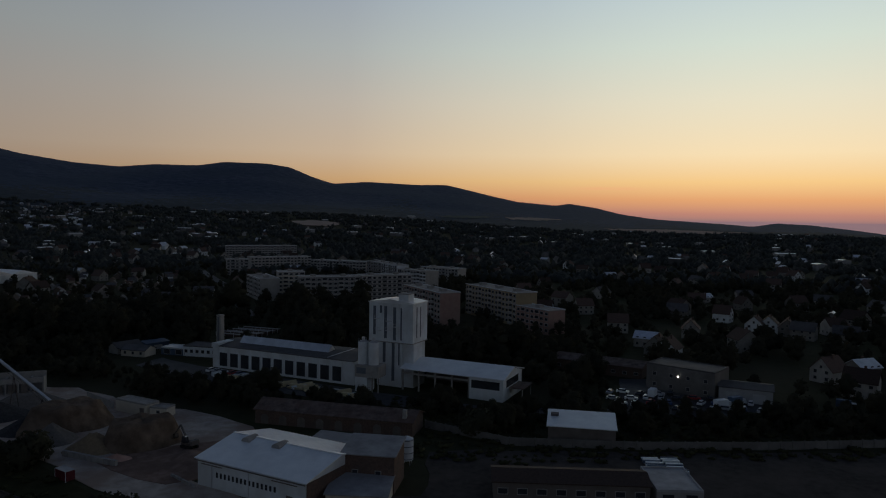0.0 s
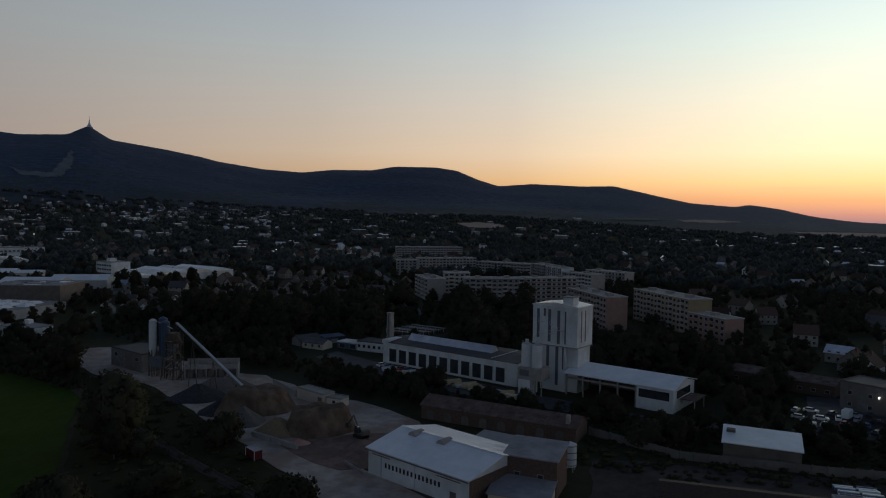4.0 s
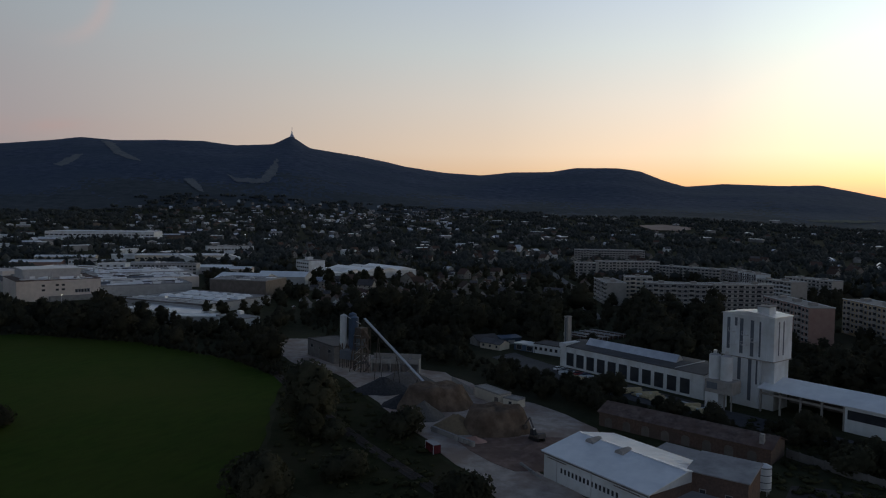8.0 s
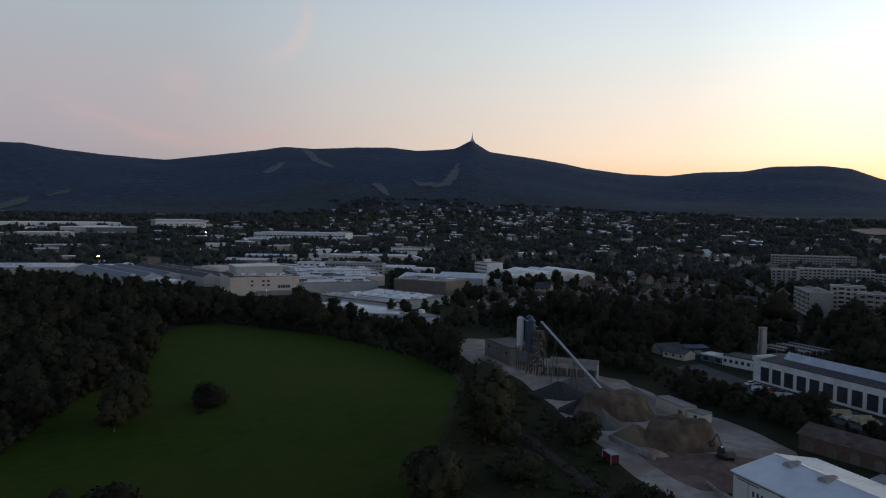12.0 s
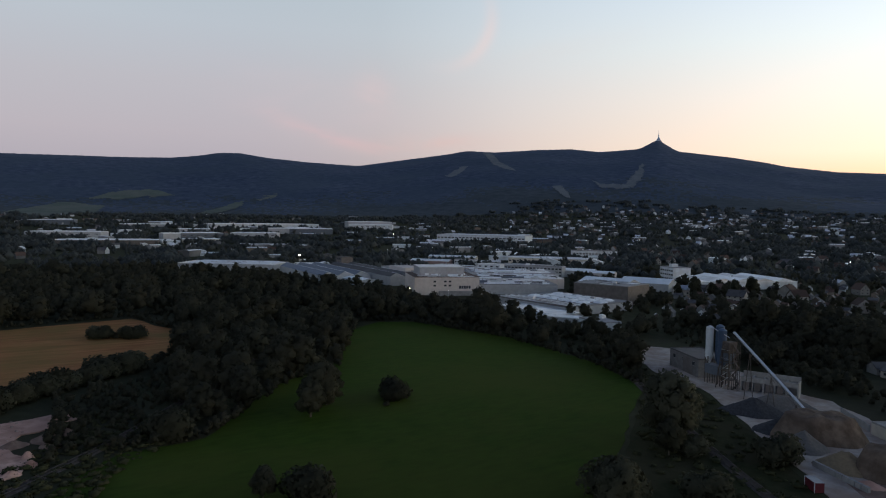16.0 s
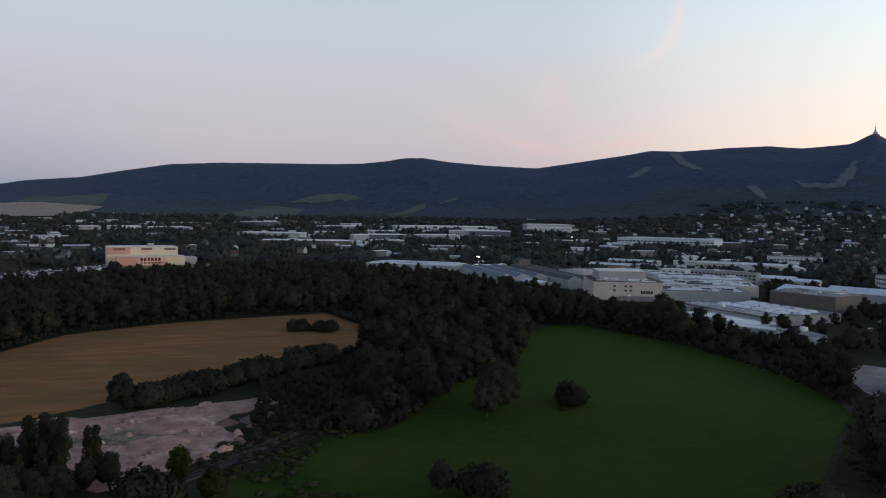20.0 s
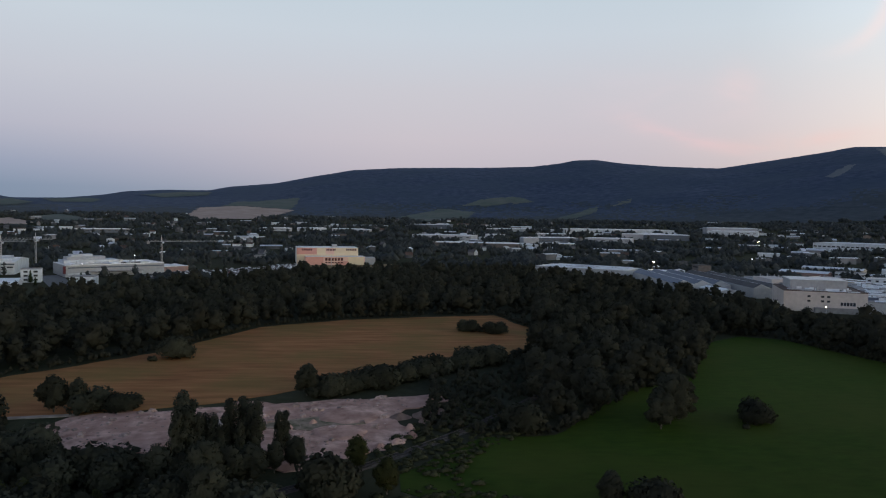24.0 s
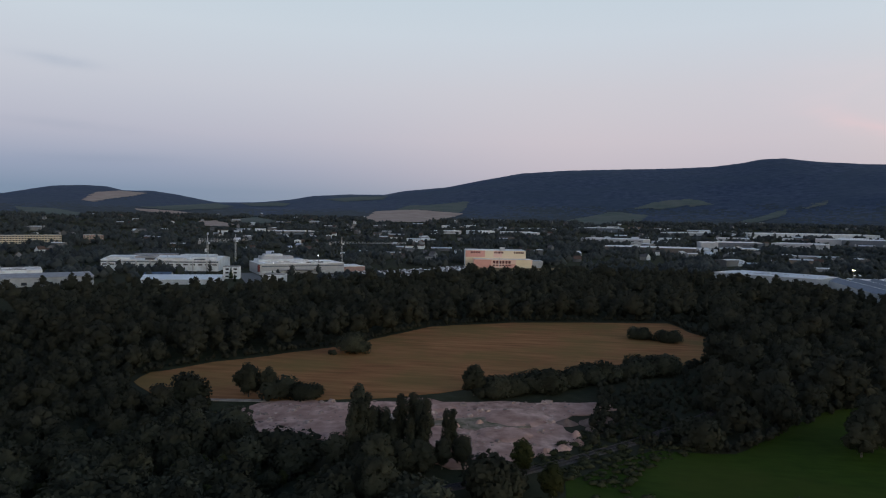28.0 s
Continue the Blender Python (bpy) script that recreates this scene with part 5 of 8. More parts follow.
# ---- apartment blocks ----
def block(label, x, y, turn, w, d, floors, wall, band, roofboxes=2, bays=None, balconies=True, group="housing estate", end_windows=0):
    storey = 2.8
    h = floors * storey + 0.9
    FOOT.append((x, y, turn, w, d))
    ob = thing("apartment_block", pose(x, y, on(x, y), 0, 0, turn), label, "apartment block", group)
    part("wall", box(0, 0, -1.5, w, d, h), wall, ob)
    rb = box(-0.2, -0.2, h, w + 0.2, d + 0.2, h + 0.25)
    part("roof", rb, M_CONCRETE, ob, "pale flat roof")
    for q in ((-0.2, -0.2, w + 0.2, 0.0), (-0.2, d, w + 0.2, d + 0.2)):
        part("parapet", box(q[0], q[1], h + 0.25, q[2], q[3], h + 0.6), M_WHITE_WALL, ob)
    bays = bays or max(3, int(w / 3.6))
    step = w / bays
    for f in range(floors):
        z = 0.9 + f * storey
        for b in range(bays):
            x0 = step * b
            if balconies and b % 3 == 1:
                part("balcony", BALCONY.setdefault((round(step, 2), band.name), bm_mesh("balcony", box(0.1, -1.0, 0.0, step - 0.1, 0.0, 1.05), band)), band, ob).matrix_basis = pose(x0, 0, z - 0.2)
                put_window(ob, x0 + step * 0.08, 0, z + 0.8, step * 0.84, 1.7, frame_mat=M_GREY_WALL)
            else:
                put_window(ob, x0 + step * 0.5 - 1.15, 0, z + 0.55, 2.3, 1.6, frame_mat=M_GREY_WALL)
        for e in range(end_windows):
            put_window(ob, w, d * (e + 0.5) / end_windows - 0.6, z + 0.7, 1.2, 1.4, 1, frame_mat=M_GREY_WALL)
            put_window(ob, 0, d * (e + 0.5) / end_windows + 0.6, z + 0.7, 1.2, 1.4, 3, frame_mat=M_GREY_WALL)
    for f in range(1, floors):
        part("wall_band", box(-0.04, -0.05, 0.9 + f * storey - 0.55, w + 0.04, 0.02, 0.9 + f * storey + 0.25), band, ob)
    for k in range(roofboxes):
        bx = w * (k + 0.5) / roofboxes - 2
        part("lift_house", box(bx, d * 0.36, h + 0.25, bx + 3.2, d * 0.64, h + 1.7), M_CONCRETE, ob)
    return ob


BALCONY = {}
block("six-storey panel block in faded pink", -22.5, 410.0, -63.7, 49.0, 12.0, 6, M_PINK_WALL, M_PANEL_PALE, 3)
block("six-storey panel block in dull ochre", 14.6, 420.4, -62.4, 55.0, 13.5, 6, M_OCHRE_WALL, M_PANEL_PALE, 3)
block("lower pink panel block with a red end wall", 39.4, 365.0, -56.7, 25.5, 11.0, 4, M_PINK_WALL, M_PINK_WALL, 1)
block("grey-white panel block with banded balconies", -92.0, 447.0, 20.6, 40.0, 12.0, 6, M_PANEL_GREY, M_PANEL_PALE, 2)
block("white panel block with blue-grey bays", -54.0, 466.0, 27.0, 37.0, 12.0, 6, M_PANEL_PALE, M_PANEL_GREY, 2)
block("pale panel block turned end-on", -140.5, 498.0, -62.4, 41.0, 13.4, 5, M_PANEL_PALE, M_PANEL_PALE, 2)
block("cream panel block with a stair tower", -116.0, 488.0, 17.0, 19.0, 12.0, 6, M_PANEL_PALE, M_CREAM_WALL, 1)
block("white panel block with blue trim", -202.0, 648.0, 18.0, 20.0, 12.0, 5, M_PANEL_PALE, M_PANEL_GREY, 1)
block("long cream panel block", -188.0, 680.0, 31.0, 62.0, 12.0, 5, M_PANEL_PALE, M_PANEL_PALE, 3)
block("far long panel block with a pale roof", -271.0, 868.0, 22.0, 88.0, 13.0, 5, M_PANEL_GREY, M_PANEL_PALE, 3)
block("low grey panel block among trees", -133.0, 700.0, -20.0, 62.0, 12.0, 4, M_PANEL_GREY, M_PANEL_PALE, 3)
for k in range(3):
    block("white stepped panel block with blue-grey bays", -72.0 + 16.5 * k, 663.0 - 28.5 * k, -60.0, 31.0, 12.0, 5 - (k == 2), M_WHITE_WALL if k == 1 else M_PANEL_PALE, M_PANEL_GREY, 2)
block("white panel block with a plain end wall", -31.0, 566.0, -46.0, 26.0, 14.0, 5, M_PANEL_PALE, M_WHITE_WALL, 1)
block("pale panel block behind the white row", -20.0, 640.0, -40.0, 44.0, 12.0, 4, M_PANEL_PALE, M_PANEL_GREY, 2)
block("long yellow panel block far off", -851.0, -777.0, 141.0, 78.0, 12.0, 5, M_OCHRE_WALL, M_CREAM_WALL, 2, group="far housing")
block("orange panel block far off", -968.0, -735.0, 125.0, 28.0, 12.0, 4, M_PINK_WALL, M_OCHRE_WALL, 1, group="far housing")

# ---- factories and stores ----
fac = building("beige_factory", "large beige factory with a dark flat roof", "factory", -439.0, 256.0, 69.0, 49.0, 47.0, 13.6, M_BEIGE_WALL, M_OLDROOF, extras=5)
for k, x0 in enumerate((14.0, 22.0, 25.5)):
    for z0 in (6.5, 9.5):
        put_window(fac, x0, 0, z0, 2.0, 1.4)
for k in range(5):
    put_window(fac, 33.5 + k * 1.8, 0, 4.8, 1.5, 2.2, frame_mat=M_BLUE)
part("upper_storey", box(6, 14, 13.5, 40, 42, 19.6), M_GREY_WALL, fac, "set-back grey upper storey")
part("upper_roof", box(5.6, 13.6, 19.6, 40.4, 42.4, 20.0), M_METAL_ROOF, fac)
part("dock", box(18, -4.0, -0.3, 48, 0, 3.2), M_GREY_ROOF, fac)
dia = building("skylight_hall", "low grey hall with rows of white roof lights", "hall", -373.0, 280.0, 3.0, 68.0, 58.0, 5.6, M_GREY_WALL, M_GREY_ROOF, extras=4)
for a in range(6):
    for b in range(3):
        sk = bmesh.new()
        add_box(sk, 0, 0, 5.45, 6.6, 8.0, 6.7, taper=1.5)
        sk.transform(pose(10 + a * 8.8 + (b % 2) * 4.4, 20 + b * 11.0, 0))
        part("roof_light", sk, M_WHITE_ROOF, dia, "white domed roof light")
part("front_roof_step", box(26, -20, -0.3, 80, 0, 3.8), M_METAL_ROOF, dia, "lower front hall with a pale sheet roof")
part("gutter", box(0, -0.5, 5.2, 68, -0.05, 5.6), M_DARK_WALL, dia)
for k in range(3):
    part("roof_rib", box(2, 3 + k * 4.5, 5.4, 66, 3.8 + k * 4.5, 6.1), M_METAL_ROOF, dia)
building("brown_hall", "plain windowless brown hall", "hall", -364.0, 343.0, 15.0, 42.0, 31.0, 13.2, M_DARK_WALL, M_GREY_ROOF, extras=2)
building("white_tent_hall", "white fabric storage hall with a pitched roof", "hall", -421.0, 402.0, 17.0, 42.0, 26.0, 6.5, M_GREY_WALL, M_WHITE_ROOF, "gable", 3.5)
building("white_tent_hall", "second white fabric storage hall", "hall", -405.0, 433.0, 24.0, 40.0, 22.0, 6.5, M_GREY_WALL, M_WHITE_ROOF, "gable", 3.5)
building("long_office", "long three-storey grey office wing", "office", -568.0, 411.0, 33.6, 81.0, 14.0, 10.6, M_GREY_WALL, M_GREY_ROOF, windows=[(22, 1.2, 2.6, 1.6), (22, 4.4, 2.6, 1.6), (22, 7.4, 2.6, 1.6)], extras=3)
building("white_office", "small white office block with a window band", "office", -656.0, 434.0, 49.0, 25.5, 12.0, 8.3, M_WHITE_WALL, M_GREY_ROOF, windows=[(8, 1.4, 2.2, 1.5), (8, 5.0, 2.2, 1.5)])
press_60 = building("press_hall", "broad factory hall with pale sawtooth roof lights", "hall", -425.0, 304.0, 61.0, 60.0, 40.0, 7.6, M_GREY_WALL, M_GREY_ROOF, skylights=4, extras=14)
press_74 = building("press_hall", "factory hall with a patched grey roof", "hall", -462.0, 326.0, 61.0, 74.0, 42.0, 8.4, M_BEIGE_WALL, M_METAL_ROOF, skylights=5, extras=14)
press_80 = building("press_hall", "rear factory hall with white roof patches", "hall", -502.0, 348.0, 61.0, 80.0, 46.0, 9.0, M_GREY_WALL, M_GREY_ROOF, skylights=6, extras=14)
building("white_dispatch_house", "small white flat-roofed dispatch house", "house", -274.6, 263.0, -14.0, 21.0, 13.0, 5.0, M_WHITE_WALL, M_GREY_ROOF, windows=[(5, 1.5, 2.6, 1.3)], extras=1)
building("low_white_shed", "low shed with a white flat roof", "shed", -300.0, 252.0, 30.0, 26.0, 9.0, 3.8, M_GREY_WALL, M_WHITE_ROOF)
wh = building("long_white_plant", "long low white plant with stepped roof strips", "factory", -428.0, 513.0, -21.5, 62.0, 92.0, 6.6, M_WHITE_WALL, M_METAL_ROOF, windows=[(14, 1.4, 4.0, 1.2)])
for k in range(4):
    bm = add_prism(bmesh.new(), [(14 + k * 19.0, 6.4), (32.6 + k * 19.0, 6.4), (32.6 + k * 19.0, 6.8), (23.3 + k * 19.0, 9.2), (14 + k * 19.0, 6.8)], 0.6 + (0 if k else 24), 61.4)
    bm.transform(Matrix(((0, 1, 0, 0), (1, 0, 0, 0), (0, 0, 1, 0), (0, 0, 0, 1))))
    bmesh.ops.recalc_face_normals(bm, faces=bm.faces[:])
    part("roof_strip", bm, M_WHITE_ROOF if k % 2 else M_METAL_ROOF, wh, "pale shallow gabled roof strip")
part("head_block", box(0.3, -3, -0.3, 24, 14, 15.2), M_WHITE_WALL, wh, "white four-storey head block")
part("head_roof", box(0, -3.3, 15.2, 24.3, 14.3, 15.5), M_GREY_ROOF, wh)
part("roof_box", box(8, 2, 15.5, 13, 8, 18), M_WHITE_WALL, wh)
for f in range(4):
    for k in range(6):
        put_window(wh, 1.6 + k * 3.8, -3, 1.2 + f * 3.5, 2.8, 1.5)
building("white_school", "white flat-roofed building with window bands", "building", -700.0, 656.0, 55.0, 60.0, 18.0, 10.8, M_WHITE_WALL, M_GREY_ROOF, windows=[(14, 1.5, 3.0, 1.6), (14, 5.6, 3.0, 1.6)], extras=2)
building("grey_row_hall", "long grey hall row with a pale roof", "hall", -671.0, 523.0, 41.0, 95.0, 34.0, 7.5, M_CREAM_WALL, M_METAL_ROOF, windows=[(20, 3.0, 3.0, 1.6)], skylights=2)
for px, py in ((-640.0, 540.0), (-600.0, 575.0)):
    building("arched_tent", "white arched storage tent", "tent", px, py, 41.0, 30.0, 16.0, 4.0, M_WHITE_WALL, M_WHITE_ROOF, "cross", 4.5)


def sawtooth_hall(label, x, y, turn, bays, span, length, h, tooth, wall, dark, pale):
    """A hall whose roof is a row of ridges: each has a slope coloured pale as if lit, and a steep dark one."""
    ob = thing("sawtooth_hall", pose(x, y, on(x, y), 0, 0, turn), label, "hall", "factory halls")
    FOOT.append((x, y, turn, length, bays * span))
    part("wall", box(0, 0, -1.0, length, bays * span, h), wall, ob)
    for k in range(bays):
        y0 = k * span
        for name, pts, m in (("pale_slope", [(y0 + span * 0.42, h + tooth), (y0 + span * 0.46, h + tooth), (y0 + span, h + 0.05), (y0 + span * 0.97, h + 0.02)], pale), ("glazed_slope", [(y0, h), (y0 + span * 0.06, h), (y0 + span * 0.42, h + tooth), (y0 + span * 0.40, h + tooth)], dark)):
            bm = add_prism(bmesh.new(), pts, 0.2, length - 0.2)
            bm.transform(Matrix(((0, 1, 0, 0), (1, 0, 0, 0), (0, 0, 1, 0), (0, 0, 0, 1))))
            bmesh.ops.recalc_face_normals(bm, faces=bm.faces[:])
            part(name, bm, m, ob)
        for x0 in (0.0, length - 0.25):
            bm = add_prism(bmesh.new(), [(y0 + 0.1, h), (y0 + span * 0.9, h), (y0 + span * 0.42, h + tooth - 0.1)], x0, x0 + 0.25)
            bm.transform(Matrix(((0, 1, 0, 0), (1, 0, 0, 0), (0, 0, 1, 0), (0, 0, 0, 1))))
            bmesh.ops.recalc_face_normals(bm, faces=bm.faces[:])
            part("gable", bm, wall, ob)
    return ob


def roof_clutter(ob, w, d, h, seed, n=16):
    """Monitors, ducts, boxes and patches that crowd a factory roof."""
    rng = random.Random(seed)
    for k in range(n):
        mat = rng.choice((M_WHITE_ROOF, M_WHITE_ROOF, M_METAL_ROOF, M_GREY_ROOF, M_DARK_ROOF, M_WHITE_WALL, M_STRIPE))
        lx, ly = rng.uniform(0.08, 0.36) * w, rng.uniform(0.04, 0.12) * d
        if rng.random() < 0.35:
            lx, ly = rng.uniform(0.04, 0.10) * w, rng.uniform(0.12, 0.4) * d
        px, py = rng.uniform(0.5, w - lx - 0.5), rng.uniform(0.5, d - ly - 0.5)
        kind = rng.random()
        if kind < 0.4:
            bm = add_prism(bmesh.new(), [(py, h - 0.1), (py + ly, h - 0.1), (py + ly * 0.5, h + rng.uniform(0.8, 1.8))], px, px + lx)
            bm.transform(Matrix(((0, 1, 0, 0), (1, 0, 0, 0), (0, 0, 1, 0), (0, 0, 0, 1))))
            bmesh.ops.recalc_face_normals(bm, faces=bm.faces[:])
            part("roof_monitor", bm, mat, ob)
        elif kind < 0.8:
            part("roof_deck", box(px, py, h - 0.12, px + lx, py + ly, h + rng.uniform(0.2, 1.5), taper=0.1), mat, ob)
        else:
            part("vent", tube((px, py, h - 0.2), (px, py, h + rng.uniform(1.2, 3.4)), 0.5, 0.4, 8), M_GREY_WALL, ob)


sawtooth_hall("long factory hall with blue and white sawtooth roof strips", -672.0, 236.0, -4.0, 3, 15.0, 126.0, 6.0, 3.2, M_GREY_WALL, M_BLUE, M_WHITE_ROOF)
sawtooth_hall("factory hall with dark and pale sawtooth roof strips", -656.0, 282.0, -4.0, 2, 13.0, 150.0, 7.0, 3.0, M_GREY_WALL, M_DARK_ROOF, M_METAL_ROOF)
gh = building("grey_factory_hall", "grey factory hall with a stepped roof", "hall", -600.0, 312.0, -2.0, 84.0, 46.0, 9.0, M_GREY_WALL, M_GREY_ROOF, skylights=2)
roof_clutter(gh, 84.0, 46.0, 9.0, 5, 22)
part("front_block", box(30, -6, -0.3, 62, 12, 11.5), M_BEIGE_WALL, gh, "pale taller block")
stair = building("brown_stair_tower", "dark brown block with a slotted top", "tower", -658.0, 290.0, -2.0, 15.0, 12.0, 15.0, M_DARK_WALL, M_DARK_ROOF)
for k in range(5):
    part("slot_window", box(1.6 + k * 2.6, -0.08, 12.2, 3.2 + k * 2.6, 0.02, 13.8), M_GLASS, stair)
building("white_canvas_store", "small store with a white uneven canvas roof", "shed", -548.0, 246.0, 6.0, 34.0, 14.0, 4.4, M_GREY_WALL, M_WHITE_ROOF, "gable", 1.6)
for k, (px, py, tn, w, d, h, wall, roof, lab) in enumerate((
        (-560, 398, 33, 24, 12, 11.5, M_WHITE_WALL, M_METAL_ROOF, "white three-storey office block"), (-610, 372, 20, 60, 26, 7.5, M_CREAM_WALL, M_METAL_ROOF, "pale hall behind the press shops"),
        (-530, 452, 34, 54, 18, 6.5, M_GREY_WALL, M_WHITE_ROOF, "grey hall with a white pitched roof"), (-488, 470, 30, 30, 14, 6.0, M_BEIGE_WALL, M_WHITE_ROOF, "short hall with a bright roof"),
        (-690, 396, 40, 46, 16, 6.0, M_PINK_WALL, M_METAL_ROOF, "low reddish hall by the trees"), (-742, 452, 42, 60, 16, 5.5, M_CREAM_WALL, M_METAL_ROOF, "low pale hall row"))):
    building("works_hall", lab, "hall", px, py, tn, w, d, h, wall, roof, "flat" if h > 7 else "gable", 0.0 if h > 7 else 1.8, windows=[(max(3, int(w / 5)), 1.6, 2.6, 1.4)] + ([(max(3, int(w / 5)), 5.4, 2.6, 1.4), (max(3, int(w / 5)), 8.6, 2.6, 1.4)] if h > 10 else []), group="factory halls")
for k, (ob, w, d, h) in enumerate(((press_60, 60, 40, 7.6), (press_74, 74, 42, 8.4), (press_80, 80, 46, 9.0), (fac, 44, 12, 13.6))):
    roof_clutter(ob, w, d, h, 40 + k, 26 if k < 3 else 10)
building("white_pavilion", "low shed with a white pitched roof", "shed", -590.0, 238.0, 20.0, 26.0, 16.0, 4.5, M_WHITE_WALL, M_WHITE_ROOF, "gable", 2.2)
building("flat_roofed_warehouse", "wide low warehouse with a patched white roof", "warehouse", -727.0, 149.0, 53.0, 99.0, 46.0, 7.1, M_GREY_WALL, M_METAL_ROOF, skylights=5, extras=6)
building("far_white_factory", "long white factory with stepped roofs", "factory", -1106.0, 692.0, 37.6, 169.0, 60.0, 12.6, M_WHITE_WALL, M_METAL_ROOF, windows=[(24, 6.0, 5.0, 2.0)], skylights=3, extras=4)
FAR = [
    ("grey warehouse with a white roof", -1486, 686, 59, 102, 50, 14, M_WHITE_WALL), ("long pale warehouse", -1381, 459, 70, 130, 50, 14, M_BEIGE_WALL),
    ("white logistics hall", -1721, 49, 76, 89, 40, 12, M_WHITE_WALL), ("long grey logistics hall", -1344, 33, 69, 118, 50, 12, M_GREY_WALL),
    ("low dark warehouse with a white end", -1154, 64, 77, 142, 50, 9.5, M_DARK_WALL), ("low white hall", -1635, 217, 84, 130, 40, 8, M_WHITE_WALL),
    ("pale factory hall", -1251, 262, 88, 72, 50, 14, M_BEIGE_WALL), ("grey hall with a red stripe", -1241, 232, 90, 28, 40, 14, M_GREY_WALL),
    ("very long white factory hall", -1580, 390, 86, 254, 60, 12.5, M_WHITE_WALL), ("beige factory hall", -1276, 354, 64, 83, 50, 12, M_BEIGE_WALL),
    ("white end-gabled factory hall", -1360, 497, 73, 87, 50, 14, M_WHITE_WALL), ("tall white high-bay store", -1511, 697, 76, 107, 50, 20, M_WHITE_WALL),
    ("low pale workshop", -1399, 184, 86, 40, 30, 10, M_WHITE_WALL), ("white row of workshops", -1530, -99, 72, 41, 30, 9, M_WHITE_WALL),
    ("thin white far hall", -1727, -106, 86, 77, 30, 6, M_WHITE_WALL), ("white far retail hall", -1525, -294, 97, 70, 40, 8.3, M_WHITE_WALL),
    ("pale far retail hall", -1538, -214, 97, 64, 40, 9.5, M_WHITE_WALL), ("bright far retail hall", -1548, -138, 97, 78, 40, 8, M_WHITE_WALL),
    ("white far depot", -1334, -591, 121, 100, 40, 9, M_WHITE_WALL), ("grey hall before the hills", -1440, 520, 73, 60, 40, 11, M_GREY_WALL),
    ("pale depot by the woods", -1180, 250, 80, 60, 30, 7, M_CREAM_WALL), ("white shed row", -1450, 300, 86, 70, 30, 9, M_WHITE_WALL)]
for k, (lab, x, y, tn, w, d, h, wall) in enumerate(FAR):
    wall, h = (wall, M_GREY_WALL, M_STRIPE, M_GREY_WALL)[k % 4], h * 0.82
    building("far_hall", lab + " on the valley floor", "hall", x, y, tn, w, d, h, wall, (M_METAL_ROOF, M_WHITE_ROOF, M_WHITE_ROOF)[k % 3], windows=[(max(3, int(w / 12)), h * 0.55, 6.0, 1.2)] if k % 3 == 0 else [], skylights=2, doors=max(1, int(w / 40)), extras=2, group="industrial estate")

# the furniture store with painted panels
M_SALMON = material("salmon_panel", (0.66, 0.33, 0.27), (0.74, 0.39, 0.32), 0.1, 0.7)
M_YELLOW = material("pale_yellow_panel", (0.78, 0.64, 0.44), (0.84, 0.70, 0.50), 0.1, 0.7)
M_PEACH = material("peach_panel", (0.78, 0.52, 0.42), (0.84, 0.58, 0.47), 0.1, 0.7)
M_SIGN_DARK = material("dark_maroon_paint", (0.10, 0.03, 0.03), (0.14, 0.04, 0.04), 0.5, 0.6)
store = thing("furniture_store", pose(-788, -100, on(-788, -100), 0, 0, 100), "stepped furniture store in yellow and salmon panels", "store")
part("front_wing", box(0, 0, -1.0, 67, 22, 9.4), M_PEACH, store)
part("front_roof", box(0.3, 0.3, 9.4, 66.7, 21.7, 9.7), M_METAL_ROOF, store)
part("rear_block", box(-9, 22, -1.0, 62, 60, 18.6), M_YELLOW, store)
part("rear_roof", box(-8.7, 22.3, 18.6, 61.7, 59.7, 18.9), M_METAL_ROOF, store)
part("side_wall", box(-9.08, 22.3, -0.6, -9.0, 59.7, 18.4), M_WHITE_WALL, store, "white side wall")
part("loading_wing", box(67, 6, -1.0, 80, 30, 8.0), M_GREY_WALL, store)
for x0, x1, z0, z1, m, y0 in ((0.3, 20, 0, 9.2, M_SALMON, -0.06), (36, 48, 0, 4.4, M_SALMON, -0.06), (48, 66, 0, 9.2, M_YELLOW, -0.06), (-8.6, 14, 11, 18.4, M_SALMON, 21.94), (24, 34, 11, 18.4, M_PEACH, 21.94)):
    part("colour_panel", box(x0, y0, z0, x1, y0 + 0.05, z1), m, store)
for x0, x1, z0, z1, y0 in ((22, 43, 5.0, 8.2, -0.16), (22, 43, 2.2, 3.6, -0.16), (-3, 9, 15.4, 17.6, 21.84), (25, 36, 15.4, 17.6, 21.84), (48, 60, 15.4, 17.6, 21.84)):
    n = 6
    for k in range(n):
        a = x0 + (x1 - x0) * k / n
        part("sign_bar", box(a, y0, z0, a + (x1 - x0) / n * 0.72, y0 + 0.08, z1), M_SIGN_DARK, store)
part("roof_sign", box(32, 30, 18.9, 38, 34, 22.4), M_GREY_WALL, store)
mast = part("flag_mast", tube((28, -14, -1), (28, -14, 13), 0.25, 0.18, 8), M_STEEL, store)

mall = building("retail_hall", "pale grey retail hall with roof plant", "shop", -622.0, -285.0, 126.0, 84.0, 50.0, 10.5, M_GREY_WALL, M_METAL_ROOF, extras=20, skylights=2, doors=2)
part("red_sign_tower", box(-1.4, -0.5, 3.0, 0.4, 2.6, 9.6), M_RED, mall, "red sign tower")
part("upper_deck", box(4, 24, 10.4, 50, 48, 13.2), M_WHITE_WALL, mall)
part("upper_deck", box(8, 30, 13.2, 40, 47, 16.0), M_GREY_WALL, mall)
part("upper_deck", box(12, 34, 16.0, 30, 46, 18.0), M_WHITE_WALL, mall)
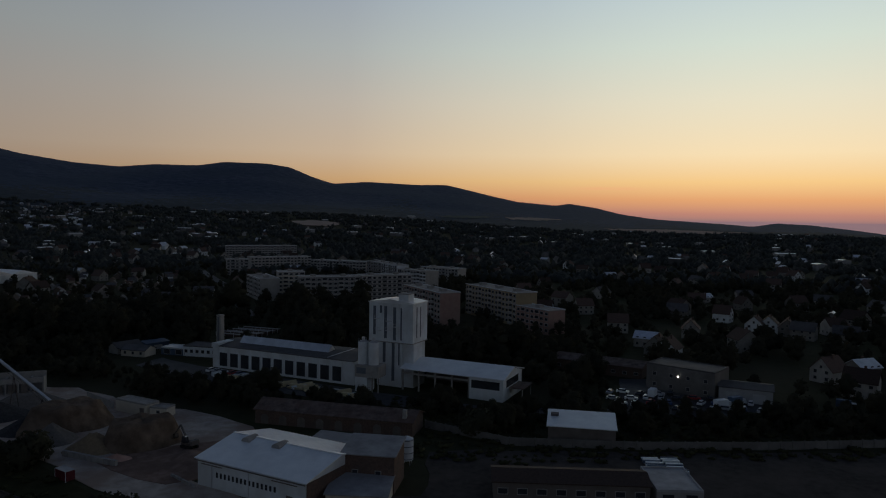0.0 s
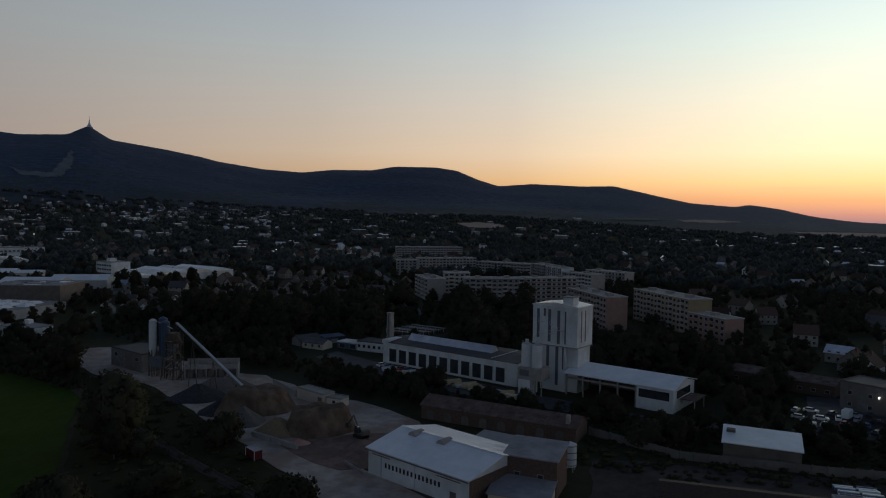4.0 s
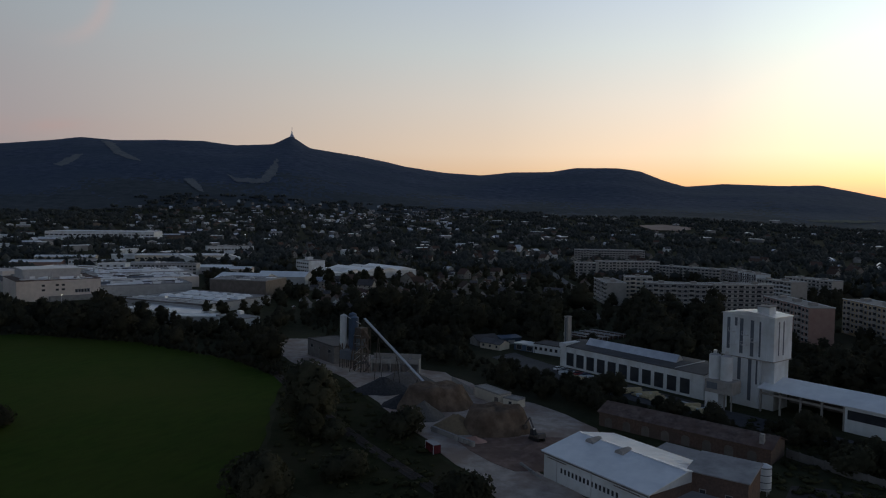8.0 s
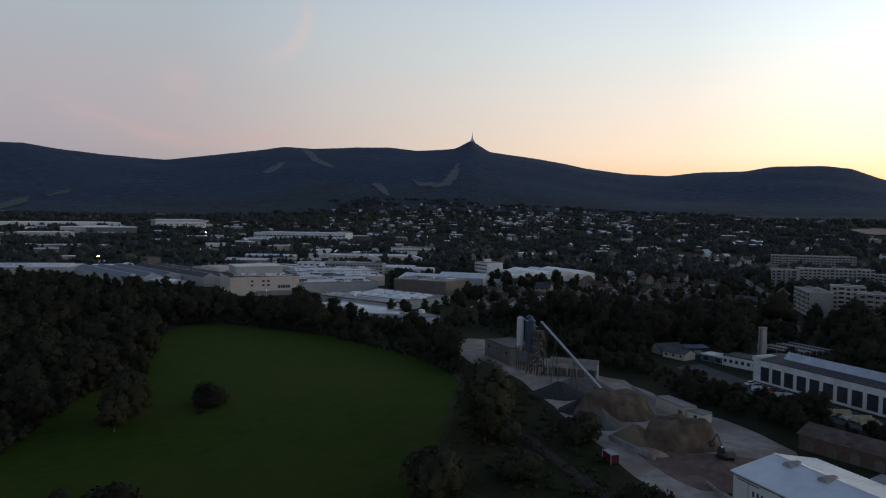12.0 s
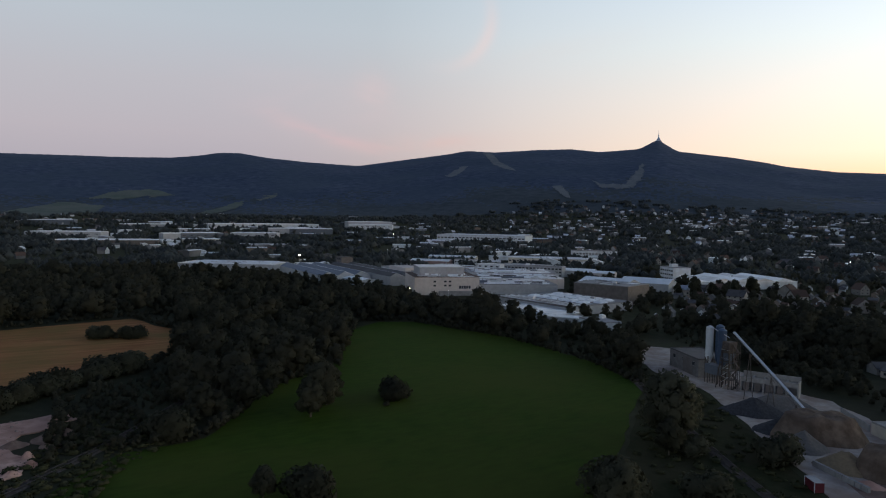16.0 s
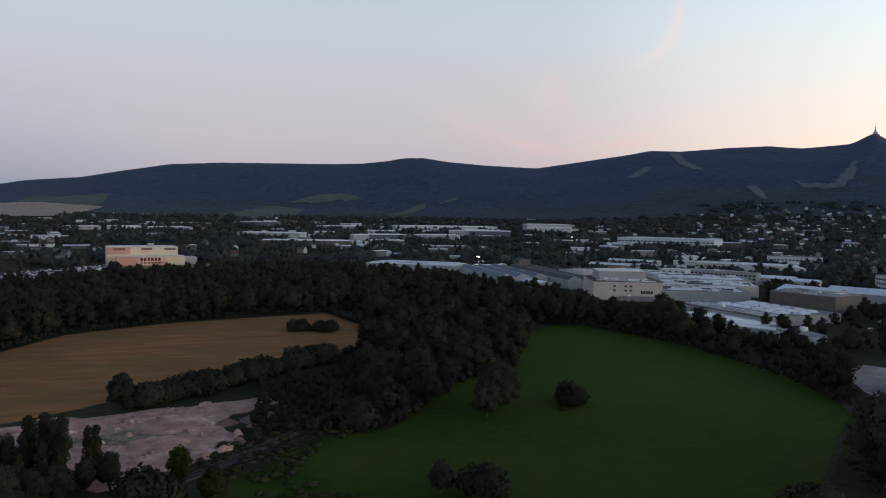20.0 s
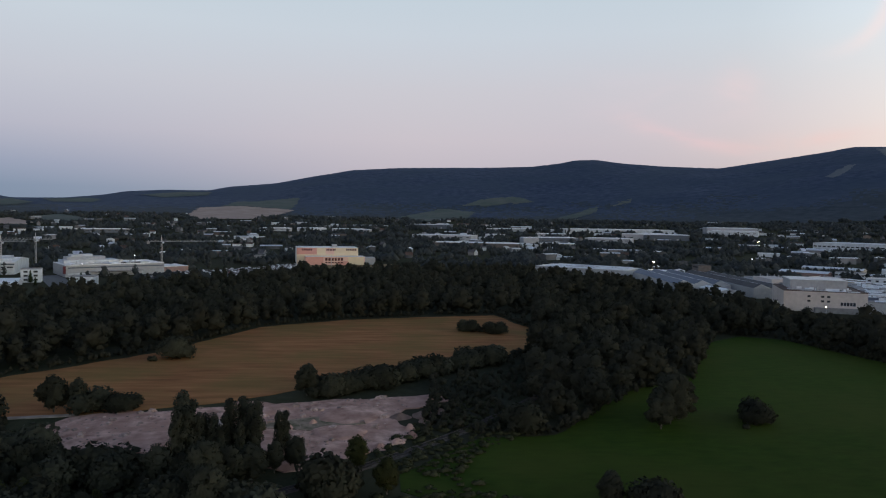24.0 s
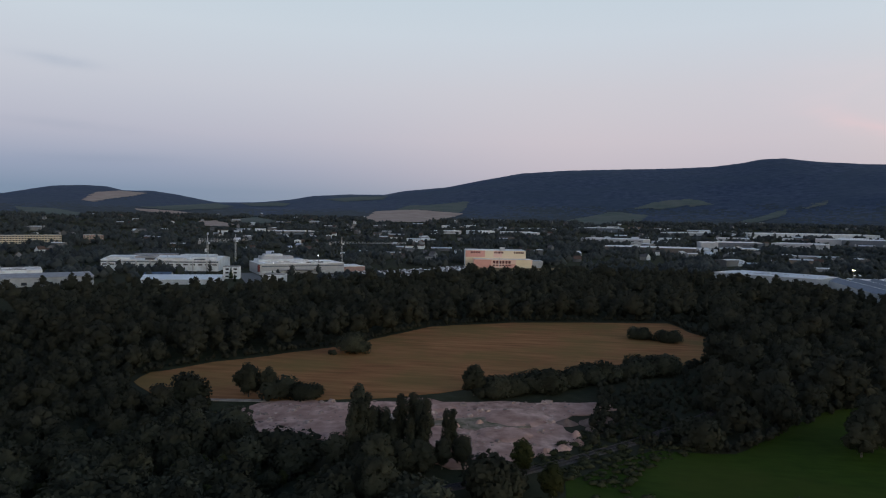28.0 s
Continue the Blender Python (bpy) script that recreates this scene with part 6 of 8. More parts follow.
part("facade_band", box(2, -0.3, 7.6, 83, 0.0, 8.6), M_STRIPE, mall)
part("facade_band", box(2, -0.4, 2.4, 60, 0.0, 3.2), M_WHITE_WALL, mall)
part("lower_wing", box(84, 4, -0.4, 108, 40, 6.2), M_PINK_WALL, mall, "low pinkish side wing")
part("lower_wing_roof", box(83.7, 3.7, 6.2, 108.3, 40.3, 6.5), M_METAL_ROOF, mall)
part("canopy", box(20, -6, 4.4, 64, -0.4, 4.8), M_GREY_ROOF, mall)
roof_clutter(mall, 84, 22, 10.5, 61, 18)
building("white_shop", "low white shop with a big window", "shop", -556.0, -252.0, 100.0, 18.0, 14.0, 7.2, M_WHITE_WALL, M_GREY_ROOF, windows=[(3, 1.0, 4.0, 3.0)])
arena = building("white_arena", "broad white hall with an uneven pale roof", "hall", -612.0, -446.0, 106.0, 112.0, 60.0, 10.5, M_WHITE_WALL, M_METAL_ROOF, "gable", 3.0, windows=[(16, 5.5, 4.5, 1.4)])
for k, (x0, x1, y0, y1, z1) in enumerate(((4, 26, 4, 22, 13.2), (30, 48, 8, 26, 14.0), (52, 80, 3, 18, 12.6), (84, 108, 6, 30, 13.8), (20, 60, 34, 54, 14.6), (66, 100, 36, 56, 14.0))):
    part("roof_step", box(x0, y0, 10.0, x1, y1, z1), (M_WHITE_WALL, M_GREY_ROOF, M_METAL_ROOF)[k % 3], arena)
for k in range(8):
    part("buttress", box(6 + 13.5 * k, -1.4, -0.3, 7.2 + 13.5 * k, 0.0, 9.6), M_GREY_WALL, arena)
part("facade_band", box(0, -0.12, 8.2, 112, 0.0, 9.4), M_STRIPE, arena)
roof_clutter(arena, 112, 26, 10.9, 62, 24)
building("white_office_cube", "white office cube with square windows", "office", -575.0, -298.0, 110.0, 14.0, 13.0, 11.0, M_WHITE_WALL, M_GREY_ROOF, windows=[(2, 1.5, 3.0, 1.6), (2, 4.8, 3.0, 1.6), (2, 8.0, 3.0, 1.6)])
building("canvas_hall", "low hall with a bright white pitched roof", "hall", -510.0, -336.0, 110.0, 62.0, 26.0, 4.0, M_GREY_WALL, M_WHITE_ROOF, "gable", 3.0)
building("blue_shed", "small shed with a blue roof", "shed", -545.0, -356.0, 110.0, 22.0, 12.0, 4.5, M_WHITE_WALL, M_BLUE, "gable", 1.8)
building("grey_supermarket", "grey supermarket with a low pitched roof", "shop", -448.0, -418.0, 136.0, 70.0, 40.0, 7.0, M_GREY_WALL, M_GREY_ROOF, "gable", 2.0, windows=[(8, 1.2, 4.0, 2.4)])
building("grey_supermarket", "pale retail shed with a metal roof", "shop", -470.0, -470.0, 132.0, 60.0, 40.0, 9.0, M_WHITE_WALL, M_METAL_ROOF, extras=4)


M_CRANE = material("pale_crane_paint", (0.5, 0.5, 0.48), (0.62, 0.62, 0.6), 0.5, 0.5)


def tower_crane(az, r, top, jib, back, turn, label):
    x, y = polar(az, r)
    ob = thing("tower_crane", pose(x, y, on(x, y), 0, 0, turn), label, "crane", "tower cranes")
    h = top - on(x, y)
    for name, z0, z1, wid in (("mast", -0.3, h, 1.2),):
        bm = bmesh.new()
        for sx in (-1, 1):
            for sy in (-1, 1):
                add_box(bm, sx * wid / 2 - 0.1, sy * wid / 2 - 0.1, z0, sx * wid / 2 + 0.1, sy * wid / 2 + 0.1, z1)
        n = int((z1 - z0) / 2)
        for k in range(n):
            for s in (-1, 1):
                add_tube(bm, (-wid / 2, s * wid / 2, z0 + k * 2), (wid / 2, s * wid / 2, z0 + k * 2 + 2), 0.1, 0.1, 4)
                add_tube(bm, (s * wid / 2, -wid / 2, z0 + k * 2), (s * wid / 2, wid / 2, z0 + k * 2 + 2), 0.1, 0.1, 4)
        part(name, bm, M_CRANE, ob)
    bm = bmesh.new()
    for zz, yy in ((0, -0.6), (0, 0.6), (1.3, 0)):
        add_tube(bm, (-back, yy, h + zz), (jib, yy, h + zz), 0.09, 0.09, 4)
    k = -back
    while k < jib:
        add_tube(bm, (k, -0.6, h), (k + 1.5, 0, h + 1.3), 0.08, 0.08, 4)
        add_tube(bm, (k, 0.6, h), (k + 1.5, 0, h + 1.3), 0.08, 0.08, 4)
        k += 3
    part("jib", bm, M_CRANE, ob)
    part("tower_head", tube((0, 0, h), (0, 0, h + 6.5), 0.5, 0.15, 4), M_CRANE, ob)
    part("cab", box(0.8, -1.8, h - 1.8, 2.4, -0.4, h - 0.2), M_WHITE_WALL, ob)
    part("counterweight", box(-back, -0.9, h - 2.2, -back + 2.4, 0.9, h + 0.2), M_CONCRETE, ob)
    return ob


tower_crane(116.45, 780, 30.5, 14, 38, 110, "pale tower crane over the retail park")
tower_crane(118.55, 740, 30.0, 20, 9, 112, "short pale tower crane")
tower_crane(108.1, 720, 30.5, 66, 13, 106, "tower crane with a long jib")

# the hotel and transmitter on the summit
sx, sy = polar(40.43, 4440)
zs = float(land(sx, sy))
summit = thing("summit_tower", pose(sx, sy, zs - 3), "slender hyperboloid hotel and transmitter on the summit", "tower")
prof = [(0, 17.0), (4, 15.6), (9, 12.2), (15, 8.6), (22, 5.8), (30, 4.0), (38, 2.9)]
bm = bmesh.new()
for (z0, r0), (z1, r1) in zip(prof, prof[1:]):
    add_tube(bm, (0, 0, z0), (0, 0, z1), r0, r1, 28)
part("body", bm, M_METAL_ROOF, summit)
part("window_ring", tube((0, 0, 9.6), (0, 0, 11.0), 12.1, 11.3, 28), M_GLASS, summit, "dark ring of windows")
part("gallery", tube((0, 0, 38), (0, 0, 39.5), 3.6, 3.6, 20), M_CONCRETE, summit)
part("aerial", tube((0, 0, 39.5), (0, 0, 66), 1.5, 0.7, 8), M_STEEL, summit, "slim pale aerial")
part("base_ring", tube((0, 0, -8), (0, 0, 2), 20, 18.5, 28), M_CONCRETE, summit)


# ---- cottage and shed by the street ----
building("cottage", "low white cottage with a dark roof among bushes", "house", -132.0, 281.5, 57.0, 11.0, 6.5, 2.6, M_HOUSE_WALL, M_DARK_ROOF, "gable", 1.8, windows=[(4, 1.0, 1.2, 1.2)])
building("blue_shed", "blue sheet-metal shed beside the cottage", "shed", -124.0, 290.7, 51.0, 10.0, 5.0, 2.7, M_BLUE, M_BLUE, "shed", 0.5, doors=1)

FOOT += [(-28, 226, -20, 12, 14), (-26, 237, -24.6, 19, 14), (-13, 231, -24.6, 42, 20), (-788, -100, 100, 80, 62), (-112, 276, -24.6, 112, -19), (-134, 284, -10, 32, -12)]


# ---- trees ----
def crown_arrays(lobes, cards, size, seed, core=0.80, rings=5, segs=8):
    """A crown: leafy clusters as small tilted quads over rounded inner masses. Returns vertices, quads and normals that follow the crown's form."""
    rng = np.random.RandomState(seed)
    V, Fq, Nn, base = [], [], [], 0
    lob = np.array(lobes, float)
    mid = lob[:, :3].mean(0)
    for c in lob:
        th = np.linspace(-1.45, 1.45, rings)
        ph = np.linspace(0, 2 * math.pi, segs, endpoint=False)
        T, P = np.meshgrid(th, ph, indexing="ij")
        bump = core * (1 + rng.uniform(-0.10, 0.10, T.shape))
        pts = np.stack([c[0] + c[3] * bump * np.cos(T) * np.cos(P), c[1] + c[3] * bump * np.cos(T) * np.sin(P), c[2] + c[4] * bump * np.sin(T)], -1).reshape(-1, 3)
        a, b = np.meshgrid(np.arange(rings - 1), np.arange(segs), indexing="ij")
        b2 = (b + 1) % segs
        Fq.append(np.stack([a * segs + b, a * segs + b2, (a + 1) * segs + b2, (a + 1) * segs + b], -1).reshape(-1, 4) + base)
        V.append(pts)
        out = (pts - c[:3]) / np.array((c[3], c[3], c[4])) * 0.3 + 1.0 * (pts - mid) / max(np.abs(lob[:, :3] - mid).max() + 1, 1) + (0, 0, 0.2)
        Nn.append(out)
        base += len(pts)
    if cards:
        wgt = lob[:, 3] * lob[:, 4]
        many = cards * 4
        pick = rng.choice(len(lob), many, p=wgt / wgt.sum())
        d = rng.normal(size=(many, 3))
        d[:, 2] = d[:, 2] * 0.9 + 0.15
        d /= np.linalg.norm(d, axis=1)[:, None]
        L = lob[pick]
        pos = L[:, :3] + d * np.stack([L[:, 3], L[:, 3], L[:, 4]], -1) * rng.uniform(0.82, 1.26, many)[:, None]
        deep = np.full(many, 9.0)
        for c in lob:
            deep = np.minimum(deep, np.sqrt(((pos[:, 0] - c[0]) ** 2 + (pos[:, 1] - c[1]) ** 2) / c[3] ** 2 + (pos[:, 2] - c[2]) ** 2 / c[4] ** 2))
        shown = np.nonzero((deep > 0.80) & (pos[:, 2] > 0.1))[0][:cards]
        pos, d, cards = pos[shown], d[shown], len(shown)
        nrm = d + rng.normal(scale=0.5, size=d.shape)
        nrm /= np.linalg.norm(nrm, axis=1)[:, None]
        t1 = np.cross(nrm, rng.normal(size=d.shape))
        t1 /= np.linalg.norm(t1, axis=1)[:, None] + 1e-6
        t2 = np.cross(nrm, t1)
        s = size * rng.uniform(0.6, 1.35, cards)[:, None]
        q = np.stack([pos - t1 * s, pos - t2 * s * 0.7 + nrm * s * 0.2, pos + t1 * s, pos + t2 * s * 0.7 - nrm * s * 0.2], 1).reshape(-1, 3)
        V.append(q)
        soft = 0.45 * d + 1.0 * (pos - mid) / max(np.abs(lob[:, :3] - mid).max() + 1, 1) + 0.14 * nrm + (0, 0, 0.2)
        Nn.append(np.repeat(soft, 4, 0))
        Fq.append(np.arange(4 * cards).reshape(-1, 4) + base)
    N = np.concatenate(Nn)
    return np.concatenate(V), np.concatenate(Fq), N / (np.linalg.norm(N, axis=1)[:, None] + 1e-6)


def broad_lobes(seed, h, spread, n=9, low=0.12):
    rng = random.Random(seed)
    out = [(0, 0, h * 0.50, spread * 0.64, h * 0.35)]
    for k in range(n):
        a = 6.283 * k * 0.382 + rng.uniform(-0.5, 0.5)
        u = (k + 0.5) / n
        z = h * (low + 0.10 + (0.76 - low) * u) + rng.uniform(-0.04, 0.04) * h
        far = spread * 0.72 * math.sqrt(max(0.06, 1 - (1.5 * u - 0.6) ** 2)) * rng.uniform(0.7, 1.12)
        rr = spread * rng.uniform(0.24, 0.40) * (1.0 if n < 14 else 0.80)
        out.append((far * math.cos(a), far * math.sin(a), z, rr, rr * rng.uniform(0.75, 1.05)))
    out.append((rng.uniform(-0.5, 0.5), rng.uniform(-0.5, 0.5), h * 0.86, spread * 0.36, h * 0.14))
    return out


def trunk_bm(h, r, seed, limbs=5, reach=2.5):
    rng = random.Random(seed)
    bm = bmesh.new()
    p = Vector((0, 0, -0.4))
    for k in range(4):
        q = Vector((rng.uniform(-0.15, 0.15) * k, rng.uniform(-0.15, 0.15) * k, h * (k + 1) / 4))
        add_tube(bm, p, q, r * (1 - k * 0.2), r * (1 - (k + 1) * 0.2), 7)
        p = q
    for k in range(limbs):
        a = 6.283 * k / limbs + rng.uniform(-0.3, 0.3)
        z = h * rng.uniform(0.45, 0.9)
        add_tube(bm, (0, 0, z), (reach * math.cos(a), reach * math.sin(a), z + reach * 0.8), r * 0.4, r * 0.12, 5)
    return bm


def tree_master(name, label, category, lobes, cards, size, leaf, trunk, seed, group, core=0.80):
    ob = thing(name, pose(0, 0, -400), label, category, group)
    part("trunk", trunk, M_BARK, ob)
    v, f, n = crown_arrays(lobes, cards, size, seed, core)
    part("crown", mesh_np("crown", v, f, [leaf], None, True, n), leaf, ob)
    return ob


MASTERS = {}
USED = set()


def tree(kind, x, y, h, seed=0):
    """Plants a tree of a kind at its height in metres."""
    rng = random.Random(seed * 7919 + int(x * 31 + y * 17))
    ob, h0 = MASTERS[kind]
    s = h / h0
    m = pose(x, y, on(x, y) + 0.02, 0, 0, rng.uniform(0, 360)) @ Matrix.Diagonal((s * rng.uniform(0.9, 1.12), s * rng.uniform(0.9, 1.12), s, 1))
    if kind in USED:
        return copy_thing(ob, m)
    USED.add(kind)
    ob.matrix_basis = m
    return ob


for k in range(4):
    MASTERS[f"broad{k}"] = (tree_master("broadleaf_tree", ("dark green broadleaf tree with a dense rounded crown", "tall dark broadleaf tree with an uneven crown", "spreading dark green tree at the wood's edge", "dense dark green ash tree")[k], "tree",
                            broad_lobes(k, 12, (4.6, 4.0, 5.4, 4.4)[k], (28, 26, 30, 27)[k]), 3600, 0.27, M_LEAF, trunk_bm(6, 0.3, k), k + 10, "woodland trees"), 12.0)
for k in range(2):
    MASTERS[f"pale{k}"] = (tree_master("willow_tree", "yellowish green willow with a loose crown", "tree", broad_lobes(20 + k, 10, 3.6, 16, 0.08), 2600, 0.25, M_LEAF_PALE, trunk_bm(5, 0.25, 20 + k), 30 + k, "willows"), 10.0)
for k in range(3):
    rng = random.Random(40 + k)
    lob = [(rng.uniform(-0.45, 0.45), rng.uniform(-0.45, 0.45), 3.6 + i * 1.12, 2.2 * (1.0 - 0.028 * i) * rng.uniform(0.6, 1.15), rng.uniform(0.9, 1.9)) for i in range(14)] + [(rng.uniform(-1.9, 1.9), rng.uniform(-1.9, 1.9), rng.uniform(4, 17.5), rng.uniform(0.6, 1.1), rng.uniform(0.9, 1.6)) for i in range(12)]
    MASTERS[f"poplar{k}"] = (tree_master("poplar_tree", "tall slender poplar with a ragged narrow crown", "tree", lob, 4200, 0.25, M_LEAF, trunk_bm(17, 0.28, 40 + k, 6, 0.8), 50 + k, "poplar clump", 0.58), 20.0)
for k in range(3):
    rng = random.Random(60 + k)
    lob = [(rng.uniform(-1.3, 1.3), rng.uniform(-1.3, 1.3), rng.uniform(0.9, 2.2), rng.uniform(1.0, 1.5), rng.uniform(0.9, 1.4)) for i in range(7)]
    MASTERS[f"bush{k}"] = (tree_master("bush", "dense dark green bush on rough grass", "bush", lob, 1000, 0.22, M_LEAF, trunk_bm(1.2, 0.1, 60 + k, 4, 0.6), 70 + k, "bushes"), 3.6)
rng = random.Random(80)
lob = [(rng.uniform(-0.2, 0.2), rng.uniform(-0.2, 0.2), 1.8 + i * 1.3, 2.3 * (1 - i / 9.5), 1.2) for i in range(9)]
MASTERS["spruce0"] = (tree_master("spruce_tree", "small dark pointed spruce on the meadow", "tree", lob, 900, 0.36, M_NEEDLE, trunk_bm(11, 0.2, 81, 0), 82, "spruces"), 14.0)
BROAD = ["broad0", "broad1", "broad2", "broad3"]

# single trees that stand out
tree("bush0", -193.5, 106.2, 7.0)
tree("bush1", -191.0, 103.5, 6.0)
tree("bush2", -185.6, 98.6, 1.6)
tree("broad2", -190.5, 78.8, 15.0)
tree("broad0", -186.0, 74.5, 11.5)
tree("broad3", -195.5, 83.5, 13.0)
tree("broad2", -117.5, 145.8, 15.5)
tree("broad1", -122.5, 152.0, 12.5)
tree("broad0", -112.0, 138.5, 10.0)
tree("broad2", -93.5, 101.5, 9.0)
tree("bush1", -99.0, 108.0, 6.0)
tree("broad2", -136.5, 44.5, 5.5)
tree("bush0", -132.0, 52.0, 4.0)
tree("spruce0", -287.0, 232.0, 9.0)
for k, (x, y, h) in enumerate(((-341, 446, 15), (-330, 452, 11), (-318, 462, 14), (-312, 474, 16), (-352, 440, 9))):
    tree("broad1", x, y, h, k)
for k, az in enumerate((122.6, 121.9, 120.8, 120.3, 119.9, 119.2, 118.6, 116.8, 116.5, 113.6)):
    tree("spruce0", *polar(az, 618 + 9 * (k % 4)), 10 + 3.5 * (k * 7 % 5) / 2, k)
tree("pale0", -155.5, -8.0, 8.5)
tree("pale1", -143.0, -1.0, 8.0)
tree("bush1", -141.0, -12.0, 6.0)
tree("broad0", -205.0, -97.5, 11.5)
tree("broad1", -205.5, -91.0, 9.5)
tree("bush0", -205.0, -87.8, 4.0)
tree("bush1", -194.5, -112.0, 5.6)
tree("bush2", -194.0, -105.8, 5.0)
tree("bush0", -207.0, -78.4, 3.2)
tree("broad3", -223.5, -27.5, 9.5)
tree("bush1", -283.0, -85.5, 6.0)
tree("bush2", -276.0, -94.0, 5.5)
for k in range(5):
    tree(("bush0", "bush1", "bush2")[k % 3], -352 + k * 2.2, 36 + k * 4.0, 3.4 + 0.5 * (k % 3))
for k, (az, r, h) in enumerate(((106.6, 163, 19.0), (107.1, 159, 15.5), (106.0, 166, 16.0), (105.4, 161, 15.0), (104.4, 164, 16.5), (103.8, 159, 14.6), (103.0, 165, 16.8), (102.3, 160, 15.2), (101.5, 163, 18.2), (101.0, 168, 15.4), (99.3, 168, 14.6), (98.8, 170, 13.6), (106.3, 160, 17.2), (104.9, 166, 15.8), (103.4, 163, 15.9), (102.0, 167, 16.6), (101.2, 160, 16.2))):
    tree(f"poplar{k % 3}", *polar(az, r), h, k)
for k, (az, r, h) in enumerate(((108.4, 158, 9), (106.8, 152, 8), (105.0, 150, 9), (103.2, 151, 8.5), (101.4, 153, 9), (99.6, 158, 7), (98.0, 160, 6))):
    tree(BROAD[k % 4], *polar(az, r), h, k)


def inside(poly, x, y):
    hit = np.zeros(x.shape, bool)
    n = len(poly)
    for k in range(n):
        (x0, y0), (x1, y1) = poly[k], poly[(k + 1) % n]
        if y0 == y1:
            continue
        cross = ((y0 > y) != (y1 > y)) & (x < (x1 - x0) * (y - y0) / (y1 - y0) + x0)
        hit ^= cross
    return hit


def clear_pt(x, y, margin):
    F = np.array(FOOT)
    c, s = np.cos(np.radians(F[:, 2])), np.sin(np.radians(F[:, 2]))
    u = (x - F[:, 0]) * c + (y - F[:, 1]) * s
    v = -(x - F[:, 0]) * s + (y - F[:, 1]) * c
    lo, hi = np.minimum(0, F[:, 4]), np.maximum(0, F[:, 4])
    return not ((u > -margin) & (u < F[:, 3] + margin) & (v > lo - margin) & (v < hi + margin)).any()


def clear_of(x, y, margin):
    ok = np.ones(x.shape, bool)
    for fx, fy, tn, w, d in FOOT:
        c, s = math.cos(radians(tn)), math.sin(radians(tn))
        u = (x - fx) * c + (y - fy) * s
        v = -(x - fx) * s + (y - fy) * c
        lo, hi = min(0, d), max(0, d)
        ok &= ~((u > -margin) & (u < w + margin) & (v > lo - margin) & (v < hi + margin))
    return ok


def scatter(poly, gap, seed, margin=4.0):
    """Points at about that gap in an outline, clear of the buildings."""
    p = np.array(poly, float)
    rng = np.random.RandomState(seed)
    gx, gy = np.meshgrid(np.arange(p[:, 0].min(), p[:, 0].max(), gap), np.arange(p[:, 1].min(), p[:, 1].max(), gap))
    x = gx.ravel() + rng.uniform(-0.45, 0.45, gx.size) * gap
    y = gy.ravel() + rng.uniform(-0.45, 0.45, gx.size) * gap
    keep = inside(poly, x, y) & clear_of(x, y, margin)
    return np.stack([x[keep], y[keep]], -1)


W_NORTH = [(-334, 190), (-262, 206), (-202, 201), (-168, 190), (-214, 240), (-238, 262), (-268, 250), (-300, 244), (-352, 244), (-432, 240), (-476, 246), (-560, 232), (-600, 200), (-520, 170), (-430, 130), (-345, 158)]
W_BELT = [(-182, 29), (-183, 45), (-206, 64), (-230, 84), (-244, 108), (-318, 149), (-335, 160), (-430, 128), (-412, 62), (-370, 70), (-326, 79), (-300, 62), (-276, 46), (-246, 14), (-228, 14), (-206, 12), (-190, 10)]
W_FAR = [(-416, 60), (-408, 20), (-392, -26), (-382, -42), (-359, -73), (-330, -84), (-304, -94), (-269, -122), (-254, -135), (-236, -147), (-216, -150), (-300, -262), (-380, -340), (-450, -350), (-470, -260), (-530, -190), (-640, -140), (-700, -80), (-728, 20), (-730, 130), (-660, 190), (-560, 225), (-500, 165), (-430, 128)]
W_NEAR = [(-124, -52), (-156, -62), (-166, -78), (-180, -100), (-190, -120), (-188, -132), (-214, -146), (-240, -160), (-280, -240), (-360, -330), (-260, -420), (-150, -300), (-90, -160), (-86, -90)]
W_FRONT = [(-128, -14), (-136, -28), (-140, -50), (-124, -52), (-86, -90), (-80, -60), (-108, -20)]
W_YARD = [(-206, 222), (-176, 207), (-152, 200), (-134, 188), (-118, 176), (-100, 162), (-86, 150), (-70, 138), (-50, 120), (-56, 108), (-76, 112), (-98, 122), (-116, 130), (-140, 158), (-164, 186), (-196, 204)]
W_MID = [(-210, 268), (-186, 254), (-146, 242), (-112, 232), (-92, 214), (-74, 208), (-52, 200), (-30, 200), (-14, 205), (-34, 218), (-70, 234), (-96, 248), (-118, 264), (-130, 292), (-200, 330), (-250, 330), (-250, 290)]
W_BACK = [(-110, 296), (-70, 280), (-24, 262), (8, 254), (60, 262), (80, 290), (66, 340), (30, 362), (-6, 362), (-34, 395), (-60, 440), (-98, 436), (-104, 396), (-114, 396), (-128, 424), (-160, 400), (-210, 372), (-260, 330), (-250, 300), (-180, 310)]
W_WORKS = [(-48, 204), (-8, 197), (20, 193), (46, 196), (46, 206), (30, 213), (14, 208), (-12, 219), (-30, 223), (-50, 214)]
W_WALL = [(-6, 192), (18, 180), (26, 178), (30, 192), (48, 192), (48, 178), (84, 178), (140, 184), (150, 210), (112, 212), (86, 204), (56, 206), (34, 204), (20, 206), (-8, 212)]
W_GAP = [(26, 214), (50, 208), (58, 236), (64, 264), (44, 268), (30, 252), (22, 240)]
rng = random.Random(99)
near_points = []
